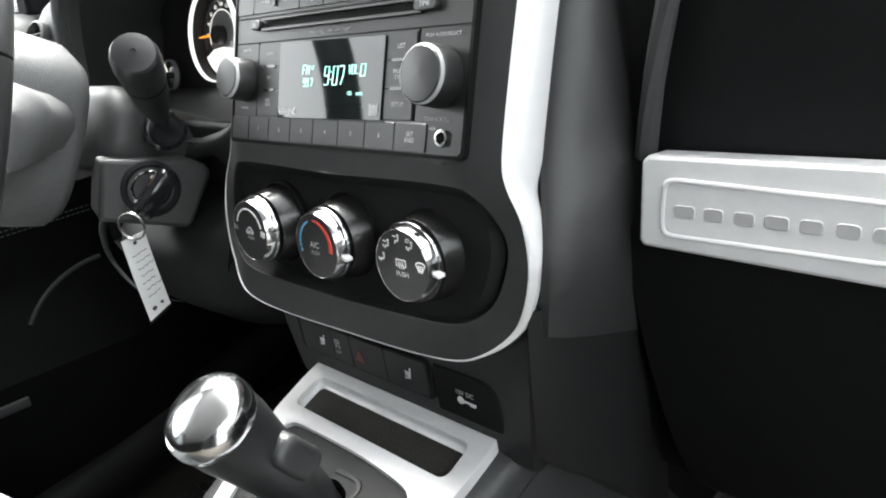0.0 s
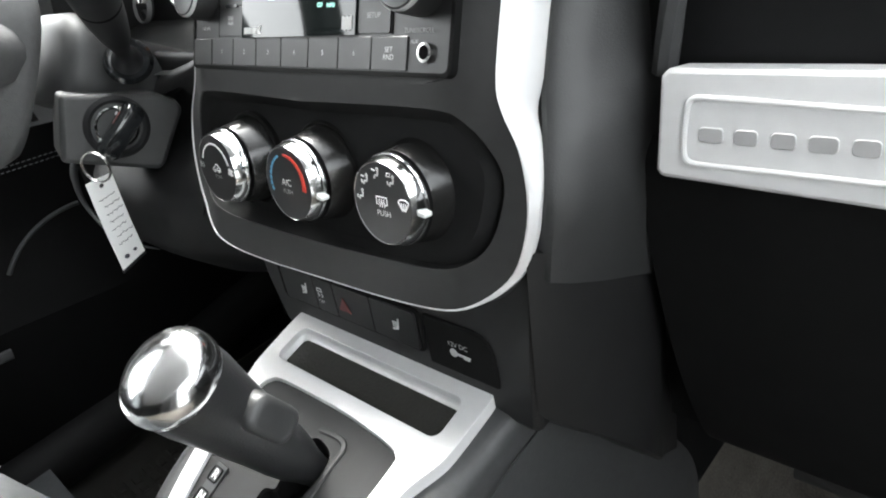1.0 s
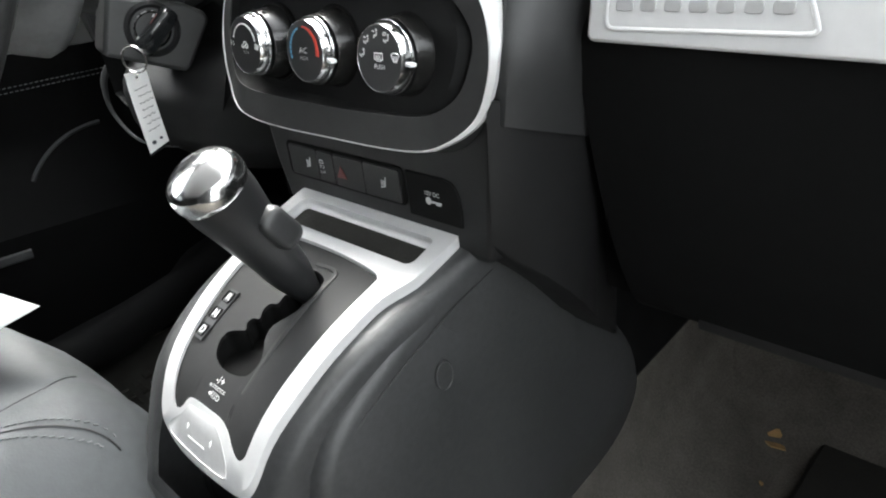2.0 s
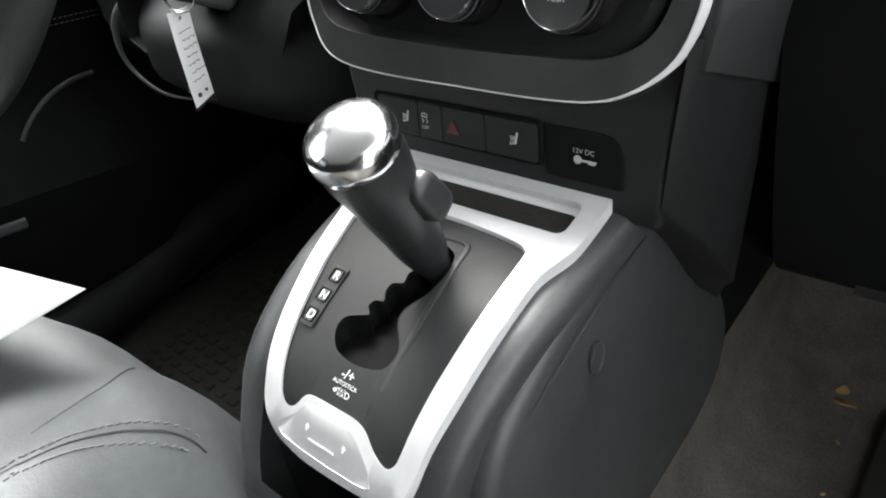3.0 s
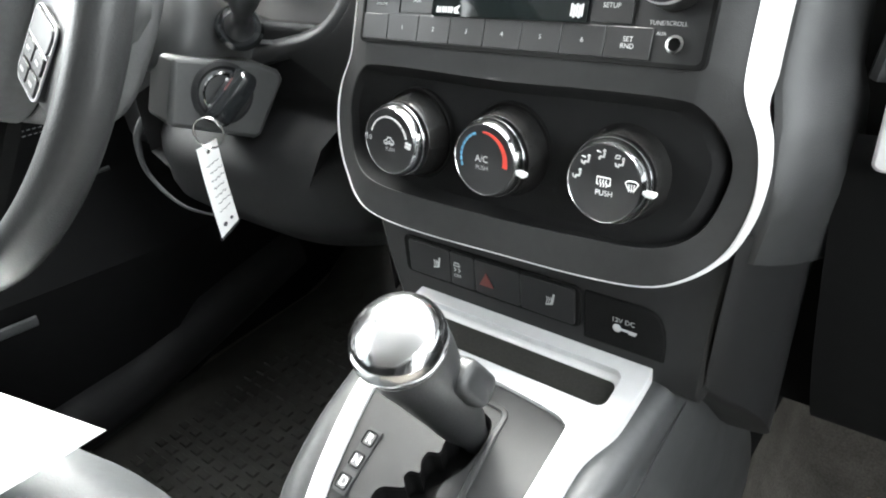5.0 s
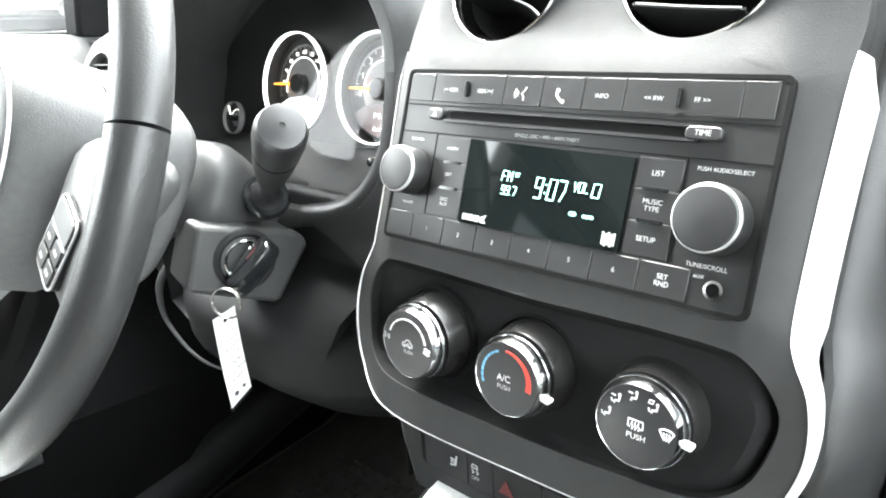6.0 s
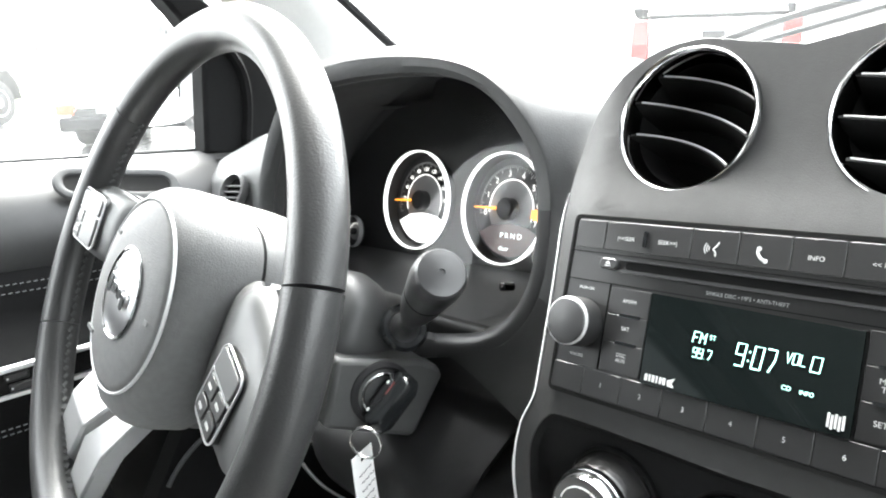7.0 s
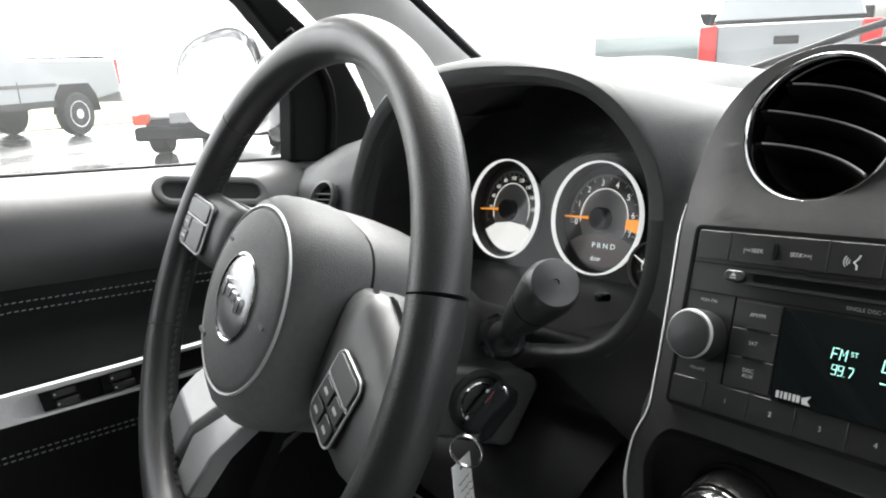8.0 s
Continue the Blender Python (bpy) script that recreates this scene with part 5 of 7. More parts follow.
write(soc, "12V DC", 0.068, 0.0012, 0.0028, 0.0043, M_WHITE_INK)
bm = B()
lathe(bm, [(0.0026, 0.0027), (0.0026, 0.003)], 14, Matrix.Translation((0.0645, -0.004, 0)))
box(bm, (0.071, -0.0042, 0.0028), (0.0105, 0.0012, 0.0004))
box(bm, (0.0735, -0.0052, 0.0028), (0.004, 0.0012, 0.0004))
part("key_mark", bm, M_WHITE_INK, soc)

# ---- centre console ----
CY = (-0.24, -0.2, -0.175, -0.16, -0.14, -0.11, -0.08, -0.04, 0.0, 0.03, 0.08)
CZ = (0.25, 0.325, 0.365, 0.386, 0.402, 0.417, 0.426, 0.434, 0.443, 0.447, 0.45)
cy_fine = [p[0] for p in curve(list(zip(CY, CZ, CZ)), 6)]
cz_fine = [p[1] for p in curve(list(zip(CY, CZ, CZ)), 6)]


def top_z(y):
    return lerp(y, cy_fine, cz_fine)


console = thing("centre_console", Matrix(), "black plastic centre console with silver shifter frame and side skirts", "centre console")


def half_w(y):
    return lerp(y, (-0.20, -0.19, -0.17, -0.154, -0.12, -0.07, 0.0, 0.08), (0.064, 0.074, 0.0825, 0.0855, 0.090, 0.095, 0.1, 0.102))


bm = B()
rings = []
for y in [*steps(0.10, -0.16, 22), -0.168, -0.175, -0.182, -0.188, -0.194, -0.199]:
    w, z = half_w(y), top_z(y) - 0.004
    base = lerp(y, (-0.199, -0.05, 0.1), (0.20, 0.0, 0.0))
    r = []
    for sg in (1, -1):
        q = [(w * 0.70, z - 0.004), (w * 0.76, z), (w - 0.012, z - 0.0005), (w - 0.005, z - 0.002), (w - 0.001, z - 0.006), (w + 0.0005, z - 0.012), (w + 0.0005, z - 0.03), (w - 0.004, max(0.14 + base * 0.5, z - 0.20))]
        r.append([(sg * a, y, b) for a, b in q])
    rings.append(r)
for sg in (0, 1):
    loft(bm, [r[sg] for r in rings], closed=False)
part("skirt", bm, M_SKIRT, console, smooth=50)
bm = B()
end = rings[-1]
loft(bm, [[*end[0], *end[1][::-1]], [(x * 0.98, -0.204, z - 0.01) for x, y, z in (*end[0], *end[1][::-1])]], cap0=False)
part("skirt_end", bm, M_SKIRT, console)
SIDE = curve([(0.0, 0.432, 0), (0.04, 0.409, 0), (0.09, 0.364, 0), (0.155, 0.295, 0), (0.197, 0.228, 0), (0.205, 0.170, 0), (0.178, 0.138, 0), (0.13, 0.124, 0), (0.02, 0.122, 0), (-0.10, 0.125, 0), (-0.155, 0.16, 0), (-0.165, 0.25, 0), (-0.15, 0.36, 0), (-0.09, 0.405, 0)], 4, True)
for sg in (1, -1):
    bm = B()
    rows = []
    for k, x in ((1.0, 0.070), (1.0, 0.090), (0.985, 0.0955), (0.95, 0.0985), (0.6, 0.1)):
        rows.append([(sg * x * lerp(p.y, (0.12, 0.40), (0.985, 0.99)), 0.02 + (p.x - 0.02) * k, 0.26 + (p.y - 0.26) * k) for p in SIDE])
    loft(bm, rows, cap0=False)
    part("side_panel", bm, M_SKIRT, console, "broad curved black side panel", smooth=60)
bm = B()
sweep(bm, curve([(0.1012, 0.012, 0.419), (0.1016, -0.02, 0.414), (0.1010, -0.058, 0.403), (0.0985, -0.105, 0.384), (0.094, -0.145, 0.357)], 5), 0.0006, 0.0006, 6)
part("skirt_seam", bm, M_PLASTIC, console)
bm = B()
loft(bm, [[(0.090, y, 0.24), (0.092, y, 0.135), (0.095, y, 0.105), (0.104, y, 0.076), (0.119, y, 0.054), (0.142, y, 0.040), (0.175, y, 0.032), (0.23, y, 0.0285)] for y in steps(-0.6, 0.45, 10)], closed=False)
part("tunnel_carpet", bm, M_CARPET, console)
bm = B()
box(bm, (0, 0.37, 0.295), (0.192, 0.46, 0.27))
part("tunnel", bm, M_MATT, console, "black tunnel cover", bevel=0.03)
bm = B()
loft(bm, [[(-0.095, y, 0.20), (-0.105, y, 0.16), (-0.12, y, 0.09), (-0.15, y, 0.045), (-0.20, y, 0.026)] for y in steps(-0.6, 0.45, 10)], closed=False)
part("tunnel_trim", bm, M_MATT, console)
bm = B()
box(bm, (0, -0.42, 0.13), (0.15, 0.45, 0.22))
part("rear_box", bm, M_PLASTIC, console, bevel=0.015)
bm = B()
lathe(bm, [(0.0095, -0.001), (0.0095, 0.0008), (0.0088, 0.0012), (0.0082, 0.0006), (0.001, 0.0006)], 28, Matrix.Translation((0.1000, -0.046, 0.368)) @ pose(0, 0, 0, 0, 90, 0) @ Matrix.Diagonal((1.25, 0.85, 1, 1)))
part("screw_cover", bm, M_SKIRT, console, "small oval screw cover")

FRAME_PTS = [(0.0, 0.004), (0.078, 0.004), (0.0848, 0.001), (0.0865, -0.006), (0.0858, -0.036), (0.0835, -0.047), (0.0795, -0.058), (0.0772, -0.070), (0.0772, -0.10), (0.0755, -0.137), (0.0715, -0.160), (0.0675, -0.1745), (0.060, -0.1815), (0.04, -0.1838), (0.0, -0.1848),
             (-0.022, -0.1840), (-0.040, -0.1815), (-0.0485, -0.1770), (-0.0525, -0.1690), (-0.0575, -0.1500), (-0.0652, -0.116), (-0.0735, -0.080), (-0.0770, -0.066), (-0.0815, -0.050), (-0.0845, -0.040), (-0.0865, -0.006), (-0.0848, 0.001), (-0.078, 0.004)]
FRAME = [(p.x, p.y) for p in curve([(x, y, 0) for x, y in FRAME_PTS], 3, True)]
GATE_PTS = [(0.0, -0.0445), (0.03, -0.0460), (0.0515, -0.0485), (0.0585, -0.0515), (0.0613, -0.0580), (0.0625, -0.10), (0.0603, -0.1446), (0.0568, -0.1670), (0.0528, -0.1727), (0.0470, -0.1735), (0.0384, -0.1708), (0.0315, -0.1672), (0.0240, -0.1655), (0.0120, -0.1652),
            (-0.0100, -0.1655), (-0.0175, -0.1670), (-0.0230, -0.1712), (-0.0285, -0.1728), (-0.0345, -0.1712), (-0.0390, -0.1660), (-0.0448, -0.1480), (-0.0524, -0.1124), (-0.0615, -0.0740), (-0.0635, -0.0570), (-0.0605, -0.0490), (-0.050, -0.0455)]
GATE = [(p.x, p.y) for p in curve([(x, y, 0) for x, y in GATE_PTS], 3, True)]
bm = B()
plate(bm, FRAME, [GATE, rrect(0.146, 0.026, 0.006, 4, 0.0, -0.0215)], lambda x, y: (x, y, top_z(y) + 0.0035), (0, 0.0, -0.008), 0.012)
part("shifter_frame", bm, M_SILVER, console, "satin silver shifter frame", bevel=0.0025, seg=3)
# tray behind the shifter
bm = B()
tr = rrect(0.147, 0.027, 0.006, 4, 0.0, -0.0215)
loft(bm, [[(x, y, top_z(y) + 0.002) for x, y in tr], [(x * 0.99, -0.0215 + (y + 0.0215) * 0.95, top_z(y) - 0.002) for x, y in tr], [(x * 0.965, -0.0220 + (y + 0.0215) * 0.84, top_z(y) - 0.0045) for x, y in tr]], cap0=False)
part("tray_wall", bm, M_SILVER, console, "silver tray wall")
bm = B()
tm = rrect(0.140, 0.0212, 0.004, 4, 0.0, -0.0221)
loft(bm, [[(x, y, top_z(y) - d) for x, y in tm] for d in (0.0055, 0.0036)])
part("tray_mat", bm, M_MAT, console, "black tray liner")

SLOT = [(0.004, -0.0635), (0.016, -0.0650), (0.0225, -0.0700), (0.0248, -0.0812), (0.0240, -0.0970), (0.0172, -0.1095), (0.0180, -0.1180), (0.0260, -0.1270), (0.0285, -0.1335), (0.0245, -0.1420), (0.0073, -0.1455), (-0.0100, -0.1430), (-0.0180, -0.1345), (-0.0165, -0.1270),
        (-0.0085, -0.1232), (-0.0025, -0.1205), (-0.0062, -0.1168), (-0.0045, -0.1125), (0.0012, -0.1107), (-0.0022, -0.1050), (-0.0014, -0.0993), (0.0048, -0.0967), (0.0035, -0.0900), (0.0068, -0.0850), (0.0040, -0.0780), (0.0005, -0.0700)]
SLOT = [(p.x, p.y) for p in curve([(x, y, 0) for x, y in SLOT], 3, True)]
bm = B()
plate(bm, [(0.004 + (x - 0.004) * 1.006, y) for x, y in GATE], [SLOT], lambda x, y: (x, y, top_z(y) + 0.0005), (0, 0, -0.003), 0.012)
gate = part("gate_plate", bm, M_GATE, console, "matt black shift gate plate")
bm = B()
loft(bm, [[(x, y, top_z(y) + 0.0004) for x, y in SLOT], [(x, y, top_z(y) - 0.022) for x, y in SLOT]], cap0=False, cap1=False)
part("gate_wall", bm, M_PIT, console)
bm = B()
gf = rrect(0.056, 0.094, 0.01, 5, 0.006, -0.105)
loft(bm, [[(x, y, top_z(y) - 0.0135) for x, y in gf], [(x, y, top_z(y) - 0.011) for x, y in gf]])
part("gate_floor", bm, M_PIT, console, "black slider under the gate")
bm = B()
sweep(bm, curve([(0.002, -0.0585, top_z(-0.0585) + 0.0008), (0.018, -0.0575, top_z(-0.0575) + 0.0008), (0.0255, -0.061, top_z(-0.061) + 0.001), (0.0268, -0.07, top_z(-0.07) + 0.001), (0.029, -0.09, top_z(-0.09) + 0.001), (0.0315, -0.12, top_z(-0.12) + 0.001), (0.031, -0.150, top_z(-0.15) + 0.0)], 4), 0.0020, 0.0011, 8)
part("gate_ridge", bm, M_FACE, console)
bm = B()
GM = Matrix.Translation((-0.0385, -0.1218, top_z(-0.1215) + 0.0014)) @ pose(0, 0, 0, 25, 0, 0)
box(bm, (0, 0, -0.0005), (0.0104, 0.0405, 0.0009), GM)
ind = part("gear_indicator", bm, M_KNOB, console, "dark gear indicator strip")
for k, s in enumerate("RND"):
    bm = B()
    prism(bm, rrect(0.0062, 0.0068, 0.0012, 3, 0, 0.0138 - 0.0138 * k), 0.0004, 0.0009, GM)
    w = part("window", bm, M_LETTER, ind, "grey letter window")
    bm = B()
    sweep(bm, [(x, y, 0.0012) for x, y in rrect(0.0080, 0.0086, 0.0014, 3, 0, 0.0138 - 0.0138 * k)], 0.0003, 0.0006, 6, True, m=GM)
    part("window_frame", bm, M_PIT, w)
    write(w, s, 0, 0.0138 - 0.0138 * k, 0.001, 0.0078, M_BRIGHT, GM)
for s, x, y, sz in (("-/+", 0.0065, -0.1515, 0.0080),):
    TM = Matrix.Translation((x, y, top_z(y) + 0.0016)) @ pose(0, 0, 0, 38, 0, 0)
    write(gate, s, 0, 0, 0, sz, M_BRIGHT, TM)
for body, x, y, sz in (("AUTOSTICK", 0.0070, -0.1555, 0.0034), ("HOLD\nFOR", 0.0062, -0.1590, 0.0026), ("D", 0.0110, -0.1592, 0.0052)):
    TM = Matrix.Translation((x, y, top_z(y) + 0.0018)) @ pose(0, 0, 0, 44, 0, 0)
    write(gate, body, 0, 0, 0, sz, M_BRIGHT, TM)
bm = B()
TM = Matrix.Translation((0.0018, -0.1590, top_z(-0.1590) + 0.0018)) @ pose(0, 0, 0, 44, 0, 0)
prism(bm, [(0.0015, 0.0), (-0.0002, 0.0014), (-0.0002, 0.0006), (-0.0013, 0.0006), (-0.0013, -0.0006), (-0.0002, -0.0006), (-0.0002, -0.0014)], 0, 0.0003, TM)
part("arrow_mark", bm, M_BRIGHT, gate)
bm = B()
KP = curve([(-0.0215, -0.1742, 0), (-0.0150, -0.1700, 0), (-0.0085, -0.1688, 0), (0.0143, -0.1686, 0), (0.0215, -0.1696, 0), (0.0290, -0.1728, 0), (0.0365, -0.1768, 0), (0.0405, -0.1800, 0), (0.0390, -0.1834, 0), (0.0045, -0.1842, 0), (-0.028, -0.1832, 0), (-0.0330, -0.1800, 0)], 3, True)
loft(bm, [[(p.x, p.y, top_z(p.y) + 0.0030) for p in KP], [(p.x, p.y, top_z(p.y) + 0.0046) for p in KP], [(0.004 + (p.x - 0.004) * 0.965, -0.177 + (p.y + 0.177) * 0.93, top_z(p.y) + 0.0044) for p in KP]])
keyp = part("shifter_key_plate", bm, M_SILVER_DULL, console, "smooth grey plate set into the frame")
TM = Matrix.Translation((0.0035, -0.1775, top_z(-0.1775) + 0.0052)) @ pose(0, 0, 0, 57, 0, 0)
bm = B()
for k in range(8):
    box(bm, (-0.0095 + k * 0.0026, -0.0038, 0), (0.0019, 0.0008, 0.0004), TM)
part("dash_mark", bm, M_BRIGHT, keyp)
for x in (-0.0135, 0.0160):
    bm = B()
    prism(bm, [(x - 0.0016, 0.0022), (x, 0.0042), (x + 0.0016, 0.0022), (x + 0.0006, 0.0022), (x + 0.0006, 0.0002), (x - 0.0006, 0.0002), (x - 0.0006, 0.0022)], 0, 0.0004, TM)
    part("arrow_mark", bm, M_BRIGHT, keyp)

# ---- shift lever ----
BASE, TIP = Vector((0.0125, -0.0745, 0.418)), Vector((0.0165, -0.1195, 0.522))
axis = (TIP - BASE).normalized()
LM = Matrix.Translation(BASE) @ axis.to_track_quat("Z", "Y").to_matrix().to_4x4()
LEN = (TIP - BASE).length
shifter = thing("shift_lever", LM, "black leather shift knob with a chrome cap on the lever", "gear shifter")
bm = B()
lathe(bm, [(0.0080, -0.03), (0.0084, 0.0), (0.0105, 0.012), (0.0135, 0.024), (0.0152, 0.036), (0.0160, 0.048), (0.0176, 0.062), (0.0200, LEN - 0.030), (0.0222, LEN - 0.014), (0.0226, LEN - 0.004)], 40)
part("grip", bm, M_GRIP, shifter, "black leather grip")
bm = B()
lathe(bm, [(0.0222, LEN - 0.005), (0.0234, LEN - 0.002), (0.0238, LEN + 0.002), (0.0233, LEN + 0.006), (0.0218, LEN + 0.0092), (0.0182, LEN + 0.0125), (0.0115, LEN + 0.0148), (0.005, LEN + 0.0157), (0.0004, LEN + 0.0159)], 56)
part("cap", bm, M_CAP, shifter, "polished chrome cap")
bm = B()
BTN = Matrix.Translation((0.0165, 0.007, 0.0715)) @ pose(0, 0, 0, 0, 82, 0) @ pose(0, 0, 0, 0, 0, 6)
loft(bm, [[(x * k, y * k, z) for x, y in rrect(0.030, 0.019, 0.007, 5)] for k, z in ((1.0, -0.010), (1.0, 0.004), (0.96, 0.0072), (0.86, 0.0092), (0.6, 0.0102))], cap0=False)
ob = part("release_button", bm, M_PLASTIC, shifter, "rounded grey thumb button", smooth=70)
ob.matrix_basis = BTN

# ---- steering wheel ----
TILT = radians(28)
WM = frame_of((-0.331, -0.1215, 0.6755), TILT) @ pose(0, 0, 0, 0, 1.0, -16)
wheel = thing("steering_wheel", WM, "black leather steering wheel with grey spokes, turned slightly", "steering wheel")
R = 0.1852


def rim_arc(a0, a1, n):
    return [(R * math.cos(radians(a)), R * math.sin(radians(a)), 0) for a in steps(a0, a1, n)]


arcs = ((26, 150), (150, 212), (212, 386))
for a0, a1 in arcs:
    bm = B()
    sweep(bm, rim_arc(a0 + 0.2, a1 - 0.2, max(8, int((a1 - a0) / 3))), 0.0158, 0.0148, 20, up=(0, 0, 1))
    part("rim_section", bm, M_LEATHER, wheel)
bm = B()
for a in np.arange(150, 262, 2.2):
    m = Matrix.Rotation(radians(a), 4, "Z") @ Matrix.Translation((R - 0.0152, 0, -0.004)) @ pose(0, 0, 0, 35, 0, 0)
    box(bm, (0, 0, 0), (0.0026, 0.0044, 0.0022), m)
part("rim_stitching", bm, M_SKIRT, wheel, "dark lacing on the inner rim")
bm = B()
PADO = [(0.0, 0.078), (0.041, 0.073), (0.064, 0.054), (0.072, 0.020), (0.071, -0.02), (0.063, -0.055), (0.041, -0.081), (0.0, -0.09)]
pd = [(p.x, p.y) for p in curve([(x, y, 0) for x, y in PADO], 4)]
pd = pd + [(-x, y) for x, y in pd[-2:0:-1]]
loft(bm, [[(x * k * 0.88, y * k * 0.95, z) for x, y in pd] for k, z in ((0.985, -0.0365), (1.0, -0.034), (1.0, -0.014), (0.985, -0.004), (0.955, 0.003), (0.90, 0.0095), (0.82, 0.0130), (0.7, 0.0155))])
hub = part("airbag_cover", bm, M_HUB, wheel, "grained black airbag cover", smooth=60)
bm = B()
sweep(bm, [(0.061 * math.cos(a), 0.064 * math.sin(a), 0.0148) for a in steps(0, math.tau, 73)[:-1]], 0.0010, 0.0013, 8, True)
part("cover_ring", bm, M_SILVER_DULL, hub, "thin grey ring")
bm = B()
lathe(bm, [(0.060, 0.0130), (0.0585, 0.0160), (0.056, 0.0172), (0.04, 0.0190), (0.031, 0.0196)], 56, Matrix.Diagonal((1, 1.05, 1, 1)))
part("cover_centre", bm, M_HUB, hub)
bm = B()
lathe(bm, [(0.0300, 0.0190), (0.0303, 0.0208), (0.0290, 0.0214), (0.0280, 0.0205)], 48, cap=False)
part("emblem_ring", bm, M_RIM, hub, "smoked chrome emblem ring")
bm = B()
lathe(bm, [(0.0285, 0.0198), (0.027, 0.0207), (0.012, 0.0221), (0.0005, 0.0223)], 40, cap=False)
emb = part("emblem", bm, M_EMBLEM, hub, "round satin emblem disc")
bm = B()
for k, (w, h) in enumerate(((0.0055, 0.014), (0.008, 0.008), (0.008, 0.008), (0.007, 0.011))):
    prism(bm, rrect(w, h, 0.0026, 4, -0.0140 + k * 0.0093, 0.001 if k < 3 else -0.001), 0.0210, 0.0242)
part("emblem_shape", bm, M_CHROME, emb, "raised bright emblem shape", bevel=0.0006)
for x, y, w in ((0.046, 0.001, 0.006), (-0.045, 0.026, 0.006), (-0.036, -0.043, 0.012)):
    bm = B()
    prism(bm, rrect(w, 0.0028, 0.0008, 2, x, y), 0.0170, 0.0190)
    part("moulded_mark", bm, M_HUB, hub, "faint moulded mark")
bm = B()
loft(bm, [[(x * k * 0.88, y * k * 0.95, z) for x, y in pd] for k, z in ((0.955, -0.0362), (0.955, -0.0405))])
part("cover_seam", bm, M_PIT, wheel, "dark seam behind the cover")

def spoke(sg):
    """Side spoke with its switch pod let into it."""
    bm = B()
    rows, back = [], []
    for u in steps(0, 1, 19):
        x = sg * (0.060 + u * 0.114)
        if sg > 0:
            up = lerp(u, (0, 0.22, 0.36, 0.6, 0.8, 1), (0.046, 0.050, 0.0575, 0.047, 0.036, 0.026))
            dn = lerp(u, (0, 0.25, 0.5, 0.7, 1), (0.040, 0.030, 0.036, 0.038, 0.030))
            zt = lerp(u, (0, 0.12, 0.3, 0.6, 1), (-0.022, -0.014, -0.006, -0.004, 0.002))
        else:
            up = lerp(u, (0, 0.25, 0.38, 0.6, 1), (0.040, 0.037, 0.035, 0.033, 0.026))
            dn = lerp(u, (0, 0.25, 0.38, 0.7, 1), (0.030, 0.022, 0.023, 0.028, 0.032))
            zt = lerp(u, (0, 0.25, 0.36, 0.6, 1), (-0.022, -0.014, 0.002, 0.0065, 0.0075))
        rows.append([(x, up, zt - 0.016), (x, up - 0.0015, zt - 0.009), (x, up - 0.006, zt - 0.004), (x, up - 0.013, zt - 0.001), (x, up * 0.4, zt), (x, 0.0, zt), (x, -dn * 0.6, zt - 0.001), (x, -dn + 0.003, zt - 0.004), (x, -dn, zt - 0.012), (x, -dn * 0.7, zt - 0.022), (x, up * 0.6, zt - 0.022)])
        if u < 0.7:
            d = 0.050 * max(0.03, 1 - (u / 0.7) ** 1.5) ** 0.8
            back.append([(x, up - 0.001, zt - 0.0205), (x, up - 0.001, zt - 0.022 - d * 0.25), (x, up - 0.003, zt - 0.022 - d * 0.55), (x, up - 0.008, zt - 0.022 - d * 0.8), (x, up - 0.016, zt - 0.022 - d * 0.95), (x, up * 0.45, zt - 0.022 - d), (x, 0.004, zt - 0.022 - d * 0.9), (x, 0.002, zt - 0.024)])
    loft(bm, rows)
    part("side_spoke", bm, M_SPOKE_DARK, wheel, "dark satin side spoke", bevel=0.002, seg=2, smooth=70)
    bm = B()
    loft(bm, back)
    part("spoke_back", bm, M_HUB, wheel, "smooth grey cover behind the spoke", smooth=60)
    PM = Matrix.Translation((0.1185, -0.0028, -0.0032) if sg > 0 else (-0.1490, 0.0007, 0.0076)) @ pose(0, 0, 0, 0, -4 if sg > 0 else 2, -11 if sg > 0 else 6)
    w, h = (0.036, 0.047) if sg > 0 else (0.051, 0.043)
    bm = B()
    prism(bm, rrect(w, h, 0.007, 5), -0.010, 0.0014, PM)
    pod = part("switch_pod", bm, M_BUTTON, wheel, "satin black switch pod with a silver outline", bevel=0.0006)
    bm = B()
    sweep(bm, [(x, y, 0.0014) for x, y in rrect(w, h, 0.007, 5)], 0.0006, 0.0008, 6, True, m=PM)
    part("pod_rim", bm, M_SILVER_DULL, pod, "thin bright outline")
    bm = B()
    prism(bm, rrect(w * 0.90, h * 0.33, 0.003, 4, 0, h * 0.29), 0.001, 0.0030, PM)
    part("pod_button", bm, M_SPOKE_DARK, pod, "smooth grey upper button", bevel=0.0008)
    bm = B()
    box(bm, (0, h * 0.105, 0.0018), (w * 0.94, 0.0012, 0.0014), PM)
    part("pod_bar", bm, M_SILVER_DULL, pod, "bright dividing bar")
    lay = ((-0.23, 0.41), (0.23, 0.41)) if sg > 0 else ((-0.31, 0.25), (0.14, 0.58))
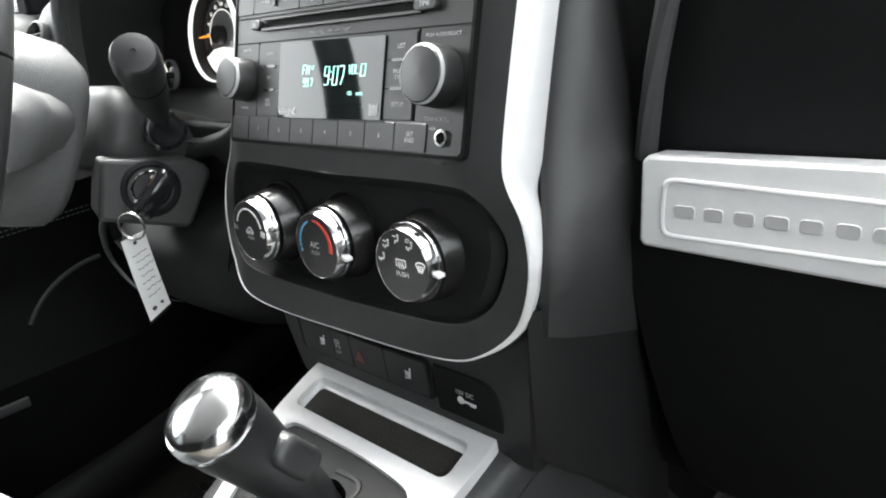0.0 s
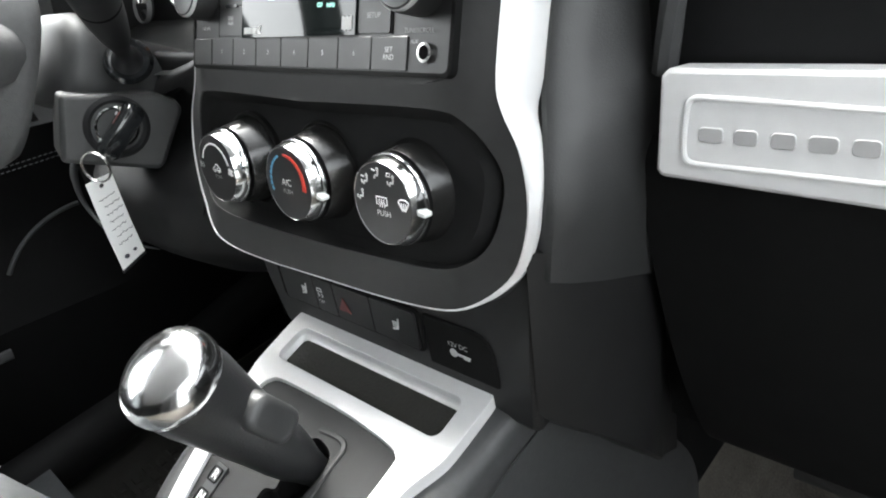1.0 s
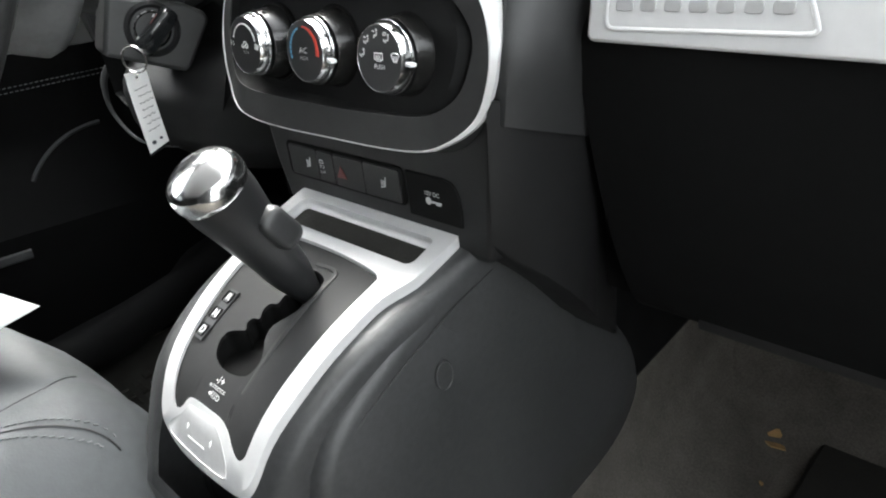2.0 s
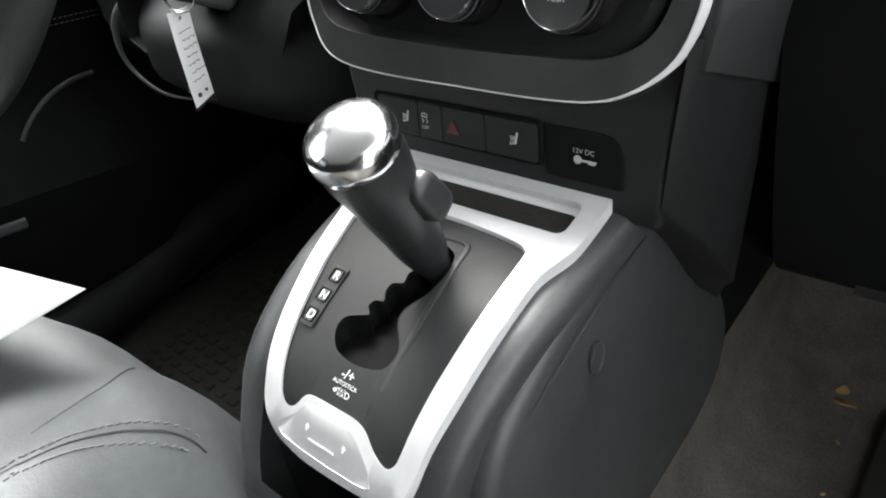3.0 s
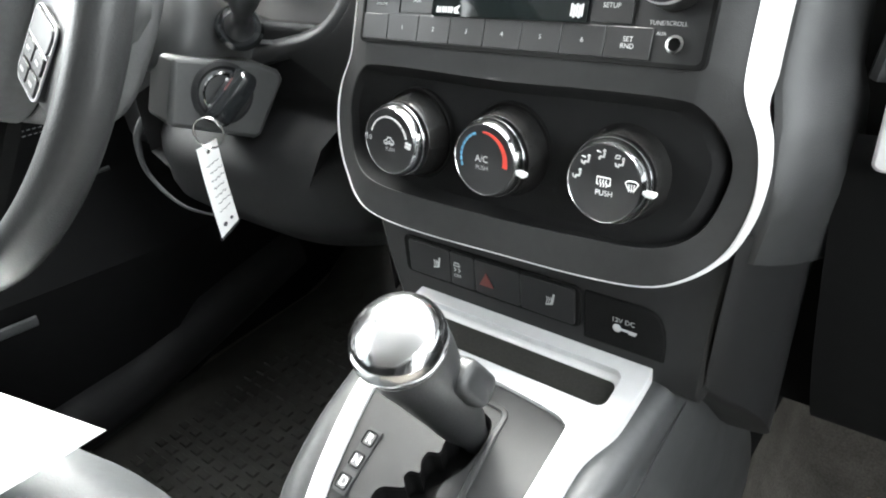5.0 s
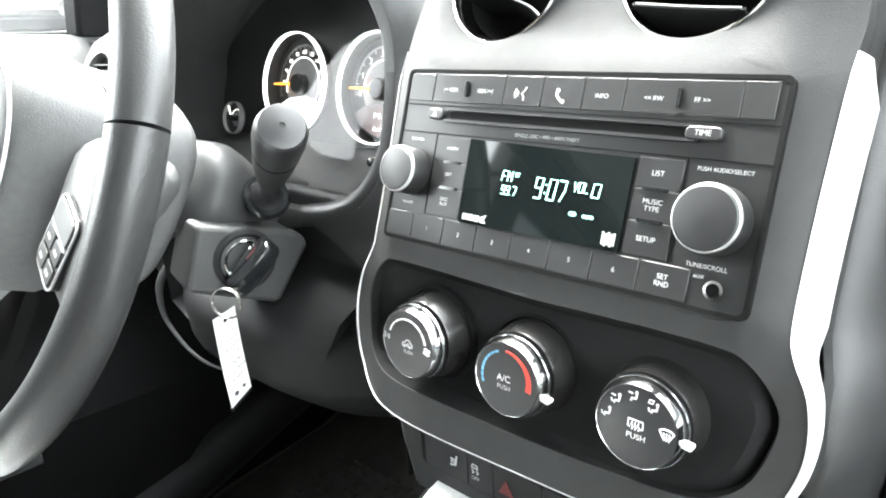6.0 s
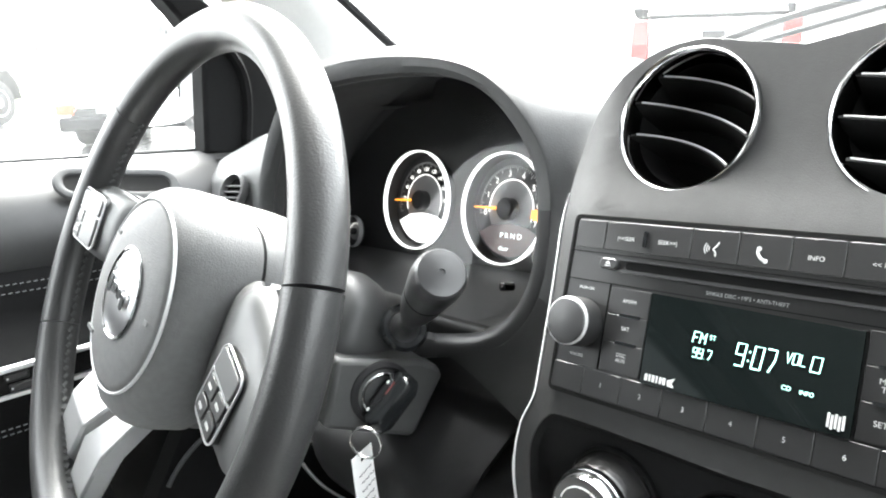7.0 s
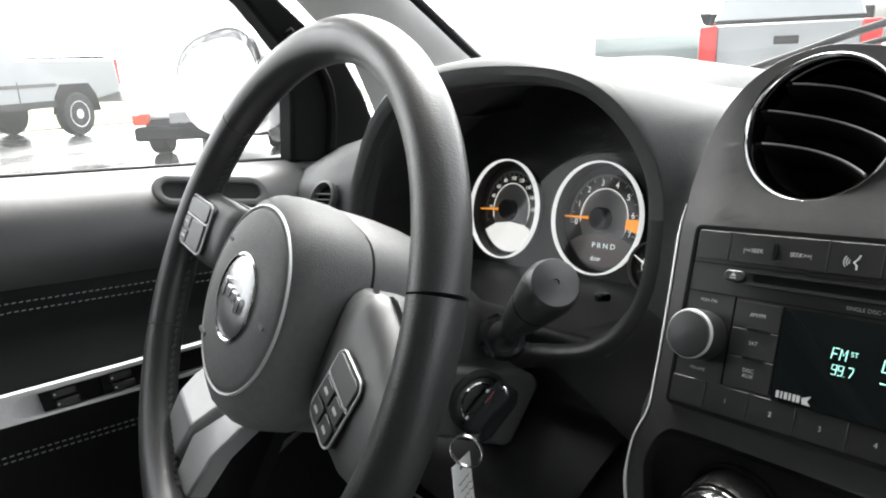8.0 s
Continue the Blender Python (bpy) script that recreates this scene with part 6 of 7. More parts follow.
    for cx, cw in lay:
        for cy in (-0.045, -0.33):
            if cw > 0.5 and cy < -0.2:
                continue
            bm = B()
            if cw > 0.5:
                prism(bm, rrect(w * cw, h * 0.52, 0.002, 3, cx * w, -0.187 * h), 0.001, 0.0030, PM)
                part("pod_button", bm, M_SPOKE_DARK, pod, "smooth grey lower button", bevel=0.0007)
                continue
            prism(bm, rrect(w * cw, h * 0.235, 0.002, 3, cx * w, cy * h), 0.001, 0.0030, PM)
            part("pod_button", bm, M_RADIO, pod, bevel=0.0007)
            bm = B()
            prism(bm, rrect(w * 0.17, 0.0022, 0.0006, 2, cx * w, cy * h), 0.0031, 0.0034, PM)
            part("pod_mark", bm, M_GREY_INK, pod)


spoke(1)
spoke(-1)
# two folded lower spokes: a facet that rises from the hub, a knee, and a facet down to the rim
for q in (((-0.100, -0.092), (-0.038, -0.092), (-0.092, -0.106), (-0.036, -0.1056), (-0.080, -0.116), (-0.036, -0.121), (-0.106, -0.186), (-0.066, -0.178)), ((-0.008, -0.080), (0.016, -0.070), (-0.018, -0.099), (0.0135, -0.0904), (-0.029, -0.124), (0.012, -0.1156), (-0.050, -0.179), (-0.0164, -0.170))):
    bm = B()
    rows = []
    for a, b, z in ((q[0], q[1], -0.030), (q[2], q[3], -0.012), (q[4], q[5], 0.0), (q[6], q[7], -0.008)):
        a, b = Vector(a), Vector(b)
        rows.append([(a.x, a.y, z - 0.016), (a.x, a.y, z), (b.x, b.y, z), (b.x, b.y, z - 0.016)])
    loft(bm, rows)
    part("lower_spoke", bm, M_SPOKE, wheel, "satin silver lower spoke", bevel=0.002)
bm = B()
loft(bm, [[(x * k * 0.88, y * k * 0.95, z) for x, y in pd] for k, z in ((0.97, -0.0395), (0.985, -0.042), (0.985, -0.070), (0.96, -0.094), (0.86, -0.104), (0.7, -0.106))])
part("hub_back", bm, M_HUB, wheel, "rounded grey cover behind the hub", smooth=60)
bm = B()
for a in (250, 300):
    lathe(bm, [(0.006, -0.001), (0.006, 0.003), (0.003, 0.004)], 12, Matrix.Translation((0.063 * math.cos(radians(a)), 0.063 * math.sin(radians(a)), -0.070)) @ pose(0, 0, 0, 0, 90, 0))
part("hub_screw", bm, M_STEEL, wheel, "small bright screw heads")
bm = B()
box(bm, (-0.04, -0.12, -0.040), (0.12, 0.10, 0.01))
part("spoke_backing", bm, M_PIT, wheel)

# ---- steering column, stalk, ignition ----
CM = frame_of((-0.345, -0.10, 0.66), TILT)
column = thing("steering_column", CM, "black steering column shroud with ignition lock housing", "steering column")
bm = B()
cs = rrect(0.108, 0.070, 0.030, 6, 0.0, 0.010)
loft(bm, [[(x * k, y * k + dy, -d) for x, y in cs] for k, d, dy in ((0.85, 0.100, 0.0), (1.02, 0.104, 0.0), (1.10, 0.112, 0), (1.11, 0.124, 0), (1.05, 0.138, -0.002), (0.98, 0.150, -0.004), (0.97, 0.16, -0.004), (0.90, 0.24, -0.004))])
part("shroud", bm, M_SHROUD, column, smooth=60)
IM = Matrix.Translation((-0.272, 0.002, 0.567)) @ Matrix(((0.24, 0.0, 0.97, 0), (0.97, 0.0, -0.24, 0), (0.0, 1.0, 0.0, 0), (0, 0, 0, 1)))
LOCK = CM.inverted() @ IM
bm = B()
prism(bm, [(-0.048, -0.012), (0.016, -0.044), (0.022, -0.043), (0.053, -0.004), (0.050, 0.004), (0.036, 0.014), (-0.028, 0.036)], -0.055, 0.0, LOCK)
part("lock_housing", bm, M_HOUSING, column, "black ignition lock housing", bevel=0.004)
bm = B()
lathe(bm, [(0.0245, -0.002), (0.0245, 0.002), (0.0215, 0.004), (0.019, 0.002), (0.0185, -0.006)], 40, LOCK, cap=False)
part("lock_collar", bm, M_RUBBER, column, "black lock collar")
bm = B()
lathe(bm, [(0.0165, -0.004), (0.0165, 0.0028), (0.0155, 0.0034), (0.0145, 0.0028)], 36, LOCK, cap=False)
part("lock_ring", bm, M_CHROME, column, "bright lock ring")
bm = B()
prism(bm, circle(0.0183, 32), -0.006, -0.001, LOCK)
part("lock_face", bm, M_GLOSS, column)

a, b = Vector((-0.268, 0.030, 0.610)), Vector((-0.157, -0.018, 0.683))
SM = Matrix.Translation(a) @ (b - a).to_track_quat("Z", "Y").to_matrix().to_4x4()
L = (b - a).length
stalk = thing("wiper_stalk", SM, "black wiper stalk with a thick rounded end", "stalk")
bm = B()
lathe(bm, [(0.012, -0.004), (0.0115, 0.005), (0.0080, 0.010), (0.0062, 0.016), (0.0064, 0.026), (0.0085, 0.038), (0.0112, 0.054), (0.0136, 0.076), (0.0156, L - 0.032), (0.0166, L - 0.016), (0.0163, L - 0.006), (0.0150, L - 0.001)], 40)
part("lever", bm, M_KNOB, stalk)
bm = B()
lathe(bm, [(0.0150, L - 0.001), (0.0139, L + 0.0012), (0.010, L + 0.0020), (0.002, L + 0.0024), (0.0018, L + 0.0014), (0.0004, L + 0.0014)], 32, cap=False)
part("end_cap", bm, M_KNOB, stalk)
bm = B()
for k, ang in enumerate((35, 62, 90, 118)):
    m = Matrix.Rotation(radians(ang), 4, "Z")
    box(bm, (0.0158, 0, L - 0.028), (0.0008, 0.0014, 0.0034), m)
part("mark", bm, M_WHITE_INK, stalk)
bm = B()
lathe(bm, [(0.0139, L - 0.0445), (0.0147, L - 0.0440), (0.0149, L - 0.0420), (0.0144, L - 0.0416), (0.0151, L - 0.0412), (0.0153, L - 0.0385), (0.0146, L - 0.0380)], 36, cap=False)
part("switch_band", bm, M_PIT, stalk, "ribbed turning band")
bm = B()
lathe(bm, [(0.016, -0.006), (0.0185, 0.0), (0.016, 0.004), (0.012, 0.002)], 32)
part("gaiter", bm, M_GLOSS, stalk)

# ---- key, ring and tag ----
KEY_M = IM @ pose(0, 0, 0, 0, 0, 38) @ Matrix.Diagonal((1.2, 1.2, 1.0, 1))
ignition_key = thing("ignition_key", KEY_M, "dark plastic key standing in the ignition lock", "key")
bm = B()
loft(bm, [[(x * k, y * k, z) for x, y in rrect(0.038, 0.0125, 0.005, 5)] for k, z in ((0.5, -0.002), (0.55, 0.003), (0.92, 0.007), (1.04, 0.016), (1.0, 0.026), (0.80, 0.031))])
part("head", bm, M_GLOSS, ignition_key, "glossy dark key head", smooth=60)
bm = B()
box(bm, (0.006, 0.0064, 0.019), (0.009, 0.0008, 0.0014))
part("mark", bm, M_DARK_RED, ignition_key, "dull red dash")
for x in (-0.012, 0.008):
    bm = B()
    lathe(bm, [(0.0012, 0.0), (0.0012, 0.0006)], 10, Matrix.Translation((x, 0.0064, 0.012)) @ pose(0, 0, 0, -90, 0, 0))
    part("dot", bm, M_WHITE_INK, ignition_key)
RING = Vector((-0.248, -0.033, 0.551))
bm = B()
rm = Matrix.Translation(RING) @ pose(0, 0, 0, 88, 0, 30)
for dz in (-0.0006, 0.0006):
    sweep(bm, [(0.0118 * math.cos(t), 0.0118 * math.sin(t), dz) for t in steps(0, math.tau, 41)[:-1]], 0.0007, 0.0007, 8, True, m=rm)
solo("key_ring", bm, M_STEEL, "thin split steel ring hanging from the key", "key ring")
TAGM = Matrix(((-0.48, -0.12, 0.867, -0.258), (0.88, 0.12, 0.473, -0.032), (0, 0.985, 0.048, 0.537), (0, 0, 0, 1))) @ Matrix.Diagonal((1.4, 1, 1, 1))
tag = thing("key_tag", TAGM, "white card key tag with handwriting and a black lower edge", "key tag")
bm = B()
plate(bm, [(-0.0095, 0.003), (0.0095, 0.003), (0.0095, -0.066), (-0.0095, -0.070)], [circle(0.0018, 12, 0.0, -0.003)], lambda x, y: (x, y, 0.0006 * math.sin(y * 60)), (0, 0, -0.0006), 0.01)
part("card", bm, M_PAPER, tag)
bm = B()
prism(bm, [(-0.0098, -0.0698), (0.0098, -0.0658), (0.0098, -0.0682), (-0.0098, -0.0722)], -0.0012, 0.0009)
part("edge_strip", bm, M_RUBBER, tag, "black edge")
bm = B()
random.seed(3)
for r in range(7):
    x = -0.0065 + random.random() * 0.002
    while x < 0.006:
        l = 0.0015 + random.random() * 0.003
        y = -0.012 - r * 0.0062 + x * 0.12
        sweep(bm, [(x, y, 0.0007), (x + l * 0.3, y + 0.0013 * (random.random() - 0.3), 0.0007), (x + l * 0.7, y - 0.001 * random.random(), 0.0007), (x + l, y + 0.0006, 0.0007)], 0.00028, 0.0002, 5)
        x += l + 0.0007
part("handwriting", bm, M_INK, tag, "scribbled dark lines")
bm = B()
for x, y, rr in ((-0.0035, -0.0615, 0.0018), (0.0035, -0.060, 0.0013)):
    prism(bm, circle(rr, 12, x, y), 0.0004, 0.0010)
part("dot", bm, M_INK, tag)

# ---- driver seat and paper ----
seat = thing("driver_seat", Matrix(), "dark grey leather driver seat with twin stitched piping", "seat")


def seat_z(x, y):
    """Cushion with side bolsters and a rounded front corner."""
    u, v = abs(x + 0.345) / 0.285, max(0.0, (y + 0.45) / lerp(x, (-0.55, -0.30), (0.235, 0.290)))
    edge = max(0.0, (u ** 8 + v ** 8) ** 0.125 - 0.80)
    bolster = 0.022 * math.exp(-((u - 0.72) / 0.20) ** 2)
    return 0.338 + bolster - 2.6 * edge ** 2.2


bm = B()
sheet(bm, lambda x, y: (x, y, max(0.10, seat_z(x, y))), steps(-0.67, -0.055, 60), steps(-0.75, -0.145, 56))
part("cushion", bm, M_SEAT, seat, smooth=70)
SEAM = curve([(-0.190, -0.72, 0), (-0.180, -0.45, 0), (-0.1551, -0.2997, 0), (-0.1508, -0.2832, 0), (-0.1415, -0.2610, 0), (-0.1283, -0.2410, 0), (-0.1185, -0.2234, 0), (-0.1129, -0.2119, 0), (-0.1073, -0.2046, 0), (-0.1011, -0.2016, 0)], 40)
for off in (0.0, 0.013):
    bm = B()
    run = 0.0
    for p, q in zip(SEAM, SEAM[1:]):
        run += (q - p).length
        if run < 0.0046:
            continue
        run = 0.0
        d = (q - p).normalized()
        x, y = p.x + d.y * off, p.y - d.x * off
        n = Vector((seat_z(x - 0.002, y) - seat_z(x + 0.002, y), seat_z(x, y - 0.002) - seat_z(x, y + 0.002), 0.004)).normalized()
        m = Matrix.Translation(Vector((x, y, seat_z(x, y))) + n * 0.0004) @ n.to_track_quat("Z", "Y").to_matrix().to_4x4()
        e = m.inverted().to_3x3() @ Vector((d.x, d.y, 0))
        box(bm, (0, 0, 0), (0.0036, 0.0009, 0.0008), m @ Matrix.Rotation(math.atan2(e.y, e.x) + 0.08, 4, "Z"))
    part("stitching", bm, M_THREAD, seat, "pale stitching")
bm = B()
GR = [Vector((p.x + 0.0045, p.y - 0.003, seat_z(p.x + 0.0045, p.y - 0.003) + 0.0002)) for p in SEAM]
sweep(bm, GR, 0.0010, 0.0006, 6)
part("piping", bm, M_LEATHER, seat, "dark seam groove")
bm = B()
sweep(bm, [(p.x, p.y, seat_z(p.x, p.y)) for p in curve([(-0.1738, -0.2713, 0), (-0.1723, -0.2385, 0), (-0.1713, -0.2163, 0), (-0.1911, -0.1951, 0)], 8)], 0.0007, 0.0005, 6)
part("crease", bm, M_LEATHER, seat, "fine dark seam")
bm = B()
box(bm, (-0.355, -0.45, 0.14), (0.46, 0.42, 0.16))
part("base", bm, M_PLASTIC, seat, bevel=0.02)
bm = B()
sweep(bm, curve([(-0.108, -0.196, 0.318), (-0.105, -0.1925, 0.307), (-0.105, -0.189, 0.291), (-0.105, -0.1875, 0.2725)], 4), 0.0012, 0.0012, 8)
part("wire_clip", bm, M_STEEL, seat, "bent steel wire")
bm = B()
def paper_point(u, v):
    """Sheet over the cushion, its front edge curled up."""
    x, y = -0.232 - 0.216 * u - 0.13 * v, -0.188 - 0.05 * u - 0.279 * v
    return (x, y, max(seat_z(x, y) + 0.004, 0.348) + 0.042 * (1 - v) ** 2)


sheet(bm, paper_point, steps(0, 1, 16), steps(0, 1, 20))
ob = solo("paper_sheet", bm, M_PAPER, "plain white sheet of paper lying on the driver seat", "paper")
ob.modifiers.new("thick", "SOLIDIFY").thickness = 0.0004

# ---- floor things ----
bm = B()
prism(bm, rrect(0.46, 0.55, 0.05, 5, 0.46, 0.17), 0.034, 0.042)
solo("floor_mat", bm, M_MAT, "dark rubber floor mat on the carpet", "floor mat", bevel=0.004)
driver_mat = thing("floor_mat", Matrix.Translation((-0.43, 0.0, 0.034)), "dark rubber driver floor mat with a raised grid", "floor mat")
# Base reaches past the grid, darkening the carpet in place of shade.
bm = B()
rows = []
for y in steps(-0.31, 0.61, 40):
    z = 0.30 * max(0, (y - 0.33) / 0.3) ** 1.5 + 0.001
    e = 0.04 * max(0.0, (-0.27 - y) / 0.04) ** 2
    rows.append([(-0.270 + e, y, z), (-0.268 + e, y, z + 0.005), (0.188 - e, y, z + 0.005), (0.190 - e, y, z)])
loft(bm, rows)
part("mat_base", bm, M_MAT, driver_mat)
verts, faces = [], []
for i in range(14):
    for j in range(30):
        x, y = -0.175 + i * 0.0265 + 0.006 * (j % 2), -0.285 + j * 0.0195
        k = len(verts)
        verts += [(x + a * 0.0095, y + b * 0.0065, 0.005) for a, b in ((-1, -1), (1, -1), (1, 1), (-1, 1))] + [(x + a * 0.0075, y + b * 0.0045, 0.0085) for a, b in ((-1, -1), (1, -1), (1, 1), (-1, 1))]
        faces += [(k + 4, k + 5, k + 6, k + 7)] + [(k + q, k + (q + 1) % 4, k + 4 + (q + 1) % 4, k + 4 + q) for q in range(4)]
me = bpy.data.meshes.new("tread")
me.from_pydata(verts, [], faces)
me.materials.append(M_MAT)
tread = tagged(new("tread", me), kind="stuff")
tread.parent = driver_mat
random.seed(5)
for k, (x, y) in enumerate(((0.187, 0.345), (0.192, 0.330), (0.20, 0.27), (0.205, 0.20), (0.185, 0.12))):
    bm = B()
    s = (0.010, 0.012, 0.004, 0.003, 0.005)[k]
    pts = [(s * (0.7 + 0.5 * random.random()) * math.cos(t), 0.55 * s * (0.7 + 0.5 * random.random()) * math.sin(t)) for t in steps(0, math.tau, 10)[:-1]]
    prism(bm, pts, 0.0, 0.0015, Matrix.Translation((x, y, 0.036 + 0.3 * max(0, (y - 0.33) / 0.3) ** 1.5)) @ pose(0, 0, 0, 15, 10, random.random() * 180))
    solo("leaf_scrap", bm, M_LEAF, "small dry brown scrap of leaf on the carpet", "leaf", group="scraps on the carpet")

# ---- outside ----
wiper = thing("wiper", Matrix.Translation((-0.45, 0.70, 0.748)), "black windscreen wiper at rest", "wiper")
bm = B()
sweep(bm, curve([(-0.10, 0.0, -0.020), (0.058, 0.0, 0.014), (0.22, -0.012, 0.046), (0.50, -0.03, 0.075)], 6), 0.004, 0.005, 8)
part("blade", bm, M_RUBBER, wiper)
bm = B()
sweep(bm, [(-0.05, 0.03, -0.020), (0.12, 0.02, 0.012), (0.30, 0.01, 0.04)], 0.004, 0.004, 8)
part("arm", bm, M_RUBBER, wiper)
bm = B()
sheet(bm, lambda u, v: (u, v, 0.715 - 0.12 * ((v - 0.66) / 1.0) ** 2 - 0.05 * abs(u) ** 3), steps(-0.85, 0.85, 14), steps(0.68, 1.75, 10))
ob = solo("bonnet", bm, M_WHITE_CAR, "white painted bonnet beyond the windscreen", "car bonnet")
ob.modifiers.new("thick", "SOLIDIFY").thickness = 0.02


def car_wheel(parent, x, y, r=0.37, side=1):
    m = Matrix.Translation((x, y, r)) @ pose(0, 0, 0, 0, 90 * side, 0)
    bm = B()
    lathe(bm, [(r * 0.6, -0.12), (r * 0.94, -0.12), (r, -0.09), (r, 0.09), (r * 0.94, 0.12), (r * 0.6, 0.12)], 28, m)
    w = part("wheel", bm, M_TYRE, parent, "black tyre")
    bm = B()
    lathe(bm, [(r * 0.62, 0.10), (r * 0.60, 0.125), (r * 0.52, 0.11), (r * 0.25, 0.10), (r * 0.2, 0.13), (r * 0.05, 0.135)], 24, m)
    part("rim", bm, M_BRIGHT, w, "bright silver rim")


def pickup(m, paint, label):
    """A pickup: x across, y forward, z up from the ground."""
    t = thing("pickup_truck", m, label, "pickup truck", "parked vehicles")
    side = [(-2.75, 0.62), (-2.78, 0.72), (-2.72, 1.16), (-0.75, 1.18), (-0.62, 1.22), (-0.35, 1.82), (0.75, 1.84), (1.35, 1.24), (2.45, 1.12), (2.6, 0.95), (2.6, 0.55), (2.1, 0.45), (1.35, 0.45), (-1.2, 0.48), (-2.2, 0.55)]
    bm = B()
    rings = []
    for x, k in ((-0.97, 0.985), (-0.93, 1.0), (0.93, 1.0), (0.97, 0.985)):
        rings.append([(x * (0.82 if z > 1.4 else 1), y * k, z if k == 1 else (z - 0.9) * 0.97 + 0.9) for y, z in side])
    loft(bm, rings)
    part("body", bm, paint, t, bevel=0.03)
    bm = B()
    box(bm, (0, -1.75, 1.15), (1.6, 1.8, 0.12))
    part("bed", bm, M_PIT, t)
    bm = B()
    box(bm, (0, -2.765, 0.93), (1.5, 0.05, 0.46))
    gate_t = part("tailgate", bm, paint, t, bevel=0.02)
    bm = B()
    box(bm, (0, -2.80, 0.99), (0.26, 0.03, 0.08))
    part("latch", bm, M_RUBBER, gate_t, bevel=0.01)
    bm = B()
    box(bm, (0, -2.84, 0.55), (1.86, 0.14, 0.20))
    part("bumper", bm, M_SILVER_DULL, t, "dull chrome bumper", bevel=0.03)
    for sg in (-1, 1):
        bm = B()
        box(bm, (sg * 0.85, -2.775, 0.95), (0.20, 0.07, 0.42))
        part("tail_lamp", bm, M_TAIL, t, "red tail lamp", bevel=0.02)
        bm = B()
        box(bm, (sg * 0.972, -0.05, 0.80), (0.02, 2.6, 0.05))
        part("side_strip", bm, M_BADGE, t, "dark side strip")
        bm = B()
        box(bm, (sg * 0.962, -0.05, 0.52), (0.03, 2.5, 0.10))
        part("rocker", bm, M_TYRE, t, "dark lower sill")
        bm = B()
        for y in (-0.62, 0.78):
            box(bm, (sg * 0.968, y, 0.88), (0.01, 0.02, 0.66))
        part("door_seam", bm, M_TYRE, t)
        bm = B()
        box(bm, (sg * 1.08, 0.85, 1.30), (0.2, 0.1, 0.18))
        part("mirror", bm, M_RUBBER, t, bevel=0.03)
        bm = B()
        prism(bm, [(-0.45, 1.25), (-0.30, 1.72), (0.66, 1.74), (1.08, 1.27)], -0.01, 0.01, Matrix(((0, 0, 1, sg * 0.90), (1, 0, 0, 0), (0, 1, 0, 0), (0, 0, 0, 1))))
        part("side_window", bm, M_WINDOW, t, "dark side window")
        for y in (-1.72, 1.72):
            bm = B()
            prism(bm, [(-0.50, 0.36), (-0.44, 0.62), (-0.30, 0.80), (0.30, 0.80), (0.44, 0.62), (0.50, 0.36)], -0.03, 0.012, Matrix(((0, 0, sg, sg * 0.965), (1, 0, 0, y), (0, 1, 0, 0), (0, 0, 0, 1))))
            part("wheel_arch", bm, M_PIT, t)
            car_wheel(t, sg * 0.88, y, 0.335, sg)
    bm = B()
    prism(bm, [(-0.62, 1.28), (0.62, 1.28), (0.55, 1.72), (-0.55, 1.72)], -0.01, 0.01, Matrix(((1, 0, 0, 0), (0, 0.44, -0.9, -0.50), (0, 0.9, 0.44, 0.16), (0, 0, 0, 1))))
    part("rear_window", bm, M_WINDOW, t, "dark rear window")
    return t


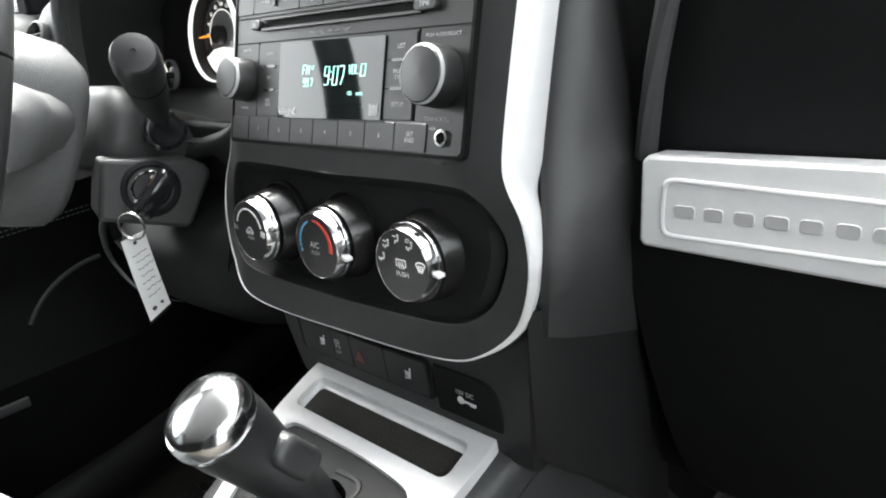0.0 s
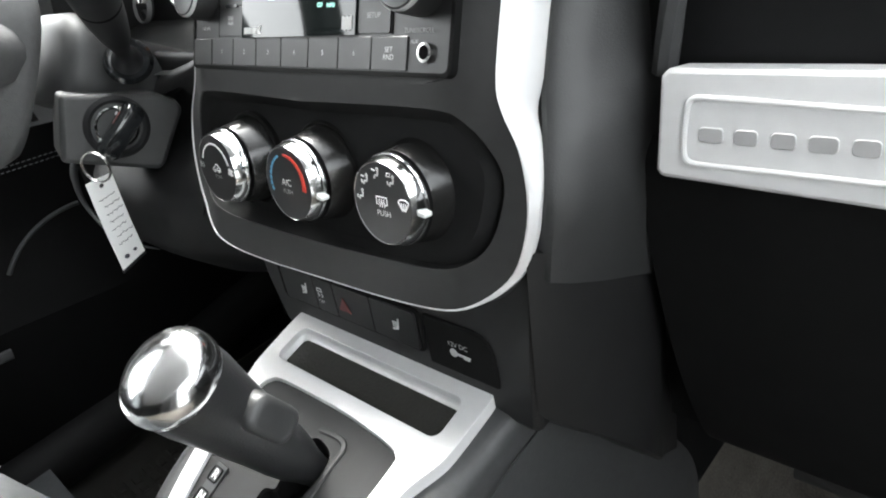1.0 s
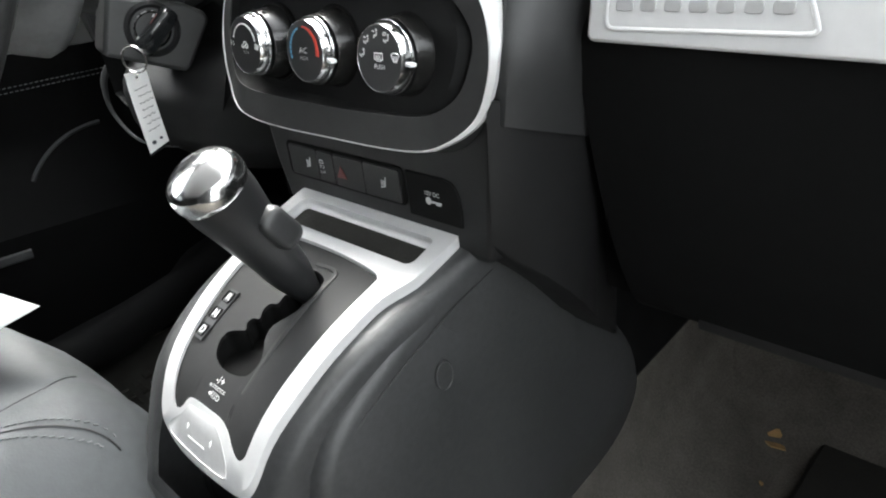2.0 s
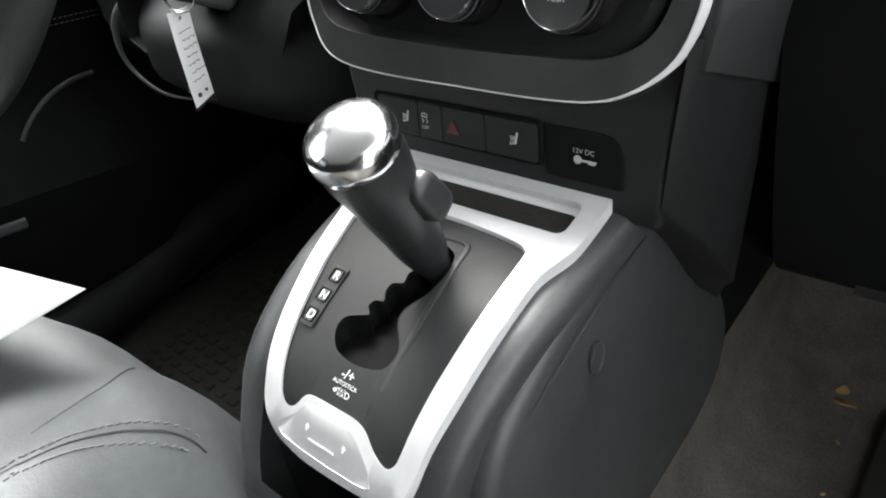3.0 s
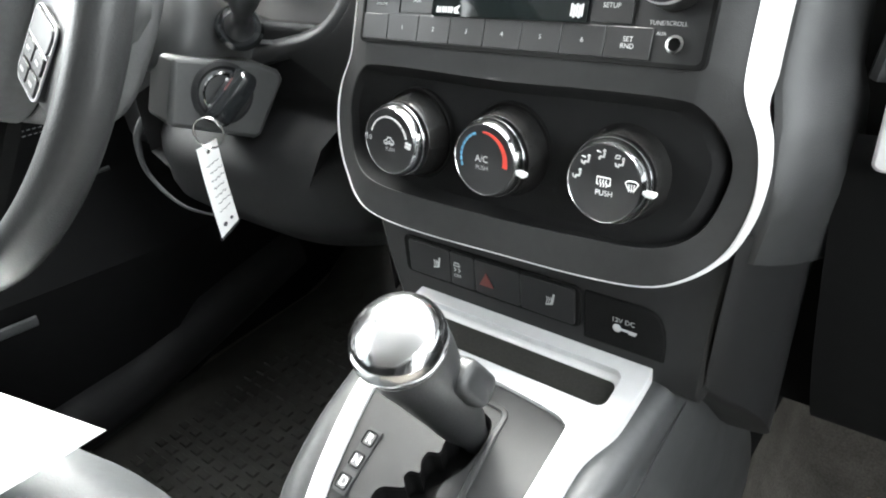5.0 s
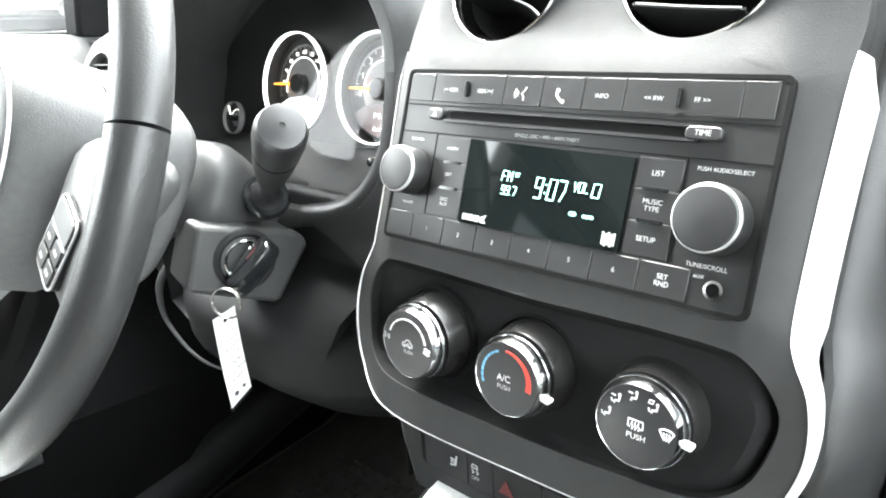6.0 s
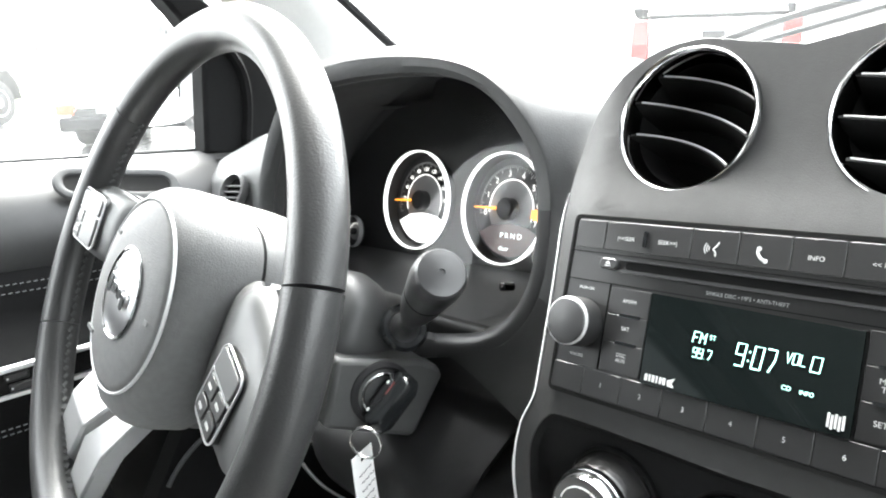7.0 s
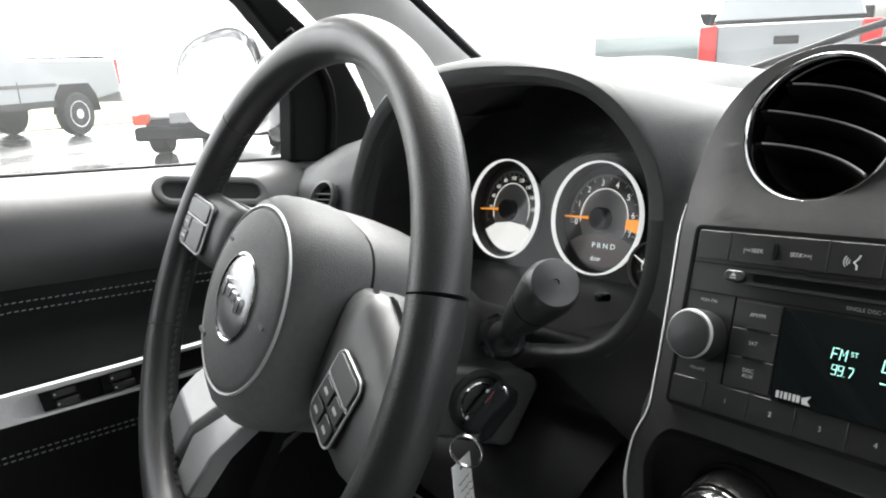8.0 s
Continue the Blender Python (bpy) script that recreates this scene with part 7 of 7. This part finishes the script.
def van(m, paint, label, tall=2.2):
    """A plain van or wagon seen from behind or the side."""
    t = thing("parked_van", m, label, "van", "parked vehicles")
    side = [(-2.3, 0.5), (-2.35, 0.9), (-2.25, tall - 0.15), (-2.1, tall), (1.0, tall), (1.7, 1.25), (2.4, 1.05), (2.45, 0.5), (1.0, 0.38), (-1.0, 0.38)]
    bm = B()
    loft(bm, [[(x, y * k, z) for y, z in side] for x, k in ((-0.92, 0.985), (-0.88, 1), (0.88, 1), (0.92, 0.985))])
    part("body", bm, paint, t, bevel=0.05)
    bm = B()
    box(bm, (0, -2.40, 0.33), (1.86, 0.26, 0.18))
    bp = part("bumper", bm, M_RUBBER, t, "dark rubber bumper", bevel=0.04)
    bm = B()
    box(bm, (0, -2.44, 0.455), (1.5, 0.06, 0.07))
    part("bumper_step", bm, M_TYRE, bp)
    bm = B()
    box(bm, (-0.30, -2.49, 0.52), (0.36, 0.02, 0.13))
    part("number_plate", bm, M_EMBLEM, bp, "dull plate")
    for sg in (-1, 1):
        bm = B()
        box(bm, (sg * 0.84, -2.42, 0.51), (0.20, 0.14, 0.14))
        part("tail_lamp", bm, M_AMBER, t, "orange red lamp", bevel=0.02)
        bm = B()
        box(bm, (sg * 1.03, 1.25, 1.42), (0.24, 0.12, 0.38))
        part("mirror", bm, M_RUBBER, t, bevel=0.03)
        for y in (-1.75, 1.55):
            car_wheel(t, sg * 0.78, y, 0.33, sg)
    return t


def on_ground(x, y, turn):
    return Matrix.Translation((x, y, ground_z(x, y))) @ pose(0, 0, 0, -math.degrees(math.atan(FALL)), math.degrees(math.atan(SLOPE)), 0) @ pose(0, 0, 0, 0, 0, turn)


pickup(on_ground(-14.1, 0.22, 210) @ Matrix.Diagonal((1.0, 1.0, 1.15, 1)), M_SILVER_CAR, "silver pickup truck parked across the wet lot")
van(on_ground(-11.08, 3.97, 60), M_WHITE_CAR, "white panel van with a low dark bumper on wet asphalt", 2.2)
pickup(on_ground(-5.63, 10.61, 27) @ Matrix.Diagonal((1.03, 1.0, 1.17, 1)), M_SILVER_CAR, "silver pickup truck seen from behind with red tail lamps")
pickup(on_ground(-8.3, 10.3, 225) @ Matrix.Diagonal((1.0, 1.0, 1.17, 1)), M_DARK_CAR, "dark green pickup truck paled for glare, parked beyond the bonnet")
van(on_ground(-8.6, 7.85, 48), M_WHITE_CAR, "white panel van parked in front of the car", 2.4)
